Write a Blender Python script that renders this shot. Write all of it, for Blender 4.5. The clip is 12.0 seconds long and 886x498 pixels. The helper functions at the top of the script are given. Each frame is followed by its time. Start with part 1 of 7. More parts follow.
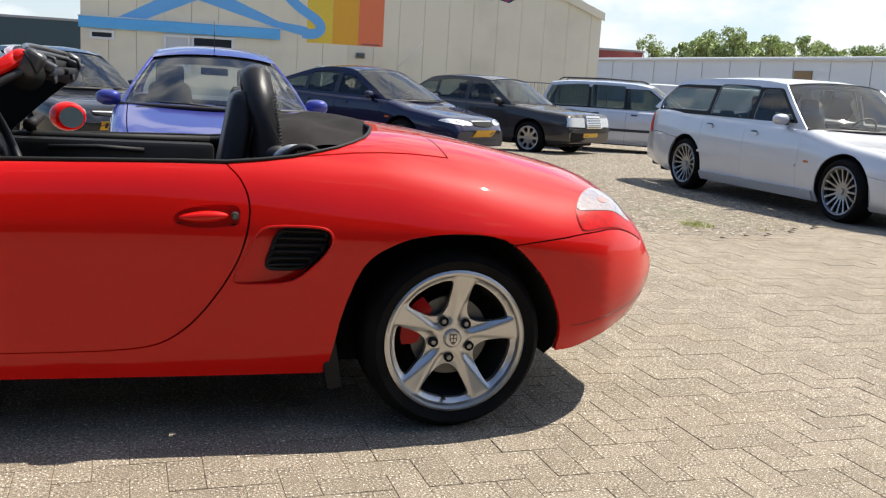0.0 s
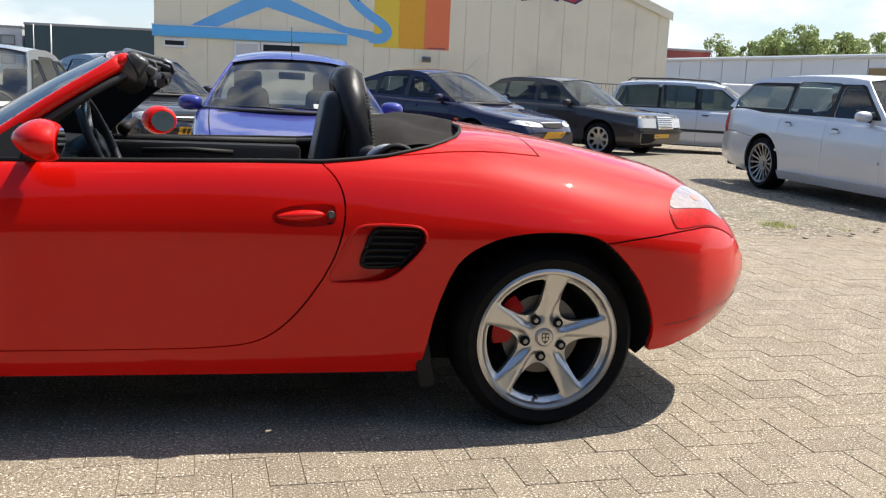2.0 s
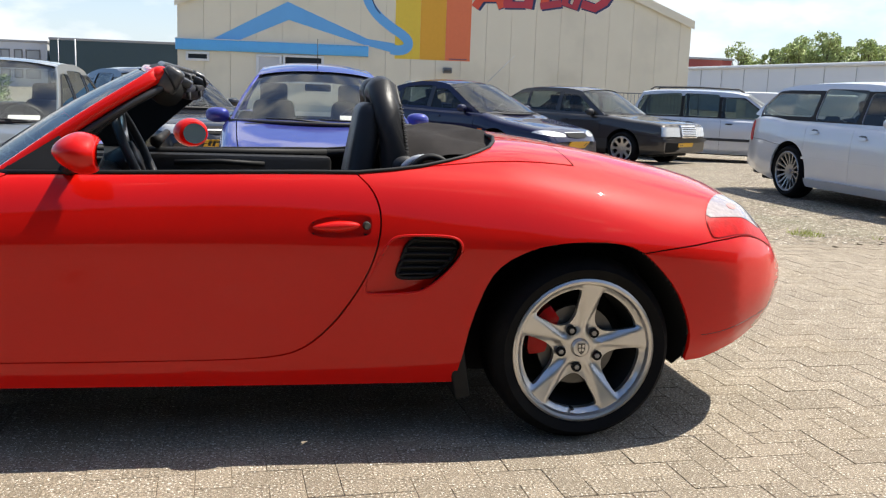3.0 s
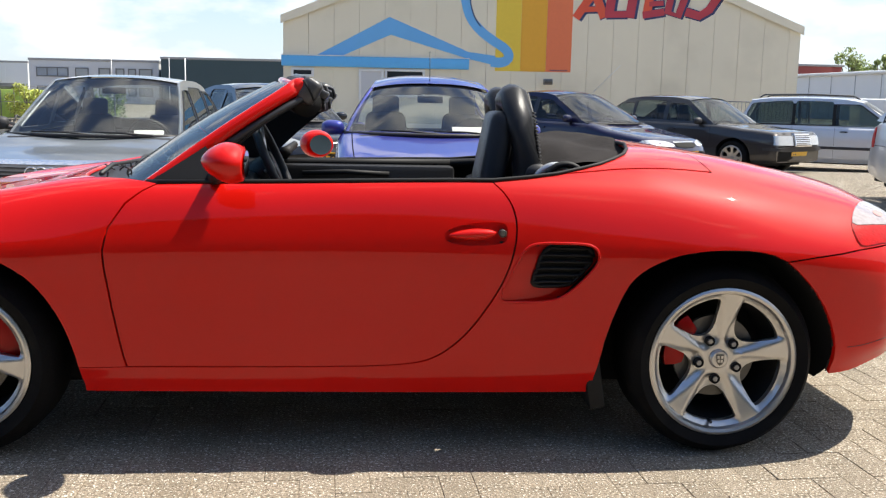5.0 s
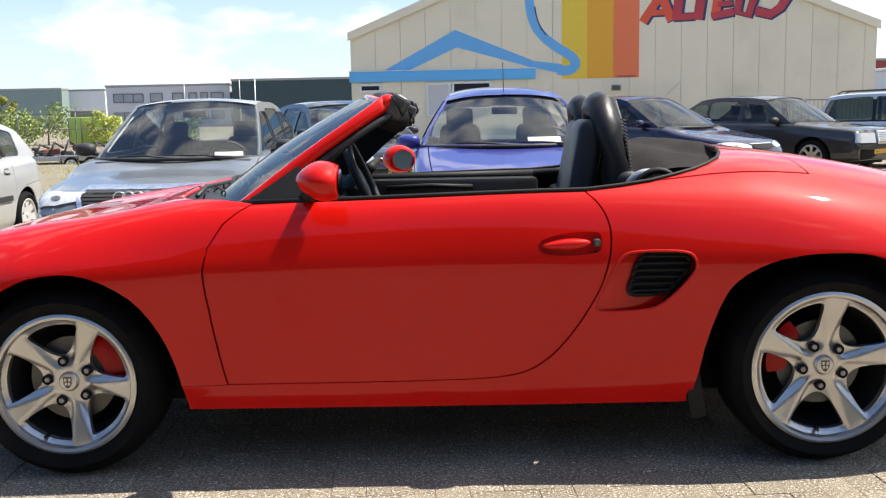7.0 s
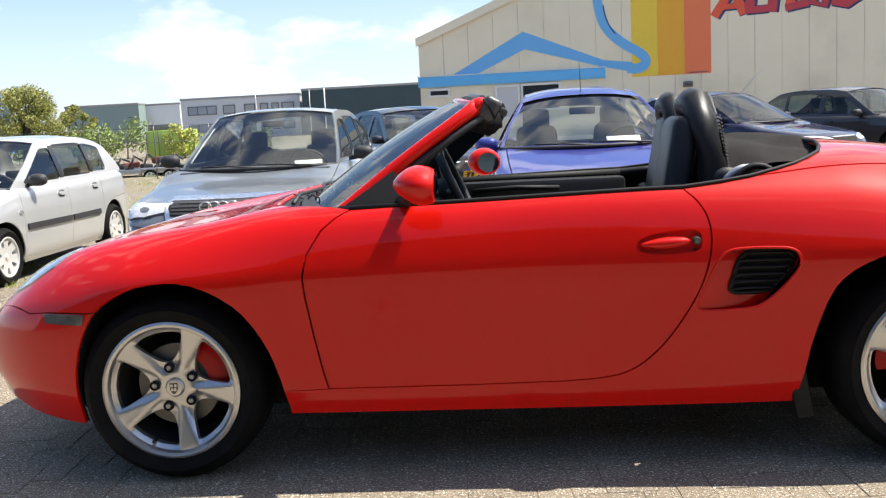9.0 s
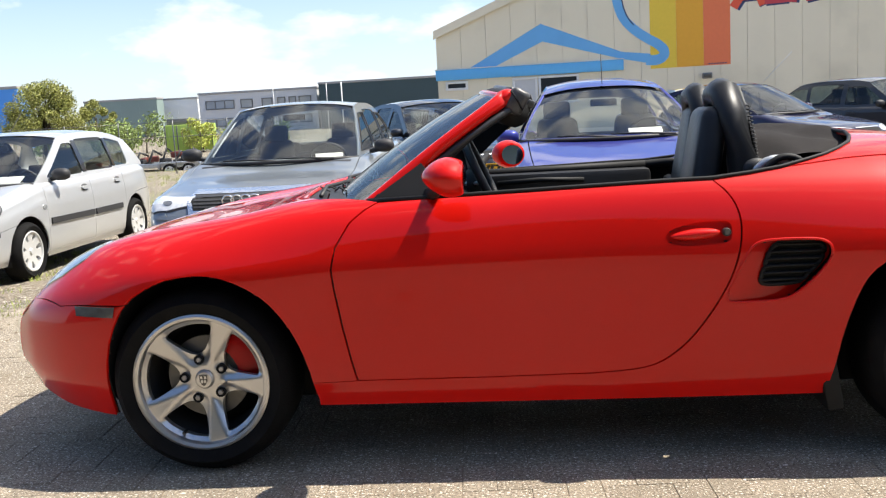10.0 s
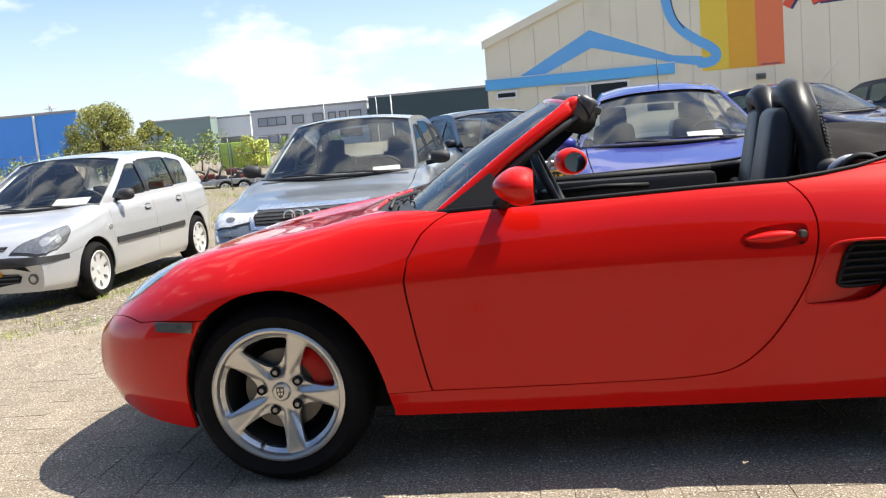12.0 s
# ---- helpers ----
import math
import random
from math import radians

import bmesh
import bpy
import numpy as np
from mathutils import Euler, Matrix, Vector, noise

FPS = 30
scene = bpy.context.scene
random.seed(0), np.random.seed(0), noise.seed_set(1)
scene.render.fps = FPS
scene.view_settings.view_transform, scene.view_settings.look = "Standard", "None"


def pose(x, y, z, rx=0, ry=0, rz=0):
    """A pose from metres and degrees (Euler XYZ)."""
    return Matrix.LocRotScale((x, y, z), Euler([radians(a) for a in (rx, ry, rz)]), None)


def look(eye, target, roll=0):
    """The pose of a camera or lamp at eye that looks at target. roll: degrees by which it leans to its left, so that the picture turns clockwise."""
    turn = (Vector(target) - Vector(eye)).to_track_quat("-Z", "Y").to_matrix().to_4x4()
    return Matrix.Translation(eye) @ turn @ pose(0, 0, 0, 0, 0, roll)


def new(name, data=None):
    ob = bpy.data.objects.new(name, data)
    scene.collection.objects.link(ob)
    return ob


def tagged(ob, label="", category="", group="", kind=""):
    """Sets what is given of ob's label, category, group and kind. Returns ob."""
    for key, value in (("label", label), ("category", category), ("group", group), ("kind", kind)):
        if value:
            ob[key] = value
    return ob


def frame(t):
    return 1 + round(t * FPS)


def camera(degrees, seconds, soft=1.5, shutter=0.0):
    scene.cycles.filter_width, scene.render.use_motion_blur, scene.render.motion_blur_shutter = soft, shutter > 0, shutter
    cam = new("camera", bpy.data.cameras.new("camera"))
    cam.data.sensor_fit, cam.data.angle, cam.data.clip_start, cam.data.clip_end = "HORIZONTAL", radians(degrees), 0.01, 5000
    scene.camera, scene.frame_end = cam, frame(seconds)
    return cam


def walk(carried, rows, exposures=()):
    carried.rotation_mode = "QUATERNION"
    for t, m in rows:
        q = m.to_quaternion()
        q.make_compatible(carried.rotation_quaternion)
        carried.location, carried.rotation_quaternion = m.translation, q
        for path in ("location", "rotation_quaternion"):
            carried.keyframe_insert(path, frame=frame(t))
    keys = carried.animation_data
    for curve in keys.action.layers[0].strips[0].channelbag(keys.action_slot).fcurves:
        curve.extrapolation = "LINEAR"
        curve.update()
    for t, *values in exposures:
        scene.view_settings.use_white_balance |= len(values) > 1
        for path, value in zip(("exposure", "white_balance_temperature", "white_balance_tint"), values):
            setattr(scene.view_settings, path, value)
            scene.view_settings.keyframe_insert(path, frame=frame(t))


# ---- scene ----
cam = camera(50.0, 12.0, 1.25)
PATH = [
    (0, (-0.921, -3.006, 1.182), (-0.374, -1.114, 0.832), 3.4),
    (0.5, (-0.943, -2.995, 1.179), (-0.429, -1.094, 0.828), 3.0),
    (1, (-0.966, -2.993, 1.175), (-0.488, -1.081, 0.83), 3.5),
    (1.5, (-0.992, -2.987, 1.171), (-0.549, -1.067, 0.826), 3.2),
    (2, (-1.012, -2.987, 1.162), (-0.596, -1.063, 0.812), 2.6),
    (2.5, (-1.033, -2.974, 1.158), (-0.636, -1.046, 0.809), 2.1),
    (3, (-1.056, -2.969, 1.158), (-0.683, -1.032, 0.828), 2.1),
    (3.5, (-1.088, -2.977, 1.157), (-0.765, -1.029, 0.839), 2.3),
    (5.5, (-1.191, -2.938, 1.137), (-1.065, -0.966, 0.826), 0.6),
    (6, (-1.205, -2.936, 1.137), (-1.116, -0.963, 0.823), 0.0),
    (6.5, (-1.227, -2.945, 1.137), (-1.163, -0.968, 0.84), -0.6),
    (7, (-1.245, -2.937, 1.142), (-1.222, -0.958, 0.855), -1.1),
    (7.5, (-1.27, -2.94, 1.143), (-1.285, -0.959, 0.865), -1.9),
    (9.5, (-1.343, -2.94, 1.141), (-1.491, -0.965, 0.866), -3.0),
    (10, (-1.361, -2.944, 1.14), (-1.522, -0.971, 0.853), -3.2),
    (10.5, (-1.375, -2.947, 1.134), (-1.549, -0.977, 0.833), -3.6),
    (11, (-1.391, -2.948, 1.138), (-1.592, -0.978, 0.854), -3.9),
    (11.5, (-1.407, -2.957, 1.143), (-1.65, -0.991, 0.872), -4.6),
    (12, (-1.419, -2.966, 1.145), (-1.688, -1.001, 0.887), -5.0),
]
# the clip's camera opens up as the dark flank fills its picture
EXPOSURES = [(0.0, 0.33), (2.5, 0.40), (5.5, 0.54), (7.5, 0.61), (9.5, 0.62), (12.0, 0.61)]
walk(cam, [(t, look(eye, target, roll)) for t, eye, target, roll in PATH], EXPOSURES)

# ---- light: high early-afternoon sun and a bright sky with fair-weather cumulus ----
SUN = Vector((0.585, 0.125, 1.0)).normalized()
world = bpy.data.worlds.new("sky")
scene.world = world
world.use_nodes = True
wn, wl = world.node_tree.nodes, world.node_tree.links
back = wn["Background"]
sky = wn.new("ShaderNodeTexSky")
sky.sky_type, sky.sun_disc = "NISHITA", False
sky.sun_elevation = math.asin(SUN.z)
sky.sun_rotation = math.atan2(SUN.x, SUN.y)
sky.dust_density, sky.ozone_density = 1.0, 2.0
tc = wn.new("ShaderNodeTexCoord")
sep = wn.new("ShaderNodeSeparateXYZ")
wl.new(tc.outputs["Generated"], sep.inputs[0])


def wmath(op, a, b):
    n = wn.new("ShaderNodeMath")
    n.operation = op
    for i, v in enumerate((a, b)):
        if isinstance(v, (int, float)):
            n.inputs[i].default_value = v
        else:
            wl.new(v, n.inputs[i])
    return n.outputs[0]


# heaped clouds, flattened a little
comb = wn.new("ShaderNodeCombineXYZ")
wl.new(wmath("MULTIPLY", sep.outputs[0], 1.3), comb.inputs[0])
wl.new(wmath("MULTIPLY", sep.outputs[1], 1.3), comb.inputs[1])
wl.new(wmath("MULTIPLY", sep.outputs[2], 2.9), comb.inputs[2])
cloud = wn.new("ShaderNodeTexNoise")
cloud.inputs["Scale"].default_value, cloud.inputs["Detail"].default_value, cloud.inputs["Roughness"].default_value = 4.6, 10, 0.52
wl.new(comb.outputs[0], cloud.inputs["Vector"])
ramp = wn.new("ShaderNodeValToRGB")
ramp.color_ramp.elements[0].position, ramp.color_ramp.elements[1].position = 0.475, 0.60
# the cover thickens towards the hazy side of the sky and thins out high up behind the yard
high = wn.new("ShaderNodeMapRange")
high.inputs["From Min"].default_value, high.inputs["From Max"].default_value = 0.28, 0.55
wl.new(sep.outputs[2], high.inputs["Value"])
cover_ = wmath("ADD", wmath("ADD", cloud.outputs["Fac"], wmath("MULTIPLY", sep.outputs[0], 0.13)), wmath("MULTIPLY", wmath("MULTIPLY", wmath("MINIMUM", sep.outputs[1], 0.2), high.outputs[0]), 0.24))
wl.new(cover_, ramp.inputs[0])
tone = wn.new("ShaderNodeMixRGB")
tone.inputs[1].default_value, tone.inputs[2].default_value = (4.6, 5.1, 5.8, 1), (10.8, 10.8, 10.7, 1)
wl.new(cloud.outputs["Fac"], tone.inputs[0])
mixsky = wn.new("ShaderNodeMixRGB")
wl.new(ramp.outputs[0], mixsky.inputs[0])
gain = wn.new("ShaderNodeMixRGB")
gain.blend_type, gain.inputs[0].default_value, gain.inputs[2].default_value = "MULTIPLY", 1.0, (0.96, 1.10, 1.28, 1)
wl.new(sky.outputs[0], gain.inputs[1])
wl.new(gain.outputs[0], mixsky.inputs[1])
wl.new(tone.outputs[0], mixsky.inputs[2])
# pale haze low over the horizon
haze = wn.new("ShaderNodeMapRange")
haze.inputs["From Min"].default_value, haze.inputs["From Max"].default_value = -0.02, 0.20
haze.inputs["To Min"].default_value, haze.inputs["To Max"].default_value = 0.6, 0.0
wl.new(sep.outputs[2], haze.inputs["Value"])
pale = wn.new("ShaderNodeMixRGB")
pale.inputs[2].default_value = (8.2, 8.8, 9.5, 1)
wl.new(haze.outputs[0], pale.inputs[0])
wl.new(mixsky.outputs[0], pale.inputs[1])
wl.new(pale.outputs[0], back.inputs[0])
back.inputs[1].default_value = 0.10
sun = new("sun", bpy.data.lights.new("sun", "SUN"))
sun.data.energy, sun.data.angle, sun.data.color = 5.8, radians(0.55), (1.0, 0.94, 0.84)
sun.matrix_world = look(SUN * 30, (0, 0, 0))


# ---- materials ----
def pmat(name, col, rough=0.5, metal=0.0, coat=0.0, vary=0.12, scale=8.0, bump=0.0, bscale=60.0, spec=0.5, fine=0.0, fscale=300.0, rnd=0.0, stain=None, speck=None, crough=0.03):
    m = bpy.data.materials.new(name)
    m.use_nodes = True
    n, l = m.node_tree.nodes, m.node_tree.links
    p = n["Principled BSDF"]
    p.inputs["Roughness"].default_value, p.inputs["Metallic"].default_value = rough, metal
    p.inputs["Coat Weight"].default_value, p.inputs["Coat Roughness"].default_value = coat, crough
    p.inputs["Specular IOR Level"].default_value = spec
    co = n.new("ShaderNodeTexCoord").outputs["Object"]

    def tex(sc, detail=4):
        t = n.new("ShaderNodeTexNoise")
        t.inputs["Scale"].default_value, t.inputs["Detail"].default_value = sc, detail
        l.new(co, t.inputs["Vector"])
        return t.outputs["Fac"]

    def mixed(fac, a, b):
        x = n.new("ShaderNodeMixRGB")
        for i, v in enumerate((fac, a, b)):
            if isinstance(v, (tuple, float)):
                x.inputs[i].default_value = v
            else:
                l.new(v, x.inputs[i])
        return x.outputs[0]

    def shade(k):
        return (*[min(1.0, c * k) for c in col], 1)

    out = mixed(tex(scale), shade(1 - vary), shade(1 + vary))
    if fine:
        r = n.new("ShaderNodeValToRGB")
        r.color_ramp.elements[0].position, r.color_ramp.elements[1].position = 0.35, 0.65
        l.new(tex(fscale, 2), r.inputs[0])
        g = n.new("ShaderNodeMixRGB")
        g.blend_type, g.inputs[0].default_value = "MULTIPLY", 1.0
        l.new(out, g.inputs[1])
        l.new(mixed(r.outputs[0], (1 - fine,) * 3 + (1.0,), (1 + fine,) * 3 + (1.0,)), g.inputs[2])
        out = g.outputs[0]
    if stain:
        r = n.new("ShaderNodeValToRGB")
        r.color_ramp.elements[0].position, r.color_ramp.elements[1].position = 0.52, 0.72
        l.new(tex(stain[1], 5), r.inputs[0])
        out = mixed(r.outputs[0], out, (*stain[0], 1))
    if speck:
        for colour, sc, lo in speck:
            r = n.new("ShaderNodeValToRGB")
            r.color_ramp.elements[0].position, r.color_ramp.elements[1].position = lo, lo + 0.05
            l.new(tex(sc, 1), r.inputs[0])
            out = mixed(r.outputs[0], out, (*colour, 1))
    if rnd:
        info = n.new("ShaderNodeNewGeometry")
        obj = n.new("ShaderNodeObjectInfo")
        add = n.new("ShaderNodeMath")
        add.operation = "ADD"
        l.new(info.outputs["Random Per Island"], add.inputs[0])
        l.new(obj.outputs["Random"], add.inputs[1])
        fr = n.new("ShaderNodeMath")
        fr.operation = "FRACT"
        l.new(add.outputs[0], fr.inputs[0])
        g = n.new("ShaderNodeMixRGB")
        g.blend_type, g.inputs[0].default_value = "MULTIPLY", 1.0
        l.new(out, g.inputs[1])
        l.new(mixed(fr.outputs[0], (1 - rnd, 1 - rnd * 1.05, 1 - rnd * 1.15, 1.0), (1 + rnd, 1 + rnd, 1 + rnd, 1.0)), g.inputs[2])
        out = g.outputs[0]
    l.new(out, p.inputs["Base Color"])
    if bump:
        b = n.new("ShaderNodeBump")
        b.inputs["Strength"].default_value, b.inputs["Distance"].default_value = bump, 0.01
        l.new(tex(bscale, 6), b.inputs["Height"])
        l.new(b.outputs[0], p.inputs["Normal"])
    return m


def glassmat(name, tint, rough=0.0, ior=1.6, dust=0.0):
    """Thin sheet glass: tinted see-through, with a Fresnel gloss and a thin film of dust."""
    m = bpy.data.materials.new(name)
    m.use_nodes = True
    n, l = m.node_tree.nodes, m.node_tree.links
    n.remove(n["Principled BSDF"])
    tr, gl, mx, fr = n.new("ShaderNodeBsdfTransparent"), n.new("ShaderNodeBsdfGlossy"), n.new("ShaderNodeMixShader"), n.new("ShaderNodeFresnel")
    tr.inputs[0].default_value = (*tint, 1)
    gl.inputs["Roughness"].default_value = rough
    fr.inputs["IOR"].default_value = ior
    l.new(fr.outputs[0], mx.inputs[0])
    l.new(tr.outputs[0], mx.inputs[1])
    l.new(gl.outputs[0], mx.inputs[2])
    out = mx.outputs[0]
    if dust:
        df, film = n.new("ShaderNodeBsdfDiffuse"), n.new("ShaderNodeMixShader")
        df.inputs[0].default_value = (0.62, 0.60, 0.56, 1)
        co, t, k = n.new("ShaderNodeTexCoord"), n.new("ShaderNodeTexNoise"), n.new("ShaderNodeMapRange")
        t.inputs["Scale"].default_value, t.inputs["Detail"].default_value = 5.0, 6.0
        k.inputs["From Min"].default_value, k.inputs["From Max"].default_value = 0.3, 0.7
        k.inputs["To Min"].default_value, k.inputs["To Max"].default_value = dust * 0.6, dust * 1.4
        l.new(co.outputs["Object"], t.inputs["Vector"])
        l.new(t.outputs["Fac"], k.inputs["Value"])
        l.new(k.outputs[0], film.inputs[0])
        l.new(out, film.inputs[1])
        l.new(df.outputs[0], film.inputs[2])
        out = film.outputs[0]
    l.new(out, n["Material Output"].inputs[0])
    return m


def paint(name, col, metal=0.0, rough=0.35, coat=1.0, vary=0.04, crough=0.03):
    return pmat(name, col, rough, metal, coat, vary, 3.0, 0.035, 5.0, spec=0.08, fine=0.05 if metal else 0.0, fscale=900, crough=crough)


RED = paint("red_paint", (0.58, 0.0045, 0.0010), 0.0, 0.45, 1.0, crough=0.018)
RED.node_tree.nodes["Principled BSDF"].inputs["Coat IOR"].default_value = 1.36
BLACK = pmat("black_plastic", (0.018, 0.018, 0.019), 0.55, vary=0.2, bump=0.1, bscale=400)
GLOSSBLACK = pmat("gloss_black", (0.012, 0.012, 0.013), 0.18, coat=0.5)
# near-black stands in for deep shade in gaps, wells, barrels and other recesses
DARK = pmat("deep_shade_black", (0.006, 0.006, 0.006), 0.9, vary=0.2)
LEATHER = pmat("black_leather", (0.018, 0.018, 0.019), 0.36, vary=0.2, scale=20, bump=0.12, bscale=420, spec=0.32)
TRIMBLACK = pmat("matt_black_trim", (0.013, 0.013, 0.013), 0.6, vary=0.2, spec=0.25)
CLOTH = pmat("black_cloth", (0.034, 0.031, 0.030), 1.0, spec=0.1, vary=0.25, scale=9, bump=0.4, bscale=500, fine=0.25, fscale=700)
RUBBER = pmat("rubber", (0.0065, 0.0065, 0.0068), 0.75, spec=0.12, vary=0.3, scale=12, bump=0.2, bscale=150, stain=((0.012, 0.0115, 0.0105), 9))
SEAL = pmat("seal_rubber", (0.02, 0.02, 0.022), 0.45, vary=0.15)
SEALSHINE = pmat("worn_seal_rubber", (0.06, 0.06, 0.06), 0.30, vary=0.35, scale=30, bump=0.25, bscale=60)
ALLOY = pmat("alloy", (0.56, 0.55, 0.53), 0.30, 0.85, 0.3, 0.06, 10)
DULLALLOY = pmat("barrel_alloy", (0.35, 0.34, 0.33), 0.45, 0.7, 0.0, 0.2, 15, stain=((0.12, 0.10, 0.09), 12))
STEEL = pmat("brake_steel", (0.13, 0.125, 0.115), 0.45, 0.6, vary=0.2, scale=30)
CHROME = pmat("chrome", (0.85, 0.85, 0.85), 0.22, 0.9, vary=0.03)
CALIPER = pmat("caliper_red", (0.36, 0.002, 0.0015), 0.30, coat=0.1, spec=0.2)
MIRRORGLASS = pmat("mirror_glass", (0.85, 0.87, 0.88), 0.01, 1.0, vary=0.01)
SCREEN = glassmat("screen_glass", (0.50, 0.84, 0.91), 0.0, 1.28, 0.012)
PANE = glassmat("car_glass", (0.82, 0.87, 0.85), 0.0, 1.85, 0.006)
SIDEPANE = glassmat("side_glass", (0.30, 0.36, 0.35), 0.0, 1.55, 0.003)
LENS = pmat("clear_lens", (0.48, 0.49, 0.49), 0.12, 0.55, 1.0, 0.35, 45, 0.15, 60)
LAMPCLEAR = pmat("clear_lamp_cover", (0.50, 0.43, 0.42), 0.10, 0.35, 1.0, 0.45, 55, 0.2, 70)
REDLENS = pmat("red_lens", (0.48, 0.0012, 0.0008), 0.30, 0.0, 0.15, 0.45, 40, 0.1, 90, spec=0.15)
AMBER = pmat("amber_lens", (0.55, 0.12, 0.02), 0.15, 0.0, 1.0, 0.2, 50)
MARKER = pmat("grey_marker_lens", (0.11, 0.105, 0.095), 0.12, 0.25, 1.0, 0.6, 40)
AMBERBULB = pmat("amber_bulb", (0.62, 0.30, 0.24), 0.15, 0.1, 1.0, 0.4, 60)
SMOKE = pmat("smoked_lens", (0.06, 0.055, 0.05), 0.15, 0.2, 1.0, 0.5, 60)
PLATE = pmat("yellow_plate", (0.72, 0.40, 0.02), 0.4, vary=0.05)
INK = pmat("plate_ink", (0.02, 0.02, 0.02), 0.5)
PAPER = pmat("paper", (0.75, 0.75, 0.73), 0.7, vary=0.05)
SEATCLOTH = pmat("grey_seat_cloth", (0.028, 0.028, 0.032), 0.9, vary=0.2, bump=0.2)
LINER = pmat("pale_roof_lining", (0.42, 0.41, 0.39), 0.9, vary=0.08)


# ---- mesh tools ----
def thing(name, m, label, category, group=""):
    ob = new(name)
    ob.empty_display_size = 0.2
    ob.matrix_world = m
    return tagged(ob, label, category, group)


def mesh_ob(name, verts, faces, material, parent=None, label="", smooth=True, normals=None):
    me = bpy.data.meshes.new(name)
    me.from_pydata([tuple(v) for v in verts], [], [tuple(int(i) for i in f) for f in faces])
    me.materials.append(material)
    if smooth:
        me.polygons.foreach_set("use_smooth", [True] * len(me.polygons))
    if normals is not None:
        me.normals_split_custom_set_from_vertices([tuple(n) for n in normals])
    me.update()
    ob = new(name, me)
    ob.parent = parent
    return tagged(ob, label)


def part(name, bm, material, parent=None, label="", smooth=True, sharp=35):
    me = bpy.data.meshes.new(name)
    bmesh.ops.recalc_face_normals(bm, faces=bm.faces)
    bm.to_mesh(me)
    bm.free()
    me.materials.append(material)
    if smooth:
        me.polygons.foreach_set("use_smooth", [True] * len(me.polygons))
        me.set_sharp_from_angle(angle=radians(sharp))
    ob = new(name, me)
    ob.parent = parent
    return tagged(ob, label)


def add_box(bm, x0, x1, y0, y1, z0, z1, bevel=0.0, m=None, seg=2):
    r = bmesh.ops.create_cube(bm, size=1, matrix=Matrix.Translation(((x0 + x1) / 2, (y0 + y1) / 2, (z0 + z1) / 2)) @ Matrix.Diagonal((x1 - x0, y1 - y0, z1 - z0, 1)))
    vs = r["verts"]
    if bevel:
        es = {e for v in vs for e in v.link_edges}
        o = bmesh.ops.bevel(bm, geom=list(es), offset=bevel, segments=seg, profile=0.5, affect="EDGES")
        vs = list({v for f in o["faces"] for v in f.verts} | {v for v in vs if v.is_valid})
    if m is not None:
        bmesh.ops.transform(bm, matrix=m, verts=vs)
    return vs


def box_part(name, dims, material, parent, bevel=0.01, label="", m=None, seg=2):
    bm = bmesh.new()
    add_box(bm, *dims, bevel, m, seg)
    return part(name, bm, material, parent, label)


def tube(name, pts, r, material, parent, label="", closed=False, sides=8, flat=1.0):
    """A round bar along a line of points."""
    pts = [Vector(p) for p in pts]
    n = len(pts)
    verts, faces = [], []
    up = Vector((0, 0, 1))
    for i, p in enumerate(pts):
        a = pts[(i - 1) % n] if closed or i else p
        b = pts[(i + 1) % n] if closed or i < n - 1 else p
        d = (b - a).normalized()
        ref = up if abs(d.z) < 0.95 else Vector((1, 0, 0))
        s = d.cross(ref).normalized()
        t = s.cross(d)
        rr = r[i] if isinstance(r, (list, tuple)) else r
        for k in range(sides):
            an = 2 * math.pi * k / sides
            verts.append(p + s * (rr * math.cos(an)) + t * (rr * flat * math.sin(an)))
    for i in range(n if closed else n - 1):
        j = (i + 1) % n
        for k in range(sides):
            k2 = (k + 1) % sides
            faces.append((i * sides + k, i * sides + k2, j * sides + k2, j * sides + k))
    if not closed:
        faces.append(tuple(range(sides))[::-1])
        faces.append(tuple((n - 1) * sides + k for k in range(sides)))
    return mesh_ob(name, verts, faces, material, parent, label)


def lathe(name, prof, material, parent, n=48, label="", closed=False):
    """Turns (radius, y) points round the y axis."""
    verts, faces = [], []
    k = len(prof)
    for i in range(n):
        a = 2 * math.pi * i / n
        for r, y in prof:
            verts.append((r * math.cos(a), y, r * math.sin(a)))
    for i in range(n):
        j = (i + 1) % n
        for q in range(k if closed else k - 1):
            q2 = (q + 1) % k
            faces.append((i * k + q, i * k + q2, j * k + q2, j * k + q))
    bm = bmesh.new()
    me = bpy.data.meshes.new("t")
    me.from_pydata(verts, [], faces)
    bm.from_mesh(me)
    bpy.data.meshes.remove(me)
    bmesh.ops.remove_doubles(bm, verts=bm.verts, dist=1e-5)
    return part(name, bm, material, parent, label)


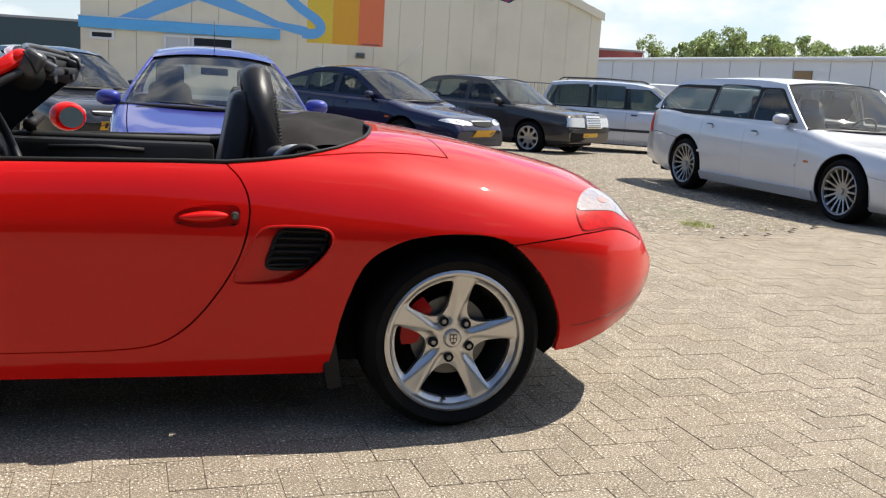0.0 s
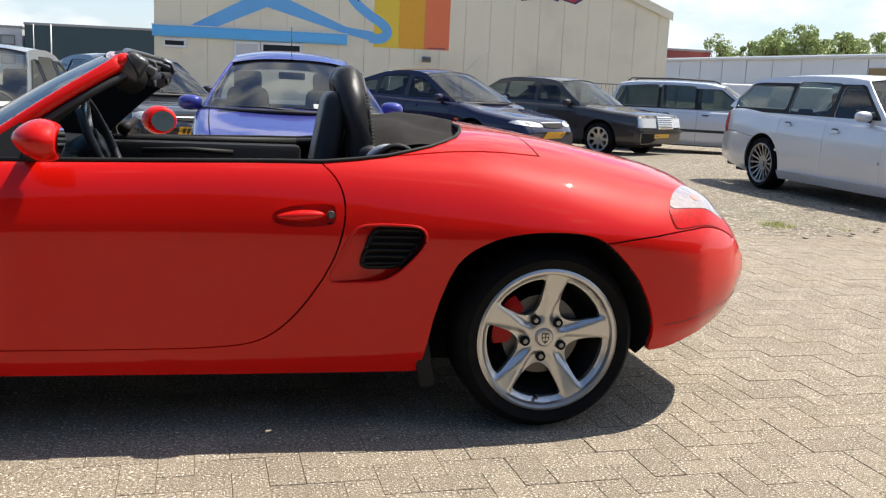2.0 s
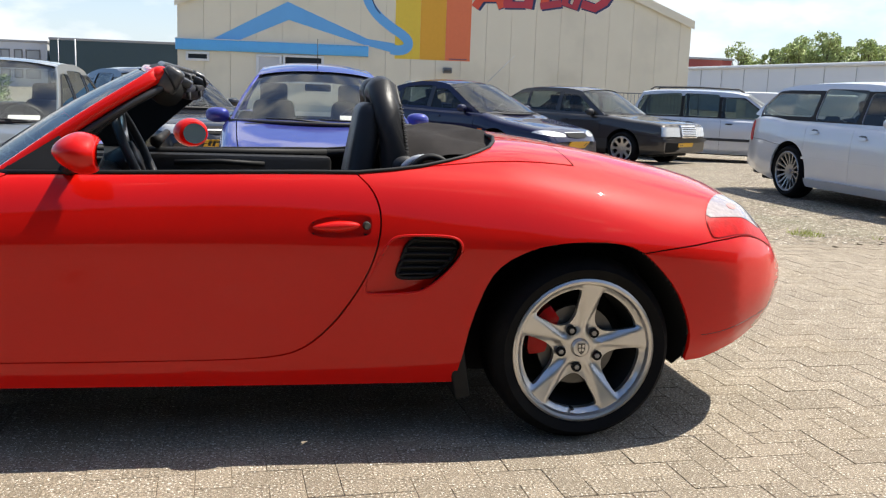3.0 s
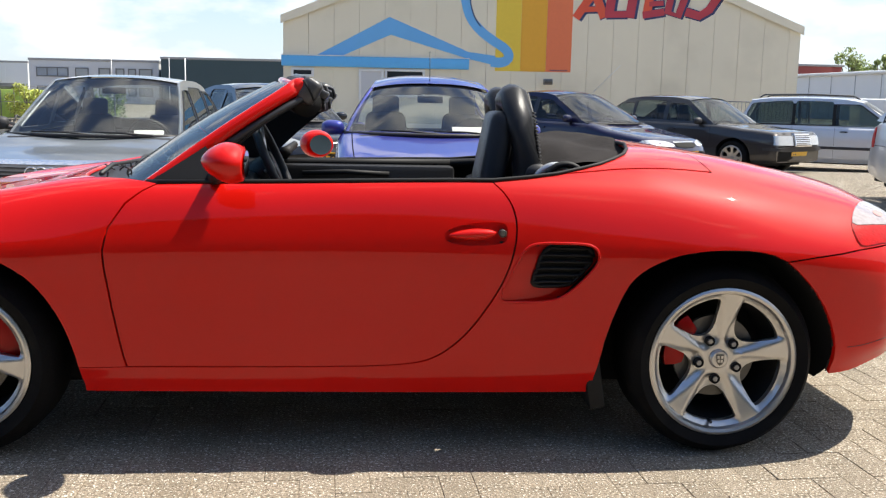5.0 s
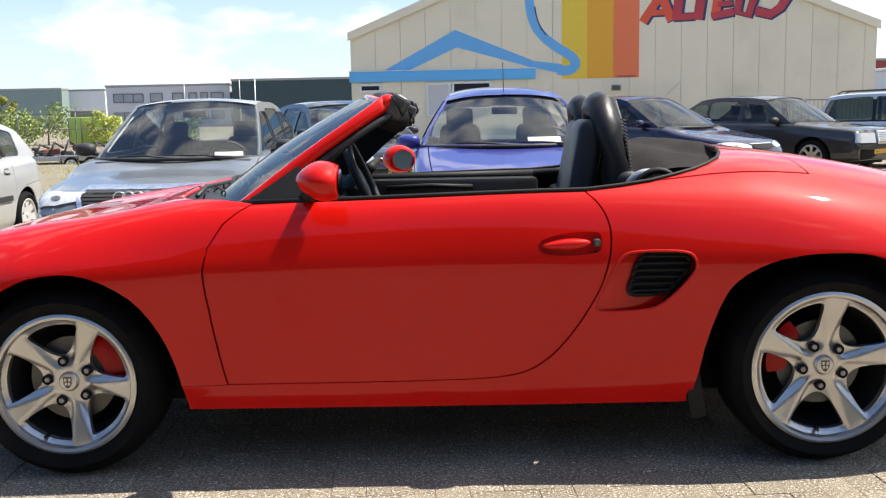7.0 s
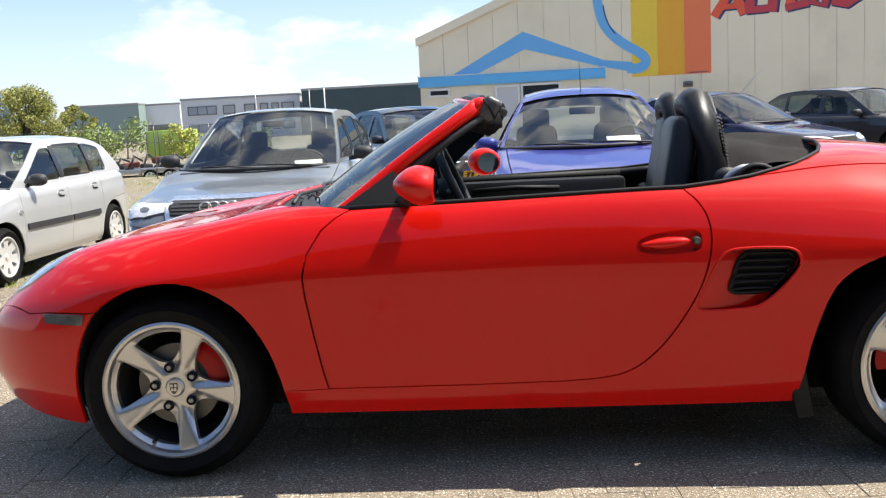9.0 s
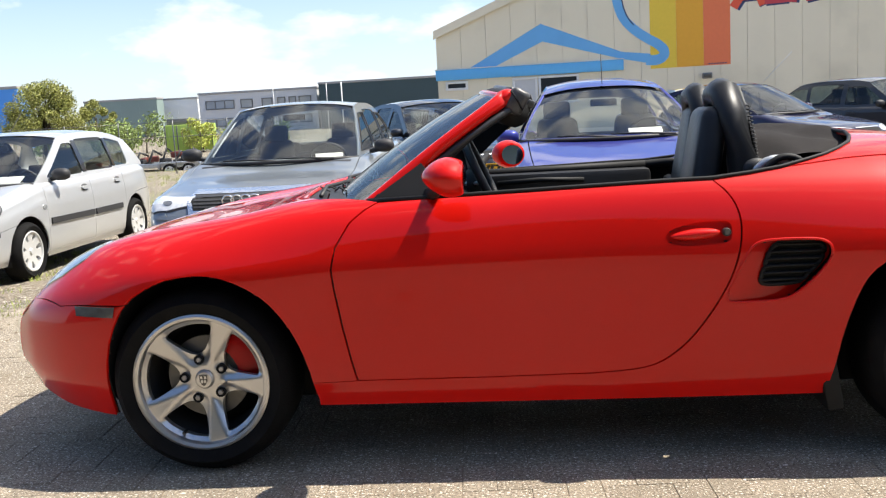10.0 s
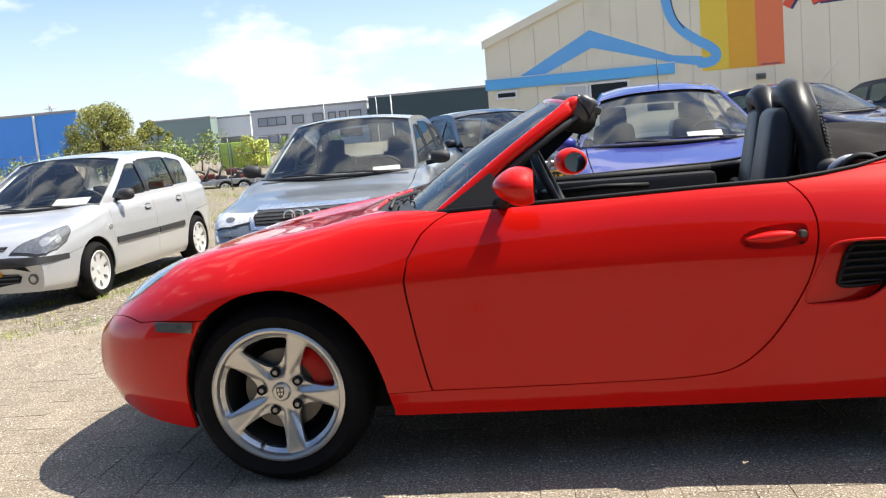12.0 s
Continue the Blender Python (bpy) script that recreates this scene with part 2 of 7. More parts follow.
class Line:
    """A smooth monotone curve through (x, value) pairs."""

    def __init__(self, *pts):
        p = np.array(sorted(pts), float)
        self.x, self.y = p[:, 0], p[:, 1]
        h = np.diff(self.x)
        d = np.diff(self.y) / h
        m = np.zeros(len(self.x))
        if len(d) > 1:
            for i in range(1, len(d)):
                if d[i - 1] * d[i] > 0:
                    a, b = 2 * h[i] + h[i - 1], h[i] + 2 * h[i - 1]
                    m[i] = (a + b) / (a / d[i - 1] + b / d[i])
        m[0], m[-1] = d[0], d[-1]
        self.m = m

    def __call__(self, x):
        x = np.clip(np.asarray(x, float), self.x[0], self.x[-1])
        i = np.clip(np.searchsorted(self.x, x) - 1, 0, len(self.x) - 2)
        h = self.x[i + 1] - self.x[i]
        t = (x - self.x[i]) / h
        return ((1 + 2 * t) * (1 - t) ** 2 * self.y[i] + t * (1 - t) ** 2 * h * self.m[i]
                + t * t * (3 - 2 * t) * self.y[i + 1] + t * t * (t - 1) * h * self.m[i + 1])


class Shell:
    """A car's outer skin: u runs along the car, s up round the section from the sill (0) to the middle (6), past 6 down the other side.
    knots: seven pairs of lines (half width, height). bow: how far the middle stands ahead of the sides; wide: half width where the bow ends."""

    def __init__(self, knots, bow, wide):
        self.knots, self.bow, self.wide = knots, bow, wide

    def __call__(self, u, s):
        u, s = np.asarray(u, float), np.asarray(s, float)
        far = s > 6
        s = np.where(far, 12 - s, s)
        W = np.stack([np.broadcast_to(k[0](u), u.shape) for k in self.knots])
        Z = np.stack([np.broadcast_to(k[1](u), u.shape) for k in self.knots])
        W = np.concatenate([2 * W[:1] - W[1:2], W, -W[-2:-1]])
        Z = np.concatenate([2 * Z[:1] - Z[1:2], Z, Z[-2:-1]])
        i = np.clip(np.floor(s).astype(int), 0, 5)
        t = s - i
        j = np.arange(len(u))

        def cr(A):
            a, b, c, d = A[i, j], A[i + 1, j], A[i + 2, j], A[i + 3, j]
            return 0.5 * (2 * b + (c - a) * t + (2 * a - 5 * b + 4 * c - d) * t * t + (3 * b - a - 3 * c + d) * t ** 3)

        w, z = cr(W), cr(Z)
        x = u + self.bow(u) * (1 - np.clip(w / self.wide, 0, 1) ** 2)
        return np.stack([x, np.where(far, w, -w), z], 1)

    def find(self, pts):
        """(u, s) of points (x, z) on the near side."""
        out = []
        uu = np.linspace(self.knots[0][0].x[0], self.knots[0][0].x[-1], 160)
        ss = np.linspace(0, 5.2, 120)
        U, S = np.meshgrid(uu, ss)
        U, S = U.ravel(), S.ravel()
        P = self(U, S)
        for x, z in pts:
            k = np.argmin((P[:, 0] - x) ** 2 + (P[:, 2] - z) ** 2 + 1e-4 * (P[:, 1] + self.wide) ** 2)
            u, s = U[k], S[k]
            for _ in range(8):
                q = self(np.array([u, u + 1e-3, u]), np.array([s, s, s + 1e-3]))
                r = np.array([x - q[0, 0], z - q[0, 2]])
                J = np.array([[q[1, 0] - q[0, 0], q[2, 0] - q[0, 0]], [q[1, 2] - q[0, 2], q[2, 2] - q[0, 2]]]) / 1e-3
                if abs(np.linalg.det(J)) < 1e-3:
                    break
                d = np.linalg.solve(J, r)
                u, s = u + np.clip(d[0], -.05, .05), min(5.9, max(0.0, s + np.clip(d[1], -.3, .3)))
            out.append((u, s))
        return out


def inside(poly, q):
    poly = np.asarray(poly, float)
    x, y = q[:, 0], q[:, 1]
    res = np.zeros(len(q), bool)
    for (x1, y1), (x2, y2) in zip(poly, np.roll(poly, -1, 0)):
        if y1 == y2:
            continue
        hit = ((y1 > y) != (y2 > y)) & (x < (x2 - x1) * (y - y1) / (y2 - y1) + x1)
        res ^= hit
    return res


def dense(poly, step, closed=True):
    poly = [np.array(p, float) for p in poly]
    out = []
    for a, b in zip(poly, poly[1:] + poly[:1] if closed else poly[1:]):
        n = max(1, int(math.ceil(np.linalg.norm(b - a) / step)))
        out += [a + (b - a) * k / n for k in range(n)]
    if not closed:
        out.append(poly[-1])
    return np.array(out)


def rounded(poly, times=2, closed=True):
    """Corner cutting: turns a rough outline into a flowing one."""
    p = np.array(poly, float)
    for _ in range(times):
        q = np.roll(p, -1, 0)
        a, b = p * 0.75 + q * 0.25, p * 0.25 + q * 0.75
        r = np.empty((2 * len(p), 2))
        r[0::2], r[1::2] = a, b
        p = r if closed else np.vstack([p[:1], r[:-2], p[-1:]])
    return p


def soft(poly, r):
    """Rounds an outline's corners by about r."""
    p = [np.array(q, float) for q in poly]
    for k in (r, r * .45):
        out = []
        for i in range(len(p)):
            a, b, c = p[i - 1], p[i], p[(i + 1) % len(p)]
            for d in (a - b, c - b):
                n = np.linalg.norm(d) + 1e-9
                out.append(b + d / n * min(k, n * .32))
        p = out
    return np.array(p)


def shrink(poly, d):
    p = np.asarray(poly, float)
    e = np.roll(p, -1, 0) - p
    area = np.sum(p[:, 0] * np.roll(p[:, 1], -1) - np.roll(p[:, 0], -1) * p[:, 1])
    n = np.stack([-e[:, 1], e[:, 0]], 1) / (np.linalg.norm(e, axis=1)[:, None] + 1e-9) * (1 if area > 0 else -1)
    m = n + np.roll(n, 1, 0)
    m /= np.maximum(np.sum(m * m, 1), 0.6)[:, None] / 2
    return p + m * d


from mathutils.geometry import delaunay_2d_cdt
from mathutils.bvhtree import BVHTree


def flat_mesh(loop, holes, step, minus=()):
    """Triangles that fill a flat outline, with holes; minus: outlines cut away."""
    pts, edges = [], []
    for lp in [loop, *holes, *minus]:
        k = len(pts)
        pts += [tuple(p) for p in lp]
        edges += [(k + i, k + (i + 1) % len(lp)) for i in range(len(lp))]
    lo, hi = np.min(loop, 0), np.max(loop, 0)
    gx, gy = np.arange(lo[0] + step / 2, hi[0], step), np.arange(lo[1] + step / 2, hi[1], step)
    if len(gx) and len(gy):
        X, Y = np.meshgrid(gx, gy)
        X[1::2] += step / 2
        g = np.stack([X.ravel(), Y.ravel()], 1)
        ok = inside(shrink(loop, step * 0.35), g)
        for h in [*holes, *minus]:
            ok &= ~inside(shrink(h, -step * 0.35), g)
        pts += [tuple(p) for p in g[ok]]
    v, _, f, *_ = delaunay_2d_cdt([Vector(p) for p in pts], edges, [], 0, 1e-6)
    v = np.array([tuple(p) for p in v])
    f = np.array([t for t in f if len(t) == 3])
    c = v[f].mean(1)
    ok = inside(loop, c)
    for h in [*holes, *minus]:
        ok &= ~inside(h, c)
    a, b = v[f[:, 1]] - v[f[:, 0]], v[f[:, 2]] - v[f[:, 0]]
    ok &= np.abs(a[:, 0] * b[:, 1] - a[:, 1] * b[:, 0]) > 1e-8
    f = f[ok]
    used, inv = np.unique(f, return_inverse=True)
    return v[used], inv.reshape(-1, 3)


def skin(name, S, loop, material, parent, holes=(), minus=(), step=0.045, ks=0.2, lip=0.012, gap=0.0025, out=0.0, mirror=False, label="", depth=None):
    """A curved sheet: the outline in (u, s) on the surface S, with a turned-in edge."""
    sc = np.array([1, ks])
    loop = shrink(dense(np.array(loop) * sc, step * 0.6), gap)
    holes = [dense(np.array(h) * sc, step * 0.5) for h in holes]
    minus = [dense(np.array(h) * sc, step * 0.5) for h in minus]
    v, f = flat_mesh(loop, holes, step, minus)
    u, s = v[:, 0], v[:, 1] / ks
    P = S(u, s)
    e = 2e-3
    N = np.cross(S(u + e, s) - S(u - e, s), S(u, s + e / ks) - S(u, s - e / ks))
    N /= np.linalg.norm(N, axis=1)[:, None] + 1e-12
    C = P.copy()
    C[:, 1], C[:, 2] = 0, 0.35
    if np.sum(N * (P - C)) < 0:
        N = -N
    P = P + N * out
    if depth is not None:
        P = P - N * depth(P)[:, None]
    tri = P[f]
    if np.sum(np.cross(tri[:, 1] - tri[:, 0], tri[:, 2] - tri[:, 0]) * N[f[:, 0]]) < 0:
        f = f[:, ::-1]
    V, F, NN = [P], [tuple(t) for t in f], [N]
    if lip:
        count = {}
        for t in f:
            for a, b in ((t[0], t[1]), (t[1], t[2]), (t[2], t[0])):
                count[(a, b)] = 1
        k = len(P)
        Q, QN = [], []
        for (a, b) in count:
            if (b, a) not in count:
                d = P[b] - P[a]
                side = np.cross(d, N[a])
                side /= np.linalg.norm(side) + 1e-9
                base = k + len(Q)
                Q += [P[a], P[b], P[b] - N[b] * lip, P[a] - N[a] * lip]
                QN += [N[a] * .6 + side * .8, N[b] * .6 + side * .8, side, side]
                F.append((base + 3, base + 2, base + 1, base))
        if Q:
            V.append(np.array(Q))
            NN.append(np.array(QN))
    V, NN = np.vstack(V), np.vstack(NN)
    obs = [mesh_ob(name, V, F, material, parent, label, True, NN)]
    if mirror:
        k = np.array([1, -1, 1])
        obs.append(mesh_ob(name, V * k, [t[::-1] for t in F], material, parent, label, True, NN * k))
    return obs


def shell_tree(S, u0, u1, nu=120, ns=90, parent=None, material=None, off=0.0, name="", cut=()):
    """The whole shell as a tree to cast on, and (with a name) as an inner skin set back by off, without the wheel openings."""
    u, s = np.linspace(u0, u1, nu), np.linspace(0, 12, ns)
    U, Q = np.meshgrid(u, s, indexing="ij")
    P = S(U.ravel(), Q.ravel())
    faces = [(i * ns + j, (i + 1) * ns + j, (i + 1) * ns + j + 1, i * ns + j + 1) for i in range(nu - 1) for j in range(ns - 1)]
    faces += [tuple(range(ns)), tuple((nu - 1) * ns + j for j in range(ns))][::1]
    tree = BVHTree.FromPolygons([tuple(p) for p in P], faces)
    # callers colour this skin near-black, so that panel gaps read as shade
    if name:
        e = 2e-3
        N = np.cross(S(U.ravel() + e, Q.ravel()) - S(U.ravel() - e, Q.ravel()), S(U.ravel(), Q.ravel() + e) - S(U.ravel(), Q.ravel() - e))
        N /= np.linalg.norm(N, axis=1)[:, None] + 1e-12
        C = P.copy()
        C[:, 1], C[:, 2] = 0, 0.35
        N *= np.where(np.sum(N * (P - C)) < 0, -1, 1)
        B = P - N * off
        fs = []
        for f in faces:
            c = P[list(f)].mean(0)
            if len(f) > 4 or not any(test(c, U.ravel()[f[0]], min(Q.ravel()[f[0]], 12 - Q.ravel()[f[0]])) for test in cut):
                fs.append(f)
        mesh_ob(name, B, fs, material, parent)
    return tree


AX = {"y-": (Vector((0, 1, 0)), 0, 2), "y+": (Vector((0, -1, 0)), 0, 2), "x-": (Vector((1, 0, 0)), 1, 2), "x+": (Vector((-1, 0, 0)), 1, 2), "z+": (Vector((0, 0, -1)), 0, 1)}


def applied(name, tree, axis, loop, material, parent, thick=0.006, step=0.03, label="", rnd=1, bulge=0.0):
    """A piece that lies on the skin (lamp, trim, handle plate): a flat outline thrown on the car along an axis."""
    d, a, b = AX[axis]
    lp = dense(rounded(loop, rnd) if rnd else loop, step * 0.7)
    v, f = flat_mesh(lp, [], step)
    P, N = [], []
    cen = v.mean(0)
    rad = np.max(np.linalg.norm(v - cen, axis=1))
    last = None
    for q in v:
        o = [0.0, 0.0, 0.0]
        o[a], o[b] = q
        start = Vector(o) - d * 12
        hit, nn, _, _ = tree.ray_cast(start, d)
        if hit is None:
            hit, nn, _, _ = tree.find_nearest(Vector(o) if last is None else Vector([last[i] if i not in (a, b) else o[i] for i in range(3)]))
        if nn.dot(d) > 0:
            nn = -nn
        last = hit
        w = max(0.0, 1 - (np.linalg.norm(q - cen) / rad) ** 2)
        P.append(np.array(hit - d * (thick + bulge * w)))
        N.append(-np.array(d))
    P = np.array(P)
    tri = P[f]
    if np.sum(np.cross(tri[:, 1] - tri[:, 0], tri[:, 2] - tri[:, 0]) @ np.array(-d)) < 0:
        f = f[:, ::-1]
    V, F = list(P), [tuple(t) for t in f]
    ed = {(t[i], t[(i + 1) % 3]) for t in f for i in range(3)}
    for p, q in ed:
        if (q, p) not in ed:
            k = len(V)
            V += [P[p], P[q], P[q] + np.array(d) * (thick + 0.03), P[p] + np.array(d) * (thick + 0.03)]
            F.append((k + 3, k + 2, k + 1, k))
    return mesh_ob(name, V, F, material, parent, label)


# ---- wheels ----
def spoke_plate(name, R, holes, material, parent, dish, thick=0.02, label="", step=0.02):
    """A wheel face: a disc with openings, dished by dish(r), facing -y."""
    ring = np.array([(R * math.cos(a), R * math.sin(a)) for a in np.linspace(0, 2 * math.pi, 73)[:-1]])
    v, f = flat_mesh(ring, holes, step)
    r = np.linalg.norm(v, axis=1)
    y = dish(r, np.arctan2(v[:, 1], v[:, 0]))
    bm = bmesh.new()
    front = [bm.verts.new((p[0], yy, p[1])) for p, yy in zip(v, y)]
    for t in f:
        bm.faces.new([front[i] for i in t])
    bm.normal_update()
    o = bmesh.ops.extrude_face_region(bm, geom=list(bm.faces))
    for e in o["geom"]:
        if isinstance(e, bmesh.types.BMVert):
            e.co.y += thick
    bev = [e for e in bm.edges if len(e.link_faces) == 2 and e.calc_face_angle(0) > 1.0 and (e.verts[0].co.y + e.verts[1].co.y) / 2 < 10]
    ob = part(name, bm, material, parent, label, sharp=40)
    return ob


def polar(pts, a0):
    return rounded([(r * math.cos(radians(a0 + a)), r * math.sin(radians(a0 + a))) for r, a in pts], 2)


def wheel(name, x, y, R, rim, width, parent, side, openings, a0=90.0, n=5, dish=0.03, face=None, barrel=None, caliper=None, bolts=0, lip=0.013, disc=0.15, capr=0.03, twist=0.0):
    """A wheel whose outer face looks to -y (side -1) or +y (side 1); its tyre, rim, face, cap, bolts, disc and caliper are parts."""
    face, barrel = face or ALLOY, barrel or DULLALLOY
    w = new(name)
    w.parent = parent
    w.matrix_basis = pose(x, y, R, 0, 0, 0 if side < 0 else 180)
    t = width
    lathe("tyre", [(rim, 0.006), (rim + 0.010, -0.008), (rim + (R - rim) * 0.5, -0.020), (R - 0.040, -0.016), (R - 0.020, 0.0), (R - 0.006, 0.028), (R, 0.06), (R, t - 0.03), (R - 0.006, t - 0.008), (R - 0.03, t + 0.01), (rim, t)], RUBBER, w, 56)
    lathe("rim", [(rim + 0.004, 0.010), (rim + 0.004, -0.006), (rim - 0.004, -0.010), (rim - lip, -0.006), (rim - lip - 0.006, 0.006), (rim - lip - 0.010, 0.05), (rim - lip - 0.022, t * 0.6), (rim - lip - 0.012, t)], face, w, 56)
    # the shade inside the wheel is put into the barrel's colour
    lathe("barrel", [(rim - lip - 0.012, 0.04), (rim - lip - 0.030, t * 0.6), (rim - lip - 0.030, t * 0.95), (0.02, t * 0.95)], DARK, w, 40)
    holes = [polar(openings, a0 + 360 / n * (k + 0.5)) for k in range(n)]
    R0 = rim - lip - 0.002
    
    def face_depth(r, a):
        y = dish * np.clip(1 - (r / R0) ** 2, 0, 1) ** 1.3 + 0.005
        if twist:
            # a flat blade that narrows towards the hub, its flanks falling away on either side
            off = np.radians((np.degrees(a) - a0 + 180 / n) % (360 / n) - 180 / n) * r
            blade = np.interp(r / R0, (0.30, 0.48, 0.97), (0.002, 0.008, 0.031))
            fall = np.clip((np.abs(off) - blade) / 0.016, 0, 1)
            y = y + twist * fall * np.clip((r - 0.046) / 0.03, 0, 1) * np.clip((R0 * 0.985 - r) / 0.010, 0, 1)
        return y

    spoke_plate("spokes", R0, holes, face, w, face_depth, 0.022, step=0.0085 if twist else 0.02)
    cap = lathe("hub_cap", [(0.0, dish - 0.010), (capr * 0.8, dish - 0.008), (capr, dish), (capr, dish + 0.02)], face, w, 24)
    if twist:
        slab_shape = [(-0.013, 0.018), (0.013, 0.018), (0.013, -0.004), (0.007, -0.015), (0, -0.020), (-0.007, -0.015), (-0.013, -0.004)]
        bm = bmesh.new()
        f0 = bm.faces.new([bm.verts.new((x0, dish - 0.0105, z0)) for x0, z0 in slab_shape])
        o = bmesh.ops.extrude_face_region(bm, geom=[f0])
        bmesh.ops.translate(bm, vec=(0, -0.002, 0), verts=[e for e in o["geom"] if isinstance(e, bmesh.types.BMVert)])
        shield = part("badge", bm, SMOKE, cap, "small plain shield badge", False)
        for bx, bz in ((-0.0065, 0.009), (0.0065, 0.009), (-0.005, -0.004), (0.005, -0.004)):
            box_part("badge_bar", (bx - 0.0035, bx + 0.0035, dish - 0.0135, dish - 0.012, bz - 0.0045, bz + 0.0045), face, cap, 0)
        v = lathe("valve", [(0.0, -0.002), (0.005, -0.002), (0.0055, 0.03)], BLACK, w, 10)
        va = radians(a0 + 180)
        v.matrix_basis = pose((rim - lip - 0.022) * math.cos(va), 0.004, (rim - lip - 0.022) * math.sin(va))
    if bolts:
        for k in range(bolts):
            a = radians(a0 + 36 + 360 / bolts * k)
            m = pose(0.068 * math.cos(a), dish - 0.003, 0.068 * math.sin(a))
            b = lathe("bolt_seat", [(0.0, 0.004), (0.0135, 0.004), (0.0150, -0.0005), (0.0165, 0.001), (0.0165, 0.014)], DARK, w, 16)
            b.matrix_basis = m
            b = lathe("bolt", [(0.0, -0.001), (0.0080, -0.001), (0.0095, 0.001), (0.0095, 0.012)], DULLALLOY, w, 6)
            b.matrix_basis = m
    lathe("brake_disc", [(0.05, 0.082), (disc, 0.082), (disc, 0.10), (0.05, 0.10)], STEEL, w, 40)
    if caliper is not None:
        V, F = [], []
        for k in range(9):
            a = radians(caliper - 32 + 8 * k)
            pinch = 0.006 if k in (0, 8) else 0.0
            for rr, yy in ((0.110 + pinch, 0.062 + pinch), (0.140, 0.056 + pinch), (0.176 - pinch, 0.066 + pinch), (0.176 - pinch, 0.11), (0.110 + pinch, 0.11)):
                V.append((rr * math.cos(a), yy, rr * math.sin(a)))
            if k:
                b = 5 * k
                F += [(b - 5 + i, b - 5 + (i + 1) % 5, b + (i + 1) % 5, b + i) for i in range(5)]
        F += [(0, 1, 2, 3, 4), (44, 43, 42, 41, 40)]
        bm = bmesh.new()
        me = bpy.data.meshes.new("t")
        me.from_pydata(V, [], F)
        bm.from_mesh(me)
        bpy.data.meshes.remove(me)
        part("caliper", bm, CALIPER, w, "red brake caliper")
    return w


def seat(parent, x, y, z, w=0.46, h=0.58, mat=None, head=True, name="seat"):
    bm = bmesh.new()
    add_box(bm, x - 0.25, x + 0.22, y - w / 2, y + w / 2, z, z + 0.16, 0.05)
    tilt = Matrix.Translation((x + 0.22, y, z + 0.1)) @ Matrix.Rotation(radians(14), 4, "Y")
    h -= 0.04
    vs = add_box(bm, -0.06, 0.06, -w / 2, w / 2, 0, h, 0.055, tilt, 3)
    for v in vs:
        v.co.y = y + (v.co.y - y) * (1 - 0.28 * max(0.0, (v.co.z - z - 0.35) / 0.3))
    if head:
        add_box(bm, -0.045, 0.045, -0.125, 0.125, h - 0.03, h + 0.16, 0.04, tilt, 3)
    return part(name, bm, mat or SEATCLOTH, parent)


# ---- the yard ----
def smooth(a, b, v):
    t = min(1.0, max(0.0, (v - a) / (b - a)))
    return t * t * (3 - 2 * t)


def yard(x, y):
    """The ground's height: level under the roadster, falling gently away behind it."""
    side = (0.05 + 0.036 * min(6.0, max(0.0, -x - 1.2))) * smooth(1.7, 4.0, y) * (1 - smooth(0.0, 3.0, x))
    return -side - 0.34 * smooth(13.0, 19.0, y)


EARTH = pmat("dusty_gravel", (0.185, 0.150, 0.105), 0.95, speck=(((0.55, 0.50, 0.42), 60, 0.60), ((0.10, 0.085, 0.06), 48, 0.60), ((0.075, 0.065, 0.045), 11, 0.63), ((0.58, 0.53, 0.45), 21, 0.66)), vary=0.30, scale=1.1, bump=0.9, bscale=45, fine=0.5, fscale=34, stain=((0.15, 0.14, 0.085), 0.8))
PAVER = pmat("concrete_paver", (0.255, 0.211, 0.155), 0.9, speck=(((0.66, 0.61, 0.52), 120, 0.62), ((0.12, 0.095, 0.065), 105, 0.63), ((0.72, 0.66, 0.56), 55, 0.69)), vary=0.18, scale=2.2, bump=0.8, bscale=130, fine=0.34, fscale=90, rnd=0.10, stain=((0.24, 0.195, 0.135), 1.4))
JOINT = pmat("joint_sand", (0.21, 0.17, 0.12), 0.95, vary=0.35, scale=5, bump=0.5, bscale=90, fine=0.4, fscale=120)
GRASS = pmat("grass_blades", (0.34, 0.40, 0.08), 0.7, vary=0.45, scale=3, rnd=0.25)
CREAM = pmat("cream_cladding", (0.80, 0.73, 0.56), 0.6, vary=0.05, scale=0.6, bump=0.05, bscale=40, stain=((0.68, 0.62, 0.47), 0.35))
JOINTCREAM = pmat("cladding_joint", (0.66, 0.60, 0.46), 0.7)
SKYBLUE = pmat("blue_mural_paint", (0.15, 0.44, 0.80), 0.6, vary=0.06, scale=1.5)
BANDBLUE = pmat("blue_fascia_paint", (0.12, 0.46, 0.85), 0.5, vary=0.05)
YELLOW = pmat("yellow_mural_paint", (0.82, 0.58, 0.06), 0.6, vary=0.05)
OCHRE = pmat("ochre_mural_paint", (0.80, 0.40, 0.035), 0.6, vary=0.05)
CORAL = pmat("coral_mural_paint", (0.82, 0.20, 0.08), 0.6, vary=0.05)
CRIMSON = pmat("crimson_mural_paint", (0.50, 0.05, 0.07), 0.6, vary=0.3, scale=0.8)
ORANGERED = pmat("orange_red_mural_paint", (0.75, 0.10, 0.045), 0.6, vary=0.15, scale=0.8)
NAVYPAINT = pmat("navy_mural_paint", (0.03, 0.05, 0.14), 0.6)
PVC = pmat("white_window_frame", (0.75, 0.75, 0.73), 0.4, vary=0.03)
WINDOW = pmat("dark_window_pane", (0.03, 0.035, 0.04), 0.06, vary=0.3, scale=1)
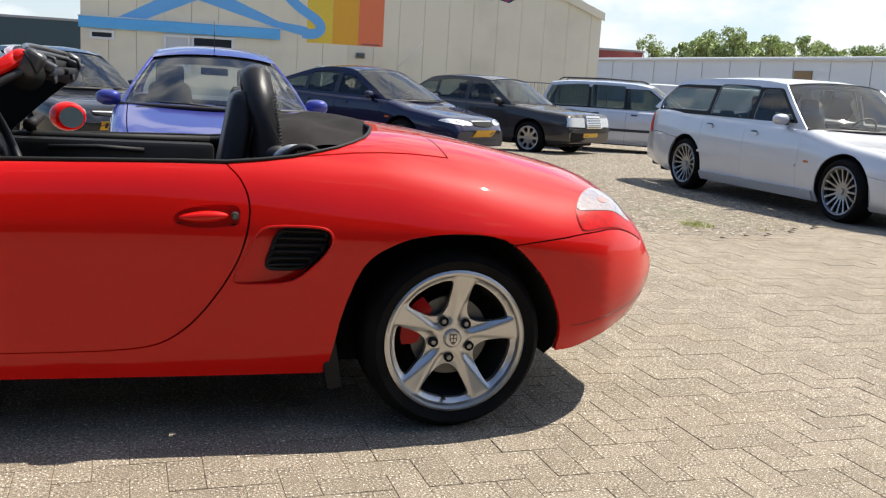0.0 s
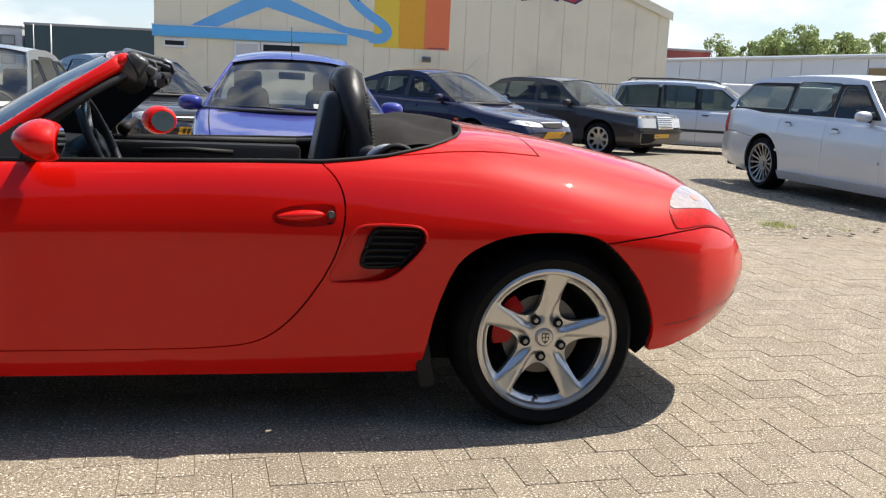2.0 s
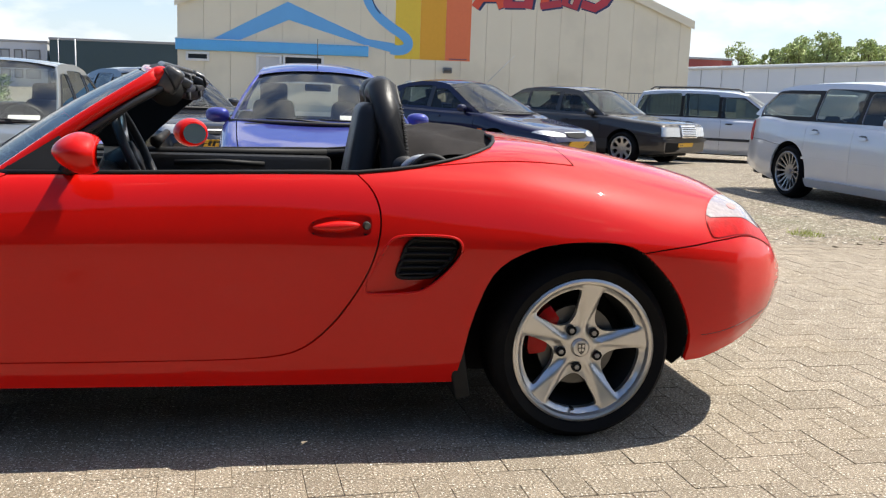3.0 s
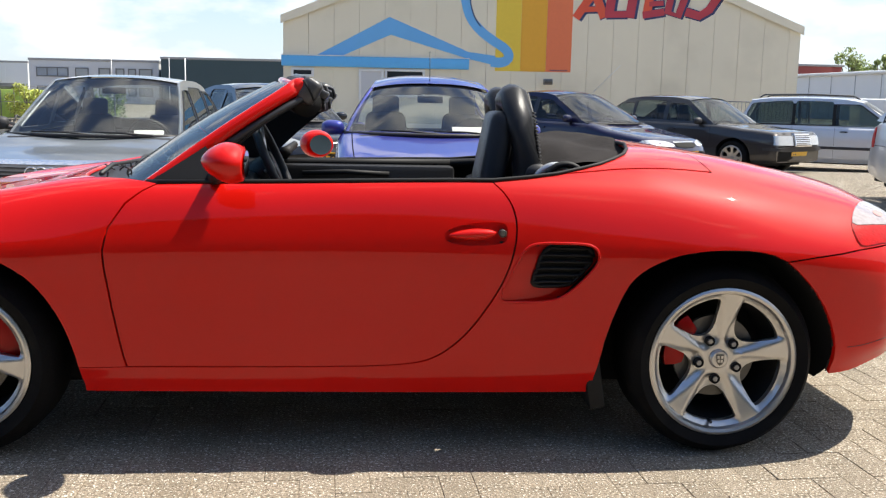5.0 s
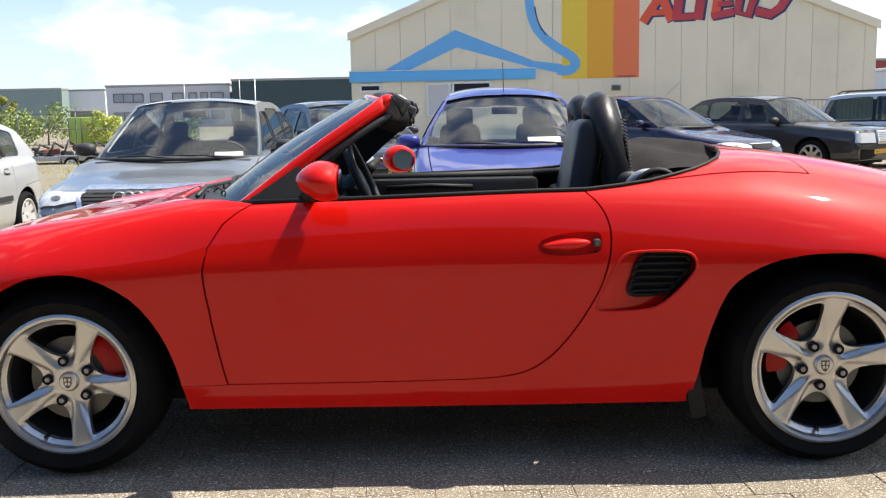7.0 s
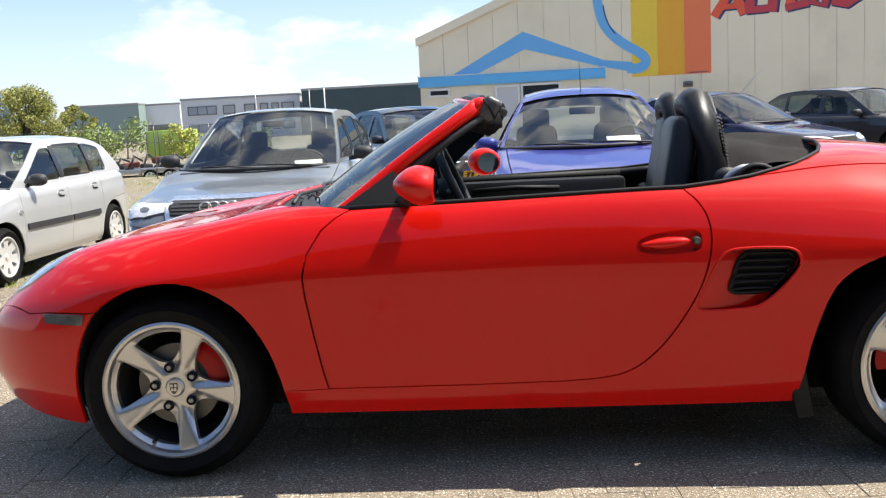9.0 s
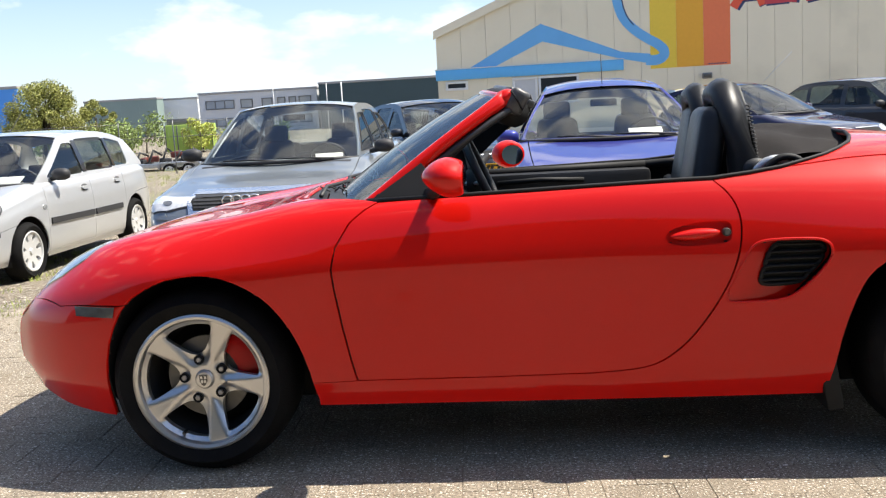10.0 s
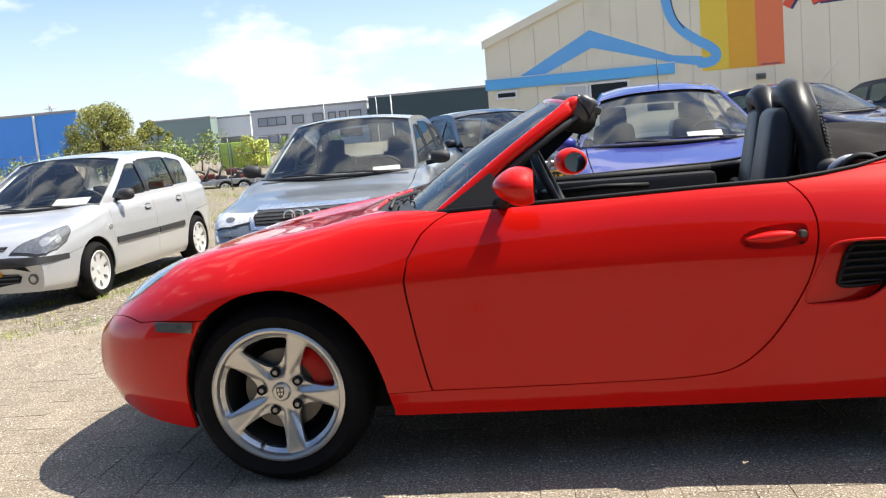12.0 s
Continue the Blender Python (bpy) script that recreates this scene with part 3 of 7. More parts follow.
BLINDS = pmat("pane_with_blinds", (0.34, 0.36, 0.37), 0.12, vary=0.35, scale=0.25)
GREYWALL = pmat("grey_office_cladding", (0.58, 0.59, 0.60), 0.6, vary=0.05, scale=0.3)
TEAL = pmat("dark_teal_cladding", (0.035, 0.065, 0.075), 0.55, vary=0.08, scale=0.3)
GREENHALL = pmat("grey_green_cladding", (0.23, 0.30, 0.28), 0.6, vary=0.06, scale=0.3)
PALEWALL = pmat("pale_cladding", (0.76, 0.77, 0.77), 0.6, vary=0.04, scale=0.3)
BLUEHALL = pmat("bright_blue_cladding", (0.07, 0.30, 0.80), 0.5, vary=0.05, scale=0.3)
REDBRICK = pmat("red_brick_far", (0.30, 0.07, 0.06), 0.8, vary=0.15)
ROOFING = pmat("grey_roofing", (0.33, 0.33, 0.33), 0.7, vary=0.08)
GALV = pmat("galvanised_steel", (0.50, 0.51, 0.52), 0.45, 0.8, vary=0.15, scale=6)
LIME = pmat("lime_green_paint", (0.40, 0.56, 0.10), 0.5, vary=0.08)
LEAF = pmat("leaves", (0.20, 0.27, 0.07), 0.6, vary=0.4, scale=1.2, rnd=0.45)
LIMELEAF = pmat("yellow_green_leaves", (0.42, 0.46, 0.09), 0.6, vary=0.4, scale=1.2, rnd=0.4)
# distance haze is mixed into this paler leaf green
HAZELEAF = pmat("hazed_far_leaves", (0.36, 0.43, 0.17), 0.6, vary=0.3, scale=0.4, rnd=0.4)
OLIVE = pmat("olive_leaves", (0.27, 0.28, 0.07), 0.6, vary=0.4, scale=1.2, rnd=0.45)
BARK = pmat("bark", (0.10, 0.075, 0.05), 0.9, vary=0.3, bump=0.5)
WOODCRATE = pmat("weathered_board", (0.30, 0.20, 0.10), 0.8, vary=0.25)


def build_ground():
    """One sheet of dusty gravel out to the horizon."""
    def ticks(a, b, step, far):
        v = list(np.arange(a, b + step / 2, step))
        k, lo, hi = step * 2, a, b
        while hi < far:
            lo, hi = lo - k, hi + k
            v = [lo] + v + [hi]
            k *= 1.6
        return v
    X, Y = ticks(-14, 16, .5, 900), ticks(-8, 26, .5, 900)
    V = [(x, y, yard(x, y) - .014 + (.008 * noise.noise(Vector((x * 1.7, y * 1.7, 0))) if y > 7 else 0)) for y in Y for x in X]
    n = len(X)
    F = [(j * n + i, j * n + i + 1, (j + 1) * n + i + 1, (j + 1) * n + i) for j in range(len(Y) - 1) for i in range(n - 1)]
    tagged(mesh_ob("ground", V, F, EARTH), "dusty gravel yard with thin grass", "ground", "", "structure")


def paver_mesh(name, L, W):
    """A paving block with worn, chamfered top edges; its top at z 0."""
    a, c = L / 2, W / 2
    k = .0017
    V = [(-a, -c, -.06), (a, -c, -.06), (a, c, -.06), (-a, c, -.06), (-a, -c, -k), (a, -c, -k), (a, c, -k), (-a, c, -k), (-a + k, -c + k, 0), (a - k, -c + k, 0), (a - k, c - k, 0), (-a + k, c - k, 0)]
    F = [(8, 9, 10, 11)]
    for b in (0, 4):
        F += [(b + i, b + (i + 1) % 4, b + 4 + (i + 1) % 4, b + 4 + i) for i in range(4)]
    me = bpy.data.meshes.new(name)
    me.from_pydata(V, [], F)
    me.materials.append(PAVER)
    me.update()
    return me


def build_paving():
    """Concrete blocks in herringbone bond, the joints filled with sand."""
    pav = tagged(new("pavement"), "sunlit beige concrete paving blocks in herringbone bond", "paving", "", "structure")
    X, Y = np.linspace(-7, 9, 33), np.linspace(-6, 8, 29)
    V = [(x, y, yard(x, y) - .0026) for y in Y for x in X]
    F = [(j * 33 + i, j * 33 + i + 1, (j + 1) * 33 + i + 1, (j + 1) * 33 + i) for j in range(28) for i in range(32)]
    L, W = .2085, .1035
    one = paver_mesh("paving_block", L - .0005, W - .0005)
    rnd = random.Random(7)
    V2, F2 = [], []
    base = np.array([v.co[:] for v in one.vertices])
    faces = [tuple(p.vertices) for p in one.polygons]
    near = 0
    u = .105
    turn = Matrix.Rotation(radians(2.5), 4, "Z")
    for i in range(-75, 85):
        for j in range(-75, 85):
            k = (i - j) % 4
            # cells of a herringbone: a lying block takes two cells along x, a standing one two along y
            if k == 0:
                cx, cy, r = (i + 1.0) * u, (j + .5) * u, 0
            elif k == 3:
                cx, cy, r = (i + .5) * u, (j + 1.0) * u, 90
            else:
                continue
            p = turn @ Vector((cx, cy, 0))
            x, y = p.x + .4, p.y + .5
            edge = 4.7 + .5 * math.sin(x * 1.3) + .35 * noise.noise(Vector((x, y * .4, 3))) if x > 0 else 3.9 + .5 * math.sin(x * 1.1) + .4 * noise.noise(Vector((x, y, 5)))
            if not (-6.0 < x < 8.2 and -3.0 < y < edge):
                continue
            m = pose(x, y, yard(x, y) + rnd.uniform(-.002, .001), rnd.uniform(-.22, .22), rnd.uniform(-.22, .22), 2.5 + r + rnd.uniform(-.6, .6))
            if -1.2 < x < 1.6 and -.95 < y < -.1 and near < 300:
                near += 1
                ob = new("paving_block", one)
                ob.parent = pav
                ob.matrix_basis = m
            else:
                a = np.array(m)
                b = len(V2)
                V2.append(base @ a[:3, :3].T + a[:3, 3])
                F2 += [tuple(q + b * 12 for q in f) for f in faces]
    V2 = np.vstack(V2)
    F2 = [tuple(f) for f in F2]
    ob = tagged(mesh_ob("paving_blocks", V2, [], PAVER, pav, "", False), kind="stuff")
    me = bpy.data.meshes.new("paving_blocks")
    n = len(V2) // 12
    fl = []
    for b in range(n):
        fl += [tuple(q + b * 12 for q in f) for f in faces]
    me.from_pydata([tuple(v) for v in V2], [], fl)
    me.materials.append(PAVER)
    me.update()
    ob.data = me
    mesh_ob("joint_sand", V, [f for f in F if all(-3.2 < V[i][1] < (4.4 if V[i][0] > 0 else 3.6) for i in f)], JOINT, pav)


def tuft(bm, x, y, z, n, r, h, rnd):
    for _ in range(n):
        a, d = rnd.uniform(0, 6.28), r * math.sqrt(rnd.random())
        px, py = x + d * math.cos(a), y + d * math.sin(a)
        b, hh, w = rnd.uniform(0, 6.28), h * rnd.uniform(.5, 1.2), rnd.uniform(.002, .004)
        lean = hh * rnd.uniform(.2, .8)
        c, s = math.cos(b), math.sin(b)
        v = [bm.verts.new(q) for q in ((px - w * s, py + w * c, z), (px + w * s, py - w * c, z), (px + lean * c, py + lean * s, z + hh))]
        bm.faces.new(v)


def build_grass():
    rnd = random.Random(3)
    bm = bmesh.new()
    for x, y, n, r in ((3.75, 4.75, 200, .16), (4.3, 4.5, 16, .05)):
        tuft(bm, x, y, yard(x, y) - .01, n, r, .045, rnd)
    for _ in range(420):
        x, y = rnd.uniform(-9.5, -3.2), rnd.uniform(3.6, 12)
        if noise.noise(Vector((x * .6, y * .6, 0))) > -.1:
            tuft(bm, x, y, yard(x, y) - .01, 34, rnd.uniform(.08, .22), .05, rnd)
    for _ in range(520):
        x, y = rnd.uniform(-24, -6), rnd.uniform(12, 34)
        tuft(bm, x, y, yard(x, y) - .01, 26, rnd.uniform(.15, .45), .16, rnd)
    tagged(part("grass", bm, GRASS, None, "", False), "thin dry grass and weeds on the yard", "grass", "", "stuff")


HALL = Matrix(((.998, .064, 0, 0), (-.064, .998, 0, 0), (0, 0, 1, 0), (0, 0, 0, 1))) @ Matrix.Translation((0, 38, 0))


def slab(name, loop, material, parent, y0, thick, label="", smooth_=False):
    """A flat outline in (x, z) made into a plate that stands proud of a wall by thick."""
    lp = np.array(loop, float)
    v, f = flat_mesh(lp, [], 50)
    n = len(lp)
    V = [(p[0], y0 - thick, p[1]) for p in v]
    F = [tuple(t) for t in f]
    k = len(V)
    V += [(p[0], y0 - thick, p[1]) for p in lp] + [(p[0], y0, p[1]) for p in lp]
    F += [(k + i, k + (i + 1) % n, k + n + (i + 1) % n, k + n + i) for i in range(n)]
    bm = bmesh.new()
    me = bpy.data.meshes.new("t")
    me.from_pydata(V, [], F)
    bm.from_mesh(me)
    bpy.data.meshes.remove(me)
    bmesh.ops.remove_doubles(bm, verts=bm.verts, dist=1e-5)
    return part(name, bm, material, parent, label, False)


def stroke(pts, w):
    """The outline of a brush line of width w (one value or one for each point) along points."""
    p = np.array(pts, float)
    d = np.gradient(p, axis=0)
    d /= np.linalg.norm(d, axis=1)[:, None]
    n = np.stack([-d[:, 1], d[:, 0]], 1)
    w = np.broadcast_to(np.array(w, float), (len(p),))[:, None] / 2
    return np.vstack([p + n * w, (p - n * w)[::-1]])


def build_hall():
    """Cream gabled hall with a painted front."""
    h = thing("hall", HALL, "cream gabled industrial hall with a colourful painted mural", "building")
    x0, x1, ez, pz = -7.0, 14.95, 4.42, 8.75
    xm = (x0 + x1) / 2

    def top(x):
        return ez + (pz - ez) * (1 - abs(x - xm) / (xm - x0))
    box_part("back_wall", (x0 + .02, x1 - .02, .35, 24, -.4, ez - .1), CREAM, h, 0)
    mesh_ob("wall", [(x0, .12, -.5), (x1, .12, -.5), (x1, .12, ez), (xm, .12, pz), (x0, .12, ez), (x0, .34, -.5), (x1, .34, -.5), (x1, .34, ez), (xm, .34, pz), (x0, .34, ez)],
            [(0, 1, 2, 3, 4), (9, 8, 7, 6, 5), (0, 4, 9, 5), (1, 6, 7, 2), (2, 7, 8, 3), (3, 8, 9, 4)], JOINTCREAM, h, "", False)
    x = x0
    edges = [x0]
    while edges[-1] < x1 - .3:
        edges.append(min(x1, edges[-1] + 1.0725))
    for a, b in zip(edges, edges[1:]):
        a2, b2 = a + .006, b - .006
        pts = [(a2, -.5), (b2, -.5), (b2, top(b2))] + ([(xm, pz)] if a2 < xm < b2 else []) + [(a2, top(a2))]
        slab("wall_panel", pts, CREAM, h, .12, .12)
    for sg, xa in ((-1, x0), (1, x1)):
        d = (xm - x0)
        bm = bmesh.new()
        v = [bm.verts.new(p) for p in ((xa + sg * .07, -.12, ez - .02), (xm, -.12, pz + .08), (xm, 24, pz + .08), (xa + sg * .07, 24, ez - .02))]
        bm.faces.new(v)
        o = bmesh.ops.extrude_face_region(bm, geom=list(bm.faces))
        bmesh.ops.translate(bm, vec=(0, 0, .10), verts=[q for q in o["geom"] if isinstance(q, bmesh.types.BMVert)])
        part("roof", bm, ROOFING, h, "", False)
        slab("fascia", [(xa + sg * .08, ez - .26), (xa + sg * .08, ez + .09), (xm, pz + .19), (xm, pz - .22)], CREAM, h, -.122, .03)
    # annex with blue fascia
    f = box_part("fascia_band", (x0 - .06, .86, -.14, -.002, 2.42, 2.86), BANDBLUE, h, .02, "bright blue fascia board")
    box_part("band_cap", (x0 - .08, .88, -.16, -.002, 2.862, 2.90), PVC, f, .01)
    # windows under it
    for xa, xb, za, zb, bars in ((-6.66, -5.70, 1.98, 2.36, 1), (-3.80, -2.74, .9, 2.36, 1), (-2.70, -1.00, 1.2, 2.38, 2)):
        w = new("window")
        w.parent = h
        box_part("pane", (xa + .05, xb - .05, -.030, -.012, za + .05, zb - .05), GREYWALL if xa == -3.80 else WINDOW, w, 0)
        for d in ((xa, xb, za, za + .10), (xa, xb, zb - .10, zb), (xa, xa + .10, za + .10, zb - .10), (xb - .10, xb, za + .10, zb - .10)):
            box_part("frame", (d[0], d[1], -.07, -.003, d[2], d[3]), PVC, w, .006)
    # mural
    t = .012
    slab("mural_block", [(1.97, 2.40), (3.03, 2.40), (3.03, 7.6), (1.97, 7.4)], YELLOW, h, 0, t)
    slab("mural_block", [(3.035, 2.40), (4.12, 2.40), (4.12, 8.0), (3.035, 7.6)], OCHRE, h, 0, t)
    slab("mural_block", [(4.125, 2.40), (5.19, 2.40), (5.19, 7.9), (4.125, 8.0)], CORAL, h, 0, t)
    slab("mural_chevron", [(-5.62, 2.87), (-2.52, 4.53), (.82, 3.16), (1.97, 3.02), (1.97, 2.62), (.80, 2.88), (-2.47, 3.80), (-4.50, 2.89)], SKYBLUE, h, 0, t + .004, "blue painted roof chevron")
    S = [(.62, 6.4), (.60, 5.6), (.70, 5.0), (.90, 4.50), (1.30, 4.05), (1.80, 3.68), (2.25, 3.42), (2.52, 3.18), (2.55, 2.95), (2.40, 2.80), (2.15, 2.73), (1.80, 2.78)]
    P = rounded(S, 2, False)
    slab("mural_ribbon", stroke(P, np.linspace(.36, .42, len(P))), SKYBLUE, h, 0, t + .008, "curling blue ribbon")
    slab("mural_shadow_line", stroke(rounded([(.84, 5.4), (.90, 5.0), (1.08, 4.52), (1.32, 4.22)], 2, False), .05), NAVYPAINT, h, 0, t + .012)
    # slanting letters whose tops run out of sight, as plain strokes
    y1 = t + .006
    for pts, w, mat in (([(5.32, 4.66), (6.15, 5.9)], .34, ORANGERED), ([(6.02, 5.9), (6.52, 4.70)], .36, ORANGERED), ([(5.6, 5.02), (6.5, 5.06)], .22, ORANGERED),
                        ([(6.85, 5.9), (6.72, 4.85)], .38, CRIMSON), ([(6.55, 4.83), (7.45, 4.86)], .26, CRIMSON), ([(7.75, 5.9), (7.60, 4.72)], .38, CRIMSON),
                        ([(8.45, 5.9), (8.32, 4.88)], .36, ORANGERED), ([(8.15, 4.84), (9.05, 5.0)], .28, CRIMSON), ([(8.4, 5.30), (9.0, 5.36)], .2, CRIMSON),
                        ([(9.35, 5.9), (9.20, 4.98), (9.65, 4.84), (10.0, 5.9)], .30, CRIMSON), ([(9.95, 5.02), (10.55, 4.86), (10.95, 5.12), (11.45, 5.9)], .34, CRIMSON)):
        slab("mural_letter_stroke", stroke(pts, w), mat, h, 0, y1)
        y1 += .0022
        slab("letter_edge", stroke([(p[0] + .06, p[1] - .02) for p in pts], w + .10), NAVYPAINT, h, 0, t + .001)
    for k in range(7):
        xx = 4.30 + k * .11
        slab("signature_bar", [(xx, 2.44), (xx + .075, 2.44), (xx + .075, 2.49), (xx, 2.49)], NAVYPAINT, h, 0, t + .005)
    lamp = box_part("flood_lamp", (4.02, 4.40, -.42, -.18, 1.86, 2.10), GREYTRIM0, h, .03, "grey wall flood lamp", None)
    box_part("lamp_glass", (4.06, 4.36, -.432, -.42, 1.90, 2.06), SMOKE, lamp, .004)
    box_part("lamp_bracket", (4.18, 4.24, -.18, -.003, 1.92, 1.98), GREYTRIM0, lamp, .004)
    return h


GREYTRIM0 = pmat("grey_metal", (0.16, 0.16, 0.16), 0.5, 0.3)


def at60(u, z, D):
    """A point seen at (u, z) on a wall 60 m off, moved out to the distance D."""
    k = (D + 3) / 63
    return -1.3 + (u + 1.3) * k, 1.14 + (z - 1.14) * k


def far_block(name, u0, u1, z, D, deep, mat, label, windows=(), z2=None):
    b = thing(name, Matrix(((.998, .064, 0, 0), (-.064, .998, 0, 0), (0, 0, 1, 0), (0, 0, 0, 1))) @ Matrix.Translation((0, D, 0)), label, "building")
    xa, h = at60(u0, z, D)
    xb, h2 = at60(u1, z2 or z, D)
    bm = bmesh.new()
    add_box(bm, xa, xb, 0, deep, -2, h)
    part("wall", bm, mat, b, "", False)
    box_part("roof_edge", (xa - .1, xb + .1, -.12, deep, h, h + .35), ROOFING, b, .03)
    n = max(2, int((xb - xa) / 3.0))
    for k in range(1, n):
        x = xa + (xb - xa) * k / n
        box_part("panel_joint", (x - .02, x + .02, -.012, 0.0, -1, h), mat, b, 0)
    for wa, wb, za, zb in windows:
        (p, q), (r, s) = at60(wa, za, D), at60(wb, zb, D)
        w = new("window")
        w.parent = b
        box_part("pane", (p, r, -.05, .02, q, s), BLINDS if name == "office_building" else WINDOW, w, 0)
        m = max(1, round((r - p) / 1.7))
        for k in range(m + 1):
            xx = p + (r - p) * k / m
            box_part("frame", (xx - .08, xx + .08, -.12, -.04, q, s), GREYTRIM0, w, 0)
        for zz in (q, s):
            box_part("frame", (p - .08, r + .08, -.13, -.04, zz - .08, zz + .08), GREYTRIM0, w, 0)
    return b, xa, xb, h


def leaf_cloud(rnd, blobs, n, size):
    """Small leaf quads scattered through overlapping clumps."""
    V, F = [], []
    for cx, cy, cz, r in blobs:
        for _ in range(n):
            d = Vector((rnd.gauss(0, 1), rnd.gauss(0, 1), rnd.gauss(0, 1))).normalized() * r * (.55 + .5 * rnd.random())
            p = Vector((cx, cy, cz)) + d
            s = size * rnd.uniform(.6, 1.4)
            a = Vector((rnd.gauss(0, 1), rnd.gauss(0, 1), rnd.gauss(0, 1))).normalized()
            b = a.orthogonal().normalized()
            c = a.cross(b)
            k = len(V)
            V += [p - b * s, p + c * s * .5, p + b * s, p - c * s * .5]
            F.append((k, k + 1, k + 2, k + 3))
    return V, F


def tree(x, y, z, h, spread, mat, seed, n=60, size=.16, label="bushy green tree beside the fence", name="tree", clumps=16):
    rnd = random.Random(seed)
    t = thing(name, pose(x, y, z), label, "tree", "trees")
    tube("trunk", [(0, 0, -.3), (.05, 0, h * .25), (0, .1, h * .6)], [h * .028, h * .02, h * .008], BARK, t, sides=7)
    blobs = []
    for _ in range(clumps):
        a, rr, hh = rnd.uniform(0, 6.28), spread * math.sqrt(rnd.random()), rnd.uniform(.28, .93)
        k = 1 - abs(hh - .5) * 1.1
        bx, by, bz = rr * k * math.cos(a), rr * k * math.sin(a), h * hh
        blobs.append((bx, by, bz, spread * rnd.uniform(.18, .42)))
        tube("limb", [(0, 0, h * .28), (bx * .5, by * .5, (bz + h * .3) / 2), (bx, by, bz)], [h * .012, h * .008, h * .003], BARK, t, sides=5)
    V, F = leaf_cloud(rnd, blobs, n, size)
    mesh_ob("crown", V, F, mat, t, "", False)
    return t


def build_distance():
    far_block("office_building", -26.8, -18.45, 3.12, 150, 8, GREYWALL, "grey two-storey office block with dark windows", [(u, v, a, b) for a, b in ((2.12, 2.66), (.95, 1.45)) for u, v in ((-26.3, -24.3), (-23.8, -23.0), (-22.3, -21.6), (-21.2, -20.7), (-20.4, -19.95), (-19.7, -18.9))])
    b, xa, xb, hh = far_block("teal_hall", -18.3, -7.5, 3.36, 147, 40, TEAL, "dark teal windowless industrial hall")
    for u, top, w in ((-17.2, 4.1, .06), (-12.6, 3.42, .09), (-13.6, 3.40, .05)):
        x, z = at60(u, top, 140)
        post = thing("flagpole" if u == -17.2 else "drain_pipe", pose(x, 140, 0), "tall thin pale pole before the hall", "pole")
        tube("pole", [(0, 0, -2), (0, 0, z)], w, PVC, post, sides=8)
    far_block("green_hall", -35.2, -29.85, 3.05, 170, 3, GREENHALL, "grey-green metal clad industrial hall")
    far_block("pale_hall", -29.8, -26.9, 2.92, 175, 3, PALEWALL, "pale white hall gable")
    b, xa, xb, hh = far_block("blue_hall", -62, -40.1, 4.35, 110, 3, BLUEHALL, "bright blue clad industrial hall")
    box_part("rain_pipe", (xb - 6.2, xb - 5.9, -.3, -.05, -1, hh), PVC, b, .05)
    # long white hall receding on the other side
    g = thing("long_white_hall", pose(0, 0, 0), "long low white hall with a grey roof edge", "building")
    p0, p1 = Vector((60.5, 152, 0)), Vector((66, 60, 0))
    d = (p1 - p0).normalized()
    nrm = Vector((d.y, -d.x, 0))
    bm = bmesh.new()
    q = [p0, p1, p1 - nrm * 25, p0 - nrm * 25]
    lo, hi = [bm.verts.new((v.x, v.y, -2)) for v in q], [bm.verts.new((v.x, v.y, 5.6)) for v in q]
    bm.faces.new(hi)
    for i in range(4):
        bm.faces.new((lo[i], lo[(i + 1) % 4], hi[(i + 1) % 4], hi[i]))
    part("wall", bm, PALEWALL, g, "", False)
    tube("roof_edge", [(v.x + nrm.x * .1, v.y + nrm.y * .1, 5.65) for v in (p0, p1)], .28, PVC, g, sides=6)
    for k in range(1, 16):
        v = p0 + (p1 - p0) * k / 16 + nrm * .05
        tube("panel_joint", [(v.x, v.y, -1), (v.x, v.y, 5.4)], .03, ROOFING, g, sides=5)
    for k in (11.3,):
        v = p0 + (p1 - p0) * k / 16 + nrm * .08
        bm = bmesh.new()
        add_box(bm, -1.4, 1.4, -.1, .1, 2.2, 4.4, 0, Matrix.Translation(v) @ Matrix.Rotation(math.atan2(d.y, d.x), 4, "Z"))
        part("hatch", bm, WOODCRATE, g, "", False)
    rb = thing("red_shed", pose(82, 168, 0), "low red brick shed beyond the hall", "building")
    box_part("wall", (-4.5, 4.5, 0, 8, -2, 8.6), REDBRICK, rb, .05)
    box_part("roof", (-4.8, 4.8, -.3, 8.3, 8.6, 9.0), ROOFING, rb, .05)
    # trees
    tree(-31.0, 55.5, -.5, 4.7, 2.25, OLIVE, 11, 800, .062, "yellow-green bushy tree by the blue hall", "tree", 44)
    tree(-28.2, 57, -.5, 4.1, 1.3, OLIVE, 12, 560, .062, "thin yellow-green tree by the fence", "tree", 14)
    tree(-43, 56, -.6, 3.0, 2.2, LEAF, 13, 200, .14, "low green shrub along the fence", "shrub", 12)
    tree(-27, 62, -.5, 2.3, 2.4, LEAF, 14, 110, .10, "low green shrub along the fence", "shrub", 12)
    tree(-24, 50, -.5, 1.7, 2.0, LEAF, 16, 100, .09, "low green shrub along the fence", "shrub", 12)
    tree(-21.3, 57, -.6, 2.1, 1.2, LIMELEAF, 17, 150, .08, "yellow-green shrub beside the lime container", "shrub", 14)
    tree(-26.2, 55, -.6, 2.0, 1.9, LEAF, 18, 120, .09, "low green shrub along the fence", "shrub", 14)
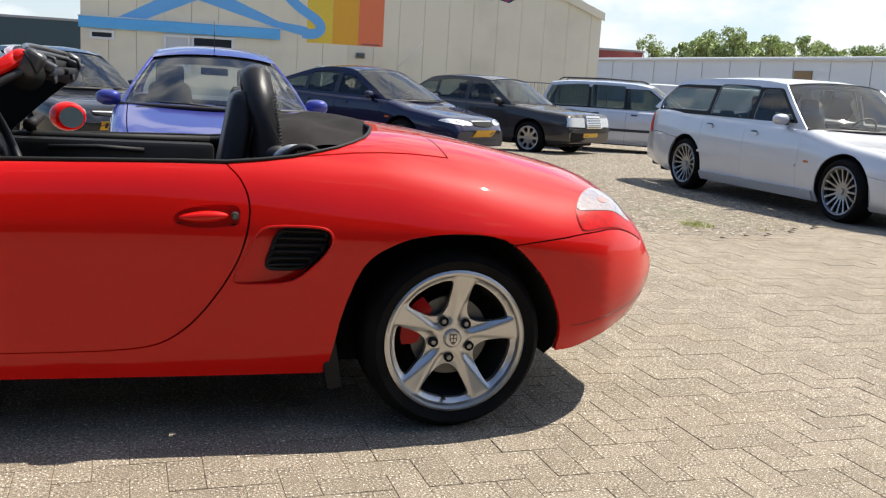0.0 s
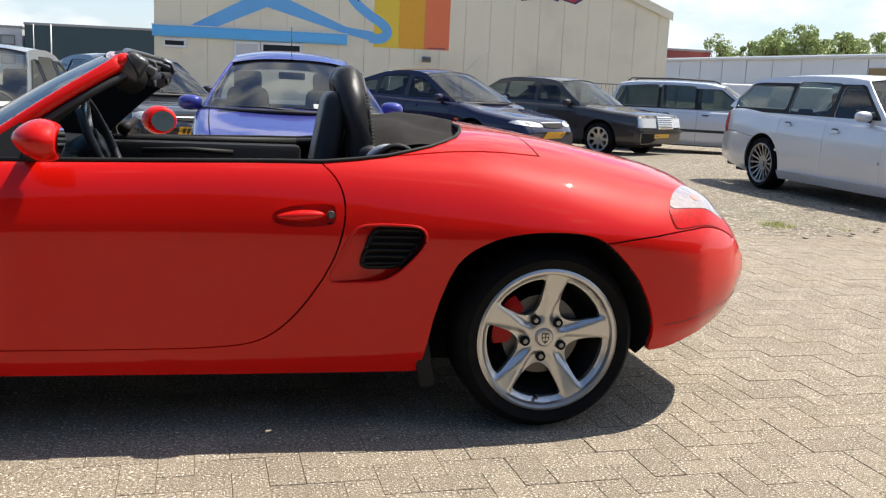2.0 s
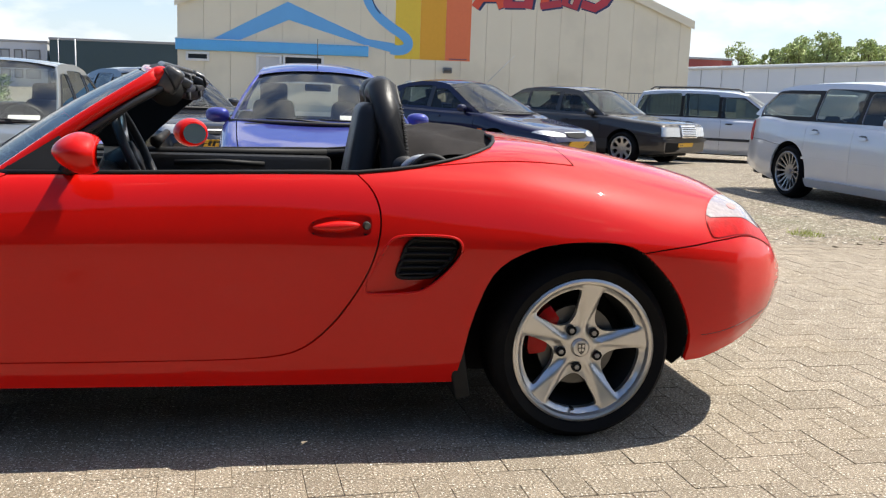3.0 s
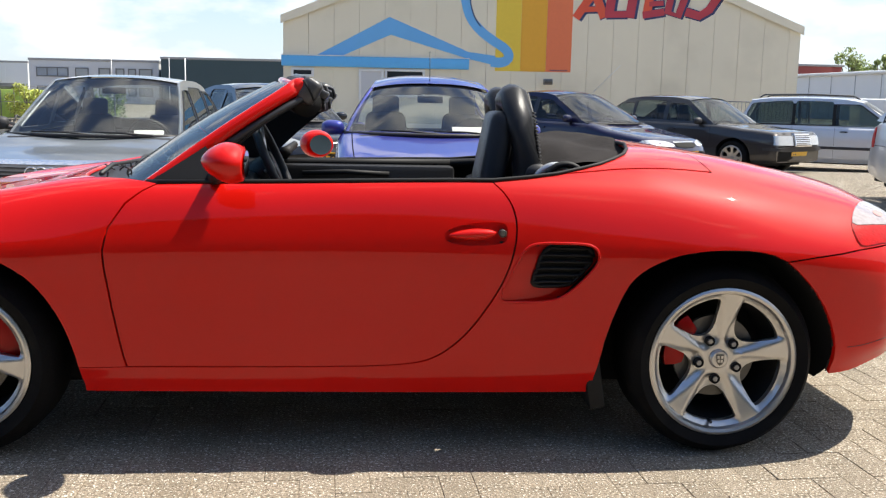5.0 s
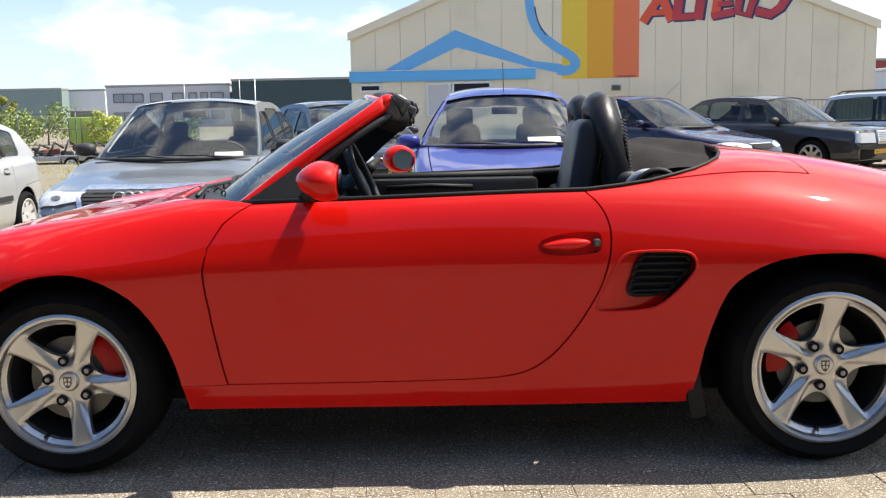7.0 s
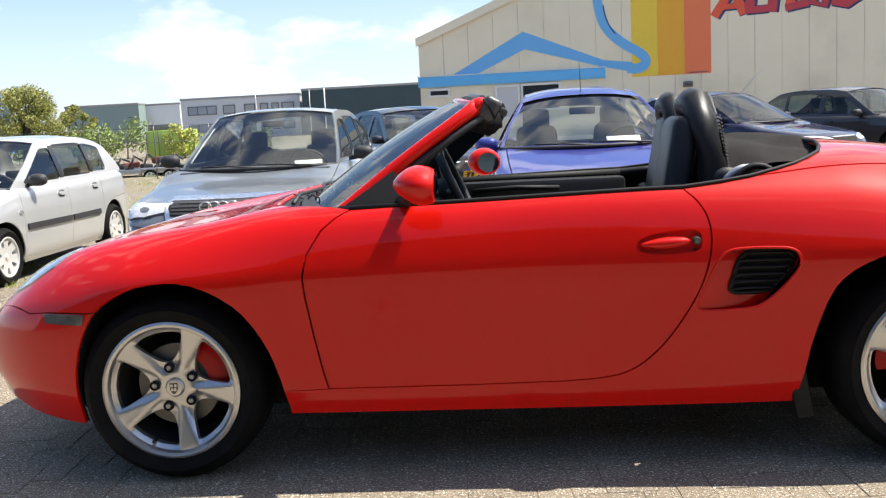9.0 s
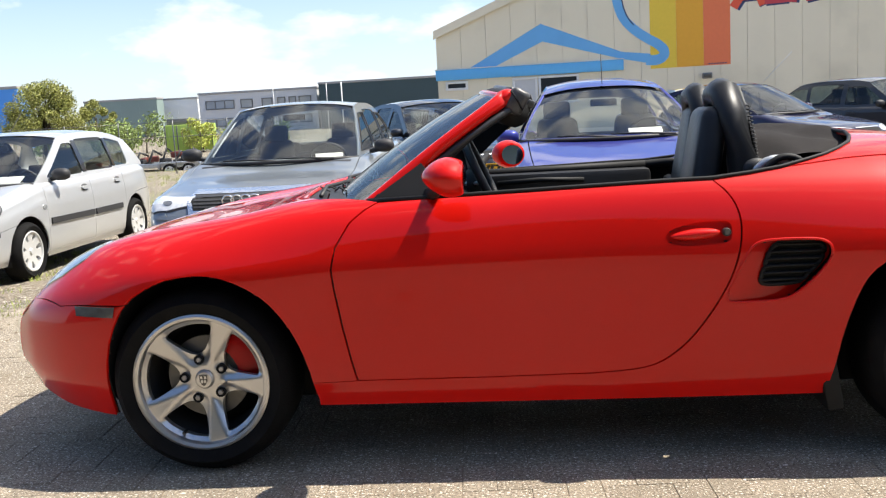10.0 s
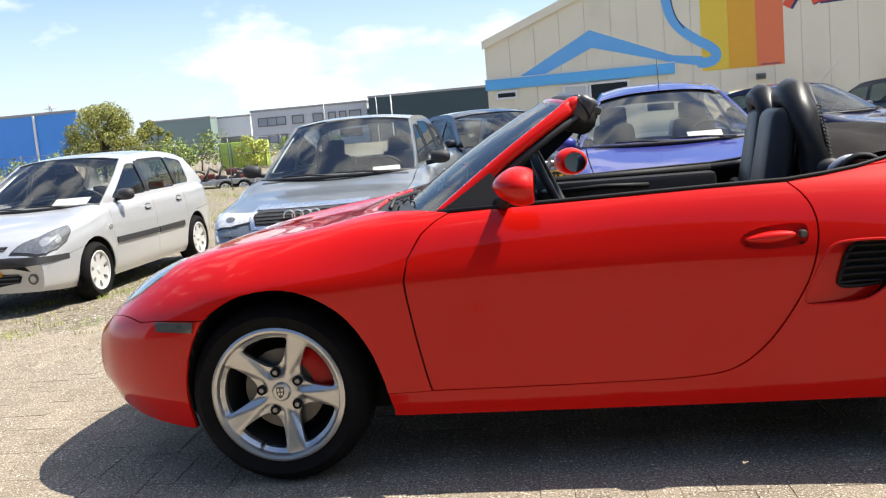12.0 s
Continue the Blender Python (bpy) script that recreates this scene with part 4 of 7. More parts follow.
    for k, px in enumerate((-17.5, -19.2, -33.5, -36.5, -39.5)):
        tree(px, 60, -.7, 1.7 + .3 * (k % 2), 1.8, LEAF, 60 + k, 110, .10, "low green shrub along the fence", "shrub", 12)
    rnd = random.Random(5)
    k = 0
    for px in np.linspace(107, 184, 36):
        if 114 < px < 118:
            continue
        tree(px + rnd.uniform(-2, 2), 200 + rnd.uniform(-10, 10), -.5, rnd.uniform(15.6, 17.8) * (.84 if px < 118 else 1.0), rnd.uniform(3.8, 4.8), HAZELEAF, 40 + k, 130, .34, "distant green poplar in a row", "tree", 20)
        k += 1
    # lattice mast
    x, z = at60(-36.6, 4.95, 230)
    mast = thing("lattice_mast", pose(x, 230, 0), "far grey lattice mast", "mast")
    for sg in (-1, 1):
        tube("leg", [(sg * 1.6, 0, 0), (sg * .2, 0, z)], .12, GALV, mast, sides=5)
    for i in range(12):
        h = z * i / 12
        w = 1.6 - 1.4 * i / 12
        tube("brace", [(-w, 0, h), (w * .9, 0, h + z / 12)], .07, GALV, mast, sides=4)
    for h, w in ((z * .80, 2.2), (z * .92, 1.6)):
        tube("arm", [(-w, 0, h), (w, 0, h)], .09, GALV, mast, sides=4)


def build_yard_things():
    # mesh fence on the left, with posts
    f = thing("wire_fence", pose(0, 0, 0), "grey galvanised wire mesh fence along the yard", "fence")
    pts = [(-36, 30), (-30, 30.5), (-24, 31), (-20, 31.3), (-16, 31.6), (-12, 32), (-8, 32.4)]
    for (xa, ya), (xb, yb) in zip(pts, pts[1:]):
        n = 2
        for k in range(n):
            x, y = xa + (xb - xa) * k / n, ya + (yb - ya) * k / n
            tube("post", [(x, y, -.8), (x, y, 1.35)], .022, GREYTRIM0, f, sides=6)
        for z in (.2, .75, 1.3):
            tube("rail", [(xa, ya, z), (xb, yb, z)], .009, GREYTRIM0, f, sides=5)
        for k in range(24):
            x, y = xa + (xb - xa) * k / 24, ya + (yb - ya) * k / 24
            tube("wire", [(x, y, -.5), (x, y, 1.3)], .0035, GREYTRIM0, f, sides=3)
    # small railing by the hall corner
    r = thing("steel_railing", HALL @ Matrix.Translation((0, -9, -.34)), "thin grey steel railing in front of the hall", "railing")
    for k in range(26):
        x = 8.6 + .13 * k
        tube("bar", [(x, 0, .1), (x, 0, 1.62)], .010, GREYTRIM0, r, sides=4)
    for z in (.15, 1.62):
        tube("rail", [(8.5, 0, z), (11.95, 0, z)], .018, GREYTRIM0, r, sides=5)
    for x in (8.5, 10.2, 11.95):
        tube("post", [(x, 0, 0), (x, 0, 1.66)], .028, GREYTRIM0, r, sides=6)
    # tandem trailer with a load
    t = thing("car_trailer", pose(-14.8, 35.2, -.95, 0, 0, 4), "galvanised tandem-axle car trailer with machine parts on it", "trailer")
    box_part("deck", (-3.4, 1.5, -.85, .85, .50, .58), GALV, t, .02)
    for y in (-.88, .88):
        box_part("side_rail", (-3.5, 1.55, y - .04, y + .04, .46, .64), GALV, t, .015)
        bm = bmesh.new()
        add_box(bm, -.85, .78, y - .12, y + .12, .60, .68, .03)
        add_box(bm, -.90, -.82, y - .12, y + .12, .38, .66, .02)
        add_box(bm, .74, .82, y - .12, y + .12, .38, .66, .02)
        part("mudguard", bm, GALV, t)
        for x in (-.42, .34):
            wheel("wheel", x, y + (-.14 if y < 0 else .14), .31, .20, .17, t, -1 if y < 0 else 1, [(.17, -14), (.175, 0), (.17, 14), (.12, 14), (.10, 0), (.12, -14)], 6, face=PALEWALL, dish=.02)
    tube("drawbar", [(-3.4, 0, .5), (-4.8, 0, .45)], .05, GALV, t, sides=8)
    eng = thing("machine_parts", pose(-15.4, 35.2, -.37, 0, 0, 4), "dark oily machine parts piled on the trailer", "scrap")
    rnd = random.Random(8)
    for k in range(12):
        x, y, z = rnd.uniform(-1.7, 1.0), rnd.uniform(-.5, .5), rnd.uniform(.0, .3)
        s = rnd.uniform(.10, .26)
        box_part("engine_piece", (-s, s, -s * .8, s * .8, -s * .2, s * .9), [BLACK0, CALIPER0, BLACK0][k % 3], eng, s * .3, "", pose(x, y, z, rnd.uniform(-10, 10), rnd.uniform(-10, 10), rnd.uniform(0, 90)))
    for k in range(5):
        x = -1.4 + .55 * k
        tube("engine_pipe", [(x, -.3, .1), (x + .15, -.1, .5 + .08 * (k % 3)), (x + .4, .2, .35)], .045, BLACK0, eng, sides=7)
    # lime machine behind
    l = thing("lime_container", pose(-22.5, 58, -.55, 0, 0, 8), "lime-green site container with a grey frame", "container")
    box_part("body", (-1.5, 1.5, 0, 1.6, 0, 1.75), LIME, l, .04)
    for x in (-1.5, -.75, 0, .75, 1.5):
        box_part("frame", (x - .03, x + .03, -.05, -.003, .02, 1.73), GREYTRIM0, l, .005)
    box_part("top_frame", (-1.4, .2, .2, 1.4, 1.75, 2.15), GREYTRIM0, l, .04)
    # pale van and boat-like load behind the estate
    v = thing("white_van", pose(23.5, 34, -.4, 0, 0, 165), "white delivery van parked far back", "van", "parked cars")
    box_part("body", (0, 4.6, -.9, .9, .35, 1.95), PVC, v, .12)
    box_part("windscreen", (-.015, .3, -.75, .75, 1.25, 1.75), WINDOW, v, .05)
    for x in (.9, 3.6):
        for y in (-.9, .9):
            wheel("wheel", x, y + (.01 if y < 0 else -.01), .33, .2, .2, v, -1 if y < 0 else 1, [(.16, -14), (.165, 0), (.16, 14), (.12, 14), (.10, 0), (.12, -14)], 90, 6)
    # the yard is closed behind the camera by an added, unseen block that darkens reflections and skylight
    s = thing("unseen_dark_block", pose(0, -11.5, 0), "long dark block added out of sight to darken reflections and skylight", "building")
    box_part("wall", (-45, 45, -8, 0, -1, 6.2), TEAL, s, .02)
    box_part("roof", (-45.4, 45.4, -8.4, .4, 6.2, 6.5), ROOFING, s, .03)


BLACK0, CALIPER0 = BLACK, pmat("rusty_red_metal", (0.16, 0.04, 0.03), 0.7, 0.2, vary=0.3)
build_ground()
build_paving()
build_hall()
build_distance()
build_yard_things()
build_grass()


# ---- the red roadster in front ----
def build_roadster():
    car = thing("roadster", pose(0, 0.81, 0), "glossy red two-seat roadster with its soft top folded down", "sports car")
    K = [
        (Line((-3.04, .50), (-2.97, .60), (-2.85, .70), (-2.7, .76), (-2.5, .80), (-1.9, .81), (-.7, .81), (.3, .80), (.5, .76), (.56, .68), (.62, .54), (.665, .36)),
         Line((-3.04, .305), (-2.97, .252), (-2.85, .204), (-2.7, .186), (-2.3, .22), (-1.9, .215), (-.5, .205), (.2, .25), (.4, .265), (.5, .305), (.56, .335), (.62, .37), (.665, .405))),
        (Line((-3.04, .56), (-2.97, .67), (-2.85, .77), (-2.7, .825), (-2.5, .85), (-1.9, .85), (-.7, .855), (0, .875), (.3, .855), (.5, .82), (.56, .755), (.62, .63), (.665, .46)),
         Line((-3.04, .355), (-2.97, .338), (-2.85, .325), (-2.5, .340), (-1.9, .315), (-.7, .32), (0, .37), (.4, .365), (.56, .40), (.665, .43))),
        (Line((-3.04, .575), (-2.97, .685), (-2.85, .785), (-2.7, .84), (-2.5, .868), (-2.3, .874), (-1.9, .864), (-1.2, .858), (-.7, .868), (-.3, .886), (0, .896), (.3, .882), (.5, .842), (.56, .785), (.62, .68), (.665, .52)),
         Line((-3.04, .43), (-2.85, .485), (-2.5, .54), (-1.9, .53), (-.7, .53), (0, .55), (.4, .535), (.56, .52), (.665, .495))),
        (Line((-3.04, .53), (-2.97, .64), (-2.85, .74), (-2.7, .80), (-2.5, .852), (-2.3, .868), (-1.9, .864), (-1.2, .859), (-.7, .868), (-.3, .887), (0, .898), (.3, .872), (.5, .818), (.56, .75), (.62, .64), (.665, .49)),
         Line((-3.04, .495), (-2.97, .545), (-2.85, .605), (-2.7, .655), (-2.5, .69), (-2.3, .70), (-1.9, .710), (-.7, .714), (0, .705), (.3, .695), (.5, .675), (.56, .65), (.62, .60), (.665, .545))),
        (Line((-3.04, .40), (-2.97, .50), (-2.85, .60), (-2.7, .66), (-2.5, .70), (-2.3, .74), (-1.9, .778), (-1.2, .787), (-.7, .787), (-.3, .785), (0, .772), (.3, .725), (.5, .67), (.56, .62), (.62, .54), (.665, .42)),
         Line((-3.04, .525), (-2.97, .585), (-2.85, .685), (-2.7, .757), (-2.53, .798), (-2.34, .822), (-2.1, .85), (-1.9, .864), (-1.4, .876), (-.76, .888), (-.3, .888), (0, .868), (.3, .826), (.5, .780), (.56, .715), (.62, .630), (.665, .55))),
        (Line((-3.04, .22), (-2.97, .28), (-2.85, .38), (-2.7, .43), (-2.3, .50), (-1.9, .55), (-.7, .60), (-.3, .56), (0, .50), (.3, .46), (.5, .42), (.62, .33), (.665, .25)),
         Line((-3.04, .535), (-2.97, .60), (-2.85, .70), (-2.7, .76), (-2.5, .793), (-2.3, .822), (-2.1, .872), (-1.9, .895), (-.76, .93), (-.4, .968), (-.2, .978), (0, .962), (.3, .897), (.42, .850), (.5, .795), (.56, .725), (.62, .640), (.665, .56))),
        (Line((-3.04, 0.0), (.665, 0.0)),
         Line((-3.04, .535), (-2.97, .60), (-2.85, .70), (-2.7, .762), (-2.5, .798), (-2.3, .83), (-2.1, .882), (-1.9, .905), (-.76, .94), (-.4, .985), (-.2, .995), (0, .978), (.3, .91), (.42, .868), (.5, .822), (.56, .765), (.62, .665), (.665, .57))),
    ]
    S = Shell(K, Line((-3.04, -.175), (-2.97, -.165), (-2.85, -.115), (-2.7, -.06), (-2.5, 0), (-1, 0), (0, 0), (.3, .09), (.5, .24), (.62, .315), (.665, .318)), 0.9)
    f_arch = rounded([(-2.016, .05), (-2.02, .20), (-2.030, .26), (-2.048, .361), (-2.083, .461), (-2.136, .547), (-2.191, .603), (-2.28, .653), (-2.368, .672), (-2.474, .665), (-2.556, .636), (-2.639, .584), (-2.697, .48), (-2.727, .363), (-2.737, .24), (-2.74, .05)], 1, True)
    r_arch = rounded([(-.45, .05), (-.43, .22), (-.416, .31), (-.398, .42), (-.345, .566), (-.299, .620), (-.228, .659), (-.165, .679), (-.051, .694), (.073, .692), (.155, .671), (.226, .611), (.299, .535), (.357, .43), (.383, .344), (.386, .262), (.386, .05)], 1, True)

    def arch_uv(loop):
        top = S.find([(x, z) for x, z in loop if z > .23])
        return [(top[0][0], -.6), (top[0][0], 0.0), *top, (top[-1][0], 0.0), (top[-1][0], -.6)]

    FA, RA = arch_uv(f_arch), arch_uv(r_arch)

    def wheelgap(c, u, s):
        return s < 3.4 and (inside(f_arch, np.array([[c[0], c[2]]]))[0] or inside(r_arch, np.array([[c[0], c[2]]]))[0])

    def cockpit(c, u, s):
        return s > 3.9 and -2.12 < u < -.23

    dish = rounded([(-.925, .725), (-.90, .748), (-.84, .764), (-.74, .768), (-.722, .755), (-.722, .712), (-.745, .700), (-.86, .694), (-.91, .706)], 2)
    vent = rounded([(-.742, .522), (-.734, .56), (-.695, .64), (-.665, .69), (-.63, .706), (-.49, .706), (-.445, .696), (-.432, .666), (-.442, .634), (-.480, .588), (-.525, .545), (-.575, .519), (-.715, .515)], 2)

    def openings(c, u, s):
        q = np.array([[c[0], c[2]]])
        return s < 3.95 and c[1] < 0 and (inside(vent, q)[0] or inside(dish, q)[0])

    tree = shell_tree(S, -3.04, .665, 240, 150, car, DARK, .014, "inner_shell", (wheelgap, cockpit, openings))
    # door
    rear_edge = S.find([tuple(p) for p in rounded([(-.76, .884), (-.722, .85), (-.695, .795), (-.69, .73), (-.708, .64), (-.742, .555), (-.81, .45), (-.875, .378), (-.945, .33), (-1.02, .312), (-1.15, .305)], 2, False)])
    rear_edge = [(-.762, 4.0)] + rear_edge[1:]
    front_edge = S.find([(-1.46, .303), (-1.893, .305), (-1.91, .38), (-1.93, .49), (-1.946, .60), (-1.952, .67), (-1.938, .735), (-1.89, .81), (-1.845, .845)]) + [(-1.80, 4.0)]
    handle_c = (-.822, .728)
    door = skin("door", S, rear_edge + front_edge, RED, car, holes=[S.find([tuple(p) for p in dish])], step=.032, gap=.0042, label="red driver door")[0]
    skin("door", S, [(u, 12 - min(s, 3.74)) for u, s in rear_edge + front_edge], RED, car, step=.05)
    # handle: bowl, grip, lock
    def bowl_depth(P):
        d = np.minimum(np.abs(P[:, 0] + .925), np.abs(P[:, 0] + .722))
        e = np.minimum(np.abs(P[:, 2] - .692), np.abs(P[:, 2] - .769))
        return 0.004 + .018 * np.clip(np.minimum(d, e) / .022, 0, 1)
    skin("handle_bowl", S, S.find([tuple(p) for p in dish]), RED, door, step=.01, lip=0, gap=-.002, depth=bowl_depth)
    bm = bmesh.new()
    bmesh.ops.create_uvsphere(bm, u_segments=28, v_segments=16, radius=1)
    for v in bm.verts:
        k = 1.0 - .25 * max(0, -v.co.x)
        v.co = Vector((-.832 + v.co.x * .074, -.868 + v.co.y * .021, .731 + .004 * v.co.x + v.co.z * .0175 * k))
    grip = part("door_handle", bm, RED, door, "red pull handle")
    lock = lathe("lock", [(0, -.004), (.008, -.004), (.0085, 0), (.011, -.002), (.0125, .002), (.0125, .02)], STEEL, door, 20)
    lock.matrix_basis = pose(-.738, -.868, .733)
    # side intake hole
    vent_uv = S.find([tuple(p) for p in vent])
    # rear quarter with sill
    seam = S.find([(.165, .655), (.36, .680), (.50, .696)]) + [(.56, 3.36), (.612, 3.44)]
    sill_f = S.find([(-2.02, .30)])[0]
    quarter = [(-.762, 4.0)] + rear_edge[1:] + S.find([(-1.46, .303), (-1.893, .305), (-2.10, .302)]) + [(-2.10, 0.0), (.10, 0.0), (.10, 2.6)] + seam + [(.616, 4.45), (.3, 4.45), (-.06, 4.42), (-.35, 4.36), (-.55, 4.22)]
    q = skin("rear_quarter_panel", S, quarter, RED, car, holes=[vent_uv], minus=[FA, RA], step=.032, lip=.02, gap=.0016)[0]
    skin("rear_quarter_panel", S, [(u, 12 - (min(s, 3.70) if u < -.34 else s)) for u, s in quarter], RED, car, step=.06)
    lip_uv = np.array(S.find([tuple(p) for p in dense(vent, .012)]))
    tube("intake_lip", S(lip_uv[:, 0], lip_uv[:, 1]) + np.array([0, .002, 0]), .0045, RED, q, closed=True, sides=10)

    def scoop(P):
        return .004 + .050 * np.clip((P[:, 0] + .742) / .15, 0, 1) ** 1.1 * np.clip((P[:, 2] - .512) / .045, 0, 1) ** .6
    skin("intake_scoop", S, vent_uv, RED, q, step=.02, lip=0, gap=-.004, depth=scoop)
    grille = rounded([(-.600, .694), (-.482, .694), (-.447, .682), (-.446, .645), (-.500, .580), (-.527, .563), (-.640, .562), (-.632, .60)], 2)
    g_uv = S.find([tuple(p) for p in grille])
    gr = skin("intake_grille", S, g_uv, DARK, q, step=.03, lip=0, depth=lambda P: scoop(P) - .008)[0]
    rim_uv = np.array(S.find([tuple(p) for p in dense(grille, .012)]))
    rp = S(rim_uv[:, 0], rim_uv[:, 1])
    rp[:, 1] += scoop(rp) - .012
    tube("grille_frame", rp, .007, TRIMBLACK, gr, closed=True, sides=8)
    for k in range(6):
        z = .578 + .0215 * k
        xs = [a[0] + (b[0] - a[0]) * (z - a[1]) / (b[1] - a[1]) for a, b in zip(grille, np.roll(grille, -1, 0)) if (a[1] - z) * (b[1] - z) < 0]
        if xs:
            x0, x1 = min(xs), max(xs)
            pp = S(np.linspace(x0, x1, 8), np.array([w[1] for w in S.find([(xx, z) for xx in np.linspace(x0, x1, 8)])]))
            pp[:, 1] += scoop(pp) - .018
            tube("grille_slat", pp, .0075, TRIMBLACK, gr, sides=6, flat=.55)
    # front wing, bumper, bonnet
    bump_seam = S.find([(-2.66, .577), (-2.74, .577), (-2.82, .576), (-2.89, .569)]) + [(-2.972, 3.45), (-2.997, 4.0), (-3.009, 4.6), (-3.011, 6.0)]
    wing = [(-1.80, 4.0)] + front_edge[::-1][1:-1] + S.find([(-2.10, .302)]) + [(-2.35, 1.0), (-2.6, 2.3)] + bump_seam[:7] + [(-2.74, 4.55), (-2.3, 4.45), (-1.99, 4.35), (-1.9, 4.2)]
    skin("front_wing", S, wing, RED, car, minus=[FA], step=.032, lip=.02, mirror=False)
    skin("front_wing", S, [(u, 12 - s) for u, s in wing], RED, car, step=.06)
    bumper = [(-2.6, 0.0), (-2.6, 2.3)] + bump_seam + [(-3.04, 6.0), (-3.04, 0.0)]
    fb = skin("front_bumper", S, bumper, RED, car, minus=[FA], step=.032, mirror=True)[0]
    bonnet = [(-3.004, 4.62), (-2.74, 4.57), (-2.3, 4.47), (-2.0, 4.37), (-2.06, 4.75), (-2.10, 5.3), (-2.13, 6.0), (-2.10, 6.7), (-2.06, 7.25), (-2.0, 7.63), (-2.3, 7.53), (-2.74, 7.43), (-3.004, 7.38), (-3.008, 6.0)]
    skin("bonnet", S, bonnet, RED, car, step=.04, label="long low red bonnet")
    end = S(np.full(60, -3.04), np.linspace(0, 12, 60))
    mesh_ob("nose_plate", end, [tuple(range(60))], RED, car)
    end = S(np.full(60, .665), np.linspace(0, 12, 60))
    mesh_ob("tail_plate", end, [tuple(range(60))[::-1]], RED, car)
    for s0 in (1, -1):
        lamp = [(-2.955, 4.2), (-2.93, 3.72), (-2.87, 3.62), (-2.79, 3.8), (-2.735, 4.2), (-2.75, 4.75), (-2.80, 5.1), (-2.88, 5.0), (-2.95, 4.7)]
        skin("headlight", S, lamp if s0 > 0 else [(u, 12 - s) for u, s in lamp], LENS, car, step=.03, out=.004, label="clear headlight lens set in the wing")
    applied("side_indicator", tree, "y-", [(-2.822, .574), (-2.668, .574), (-2.676, .540), (-2.816, .544)], MARKER, car, .006, .02, "dark smoked side marker lamp", 0)
    # tail: bumper, boot lid, top cover, lamps
    rb = [(.05, 0.0), (.05, 2.55)] + S.find([(.165, .652), (.36, .677), (.50, .693)]) + [(.56, 3.33), (.612, 3.40), (.62, 4.7), (.622, 5.4), (.622, 6.0), (.665, 6.0), (.665, 0.0)]
    b2 = skin("rear_bumper", S, rb, RED, car, minus=[RA], step=.032, lip=.02, gap=.0012, mirror=True)[0]
    low = S.find([(.40, .372), (.52, .392)])
    # thin dark bar draws the shaded line of the bumper's lower crease
    tube("bumper_seam", S(np.linspace(.40, .655, 14), np.full(14, 1.0)), .0012, SEAL, b2, sides=6)
    skin("boot_lid", S, [(-.015, 4.40), (.3, 4.38), (.606, 4.36), (.615, 4.7), (.622, 5.4), (.622, 6), (.622, 6.6), (.615, 7.3), (.606, 7.64), (.3, 7.62), (-.015, 7.60), (-.045, 6.6), (-.055, 6), (-.045, 5.4)], RED, car, step=.04, out=-.0012, lip=0)
    cover = [(-.018, 4.44), (-.049, 5.4), (-.059, 6), (-.049, 6.6), (-.018, 7.56), (-.35, 7.62), (-.55, 7.76), (-.40, 7.45), (-.295, 7.1), (-.225, 6.6), (-.21, 6), (-.225, 5.4), (-.295, 4.9), (-.40, 4.55), (-.55, 4.24), (-.35, 4.38)]
    skin("top_cover", S, cover, RED, car, step=.03)
    for s0 in (1, -1):
        def ts(l):
            return l if s0 > 0 else [(u, 12 - s) for u, s in l]
        upper = [tuple(p) for p in rounded([(.391, 3.53), (.398, 3.80), (.420, 4.12), (.450, 4.46), (.478, 4.54), (.515, 4.42), (.55, 4.1), (.572, 3.84), (.52, 3.72), (.45, 3.60)], 1)]
        lower = [tuple(p) for p in rounded([(.390, 3.50), (.45, 3.57), (.52, 3.69), (.574, 3.81), (.602, 3.62), (.604, 3.42), (.55, 3.35), (.48, 3.20), (.417, 3.07), (.400, 3.25)], 1)]
        whole = [tuple(p) for p in rounded([(.389, 3.50), (.3965, 3.805), (.4185, 4.13), (.449, 4.475), (.4785, 4.555), (.5163, 4.433), (.5515, 4.108), (.575, 3.84), (.6035, 3.62), (.6055, 3.413), (.55, 3.34), (.48, 3.19), (.416, 3.058), (.398, 3.245)], 1)]
        skin("lamp_gasket", S, ts(whole), CALIPER, car, step=.02, out=.0014, gap=0)
        t0 = skin("tail_lamp", S, ts(upper), LAMPCLEAR, car, step=.02, out=.0032, gap=.0006, label="clear over red tail lamp")[0]
        skin("lower_lens", S, ts(lower), REDLENS, t0, step=.02, out=.0032, gap=.0006)
        bulb = [(.475 + .014 * math.cos(a), 3.97 + .10 * math.sin(a)) for a in np.linspace(0, 6.28, 17)[:-1]]
        skin("lamp_bulb", S, ts(bulb), AMBERBULB, t0, step=.02, out=.0042, gap=0, lip=.001)
    # cockpit rim seal, folded top
    us = [-1.80, -1.5, -1.2, -.9, -.762, -.65, -.55, -.46, -.40, -.345, -.295, -.26, -.225, -.21]
    sv = [4.02, 4.02, 4.02, 4.02, 4.02, 4.12, 4.24, 4.42, 4.55, 4.72, 4.9, 5.12, 5.4, 6.0]
    near = S(np.array(us), np.array(sv))
    near[:, 2] += .002
    far = near * np.array([1, -1, 1])
    far[far[:, 0] < -.5, 2] -= .030
    tube("cockpit_seal", np.vstack([near, far[::-1][1:]]), .0065, TRIMBLACK, car, sides=8)
    n = 40
    V, F = [], []
    for i in range(n):
        x = -.62 + (.62 - .215) * i / (n - 1)
        yw = .60 - .28 * max(0, (i / (n - 1) - .35)) ** 1.3 if i else .60
        for j in range(n):
            h = -1 + 2 * j / (n - 1)
            y = yw * h
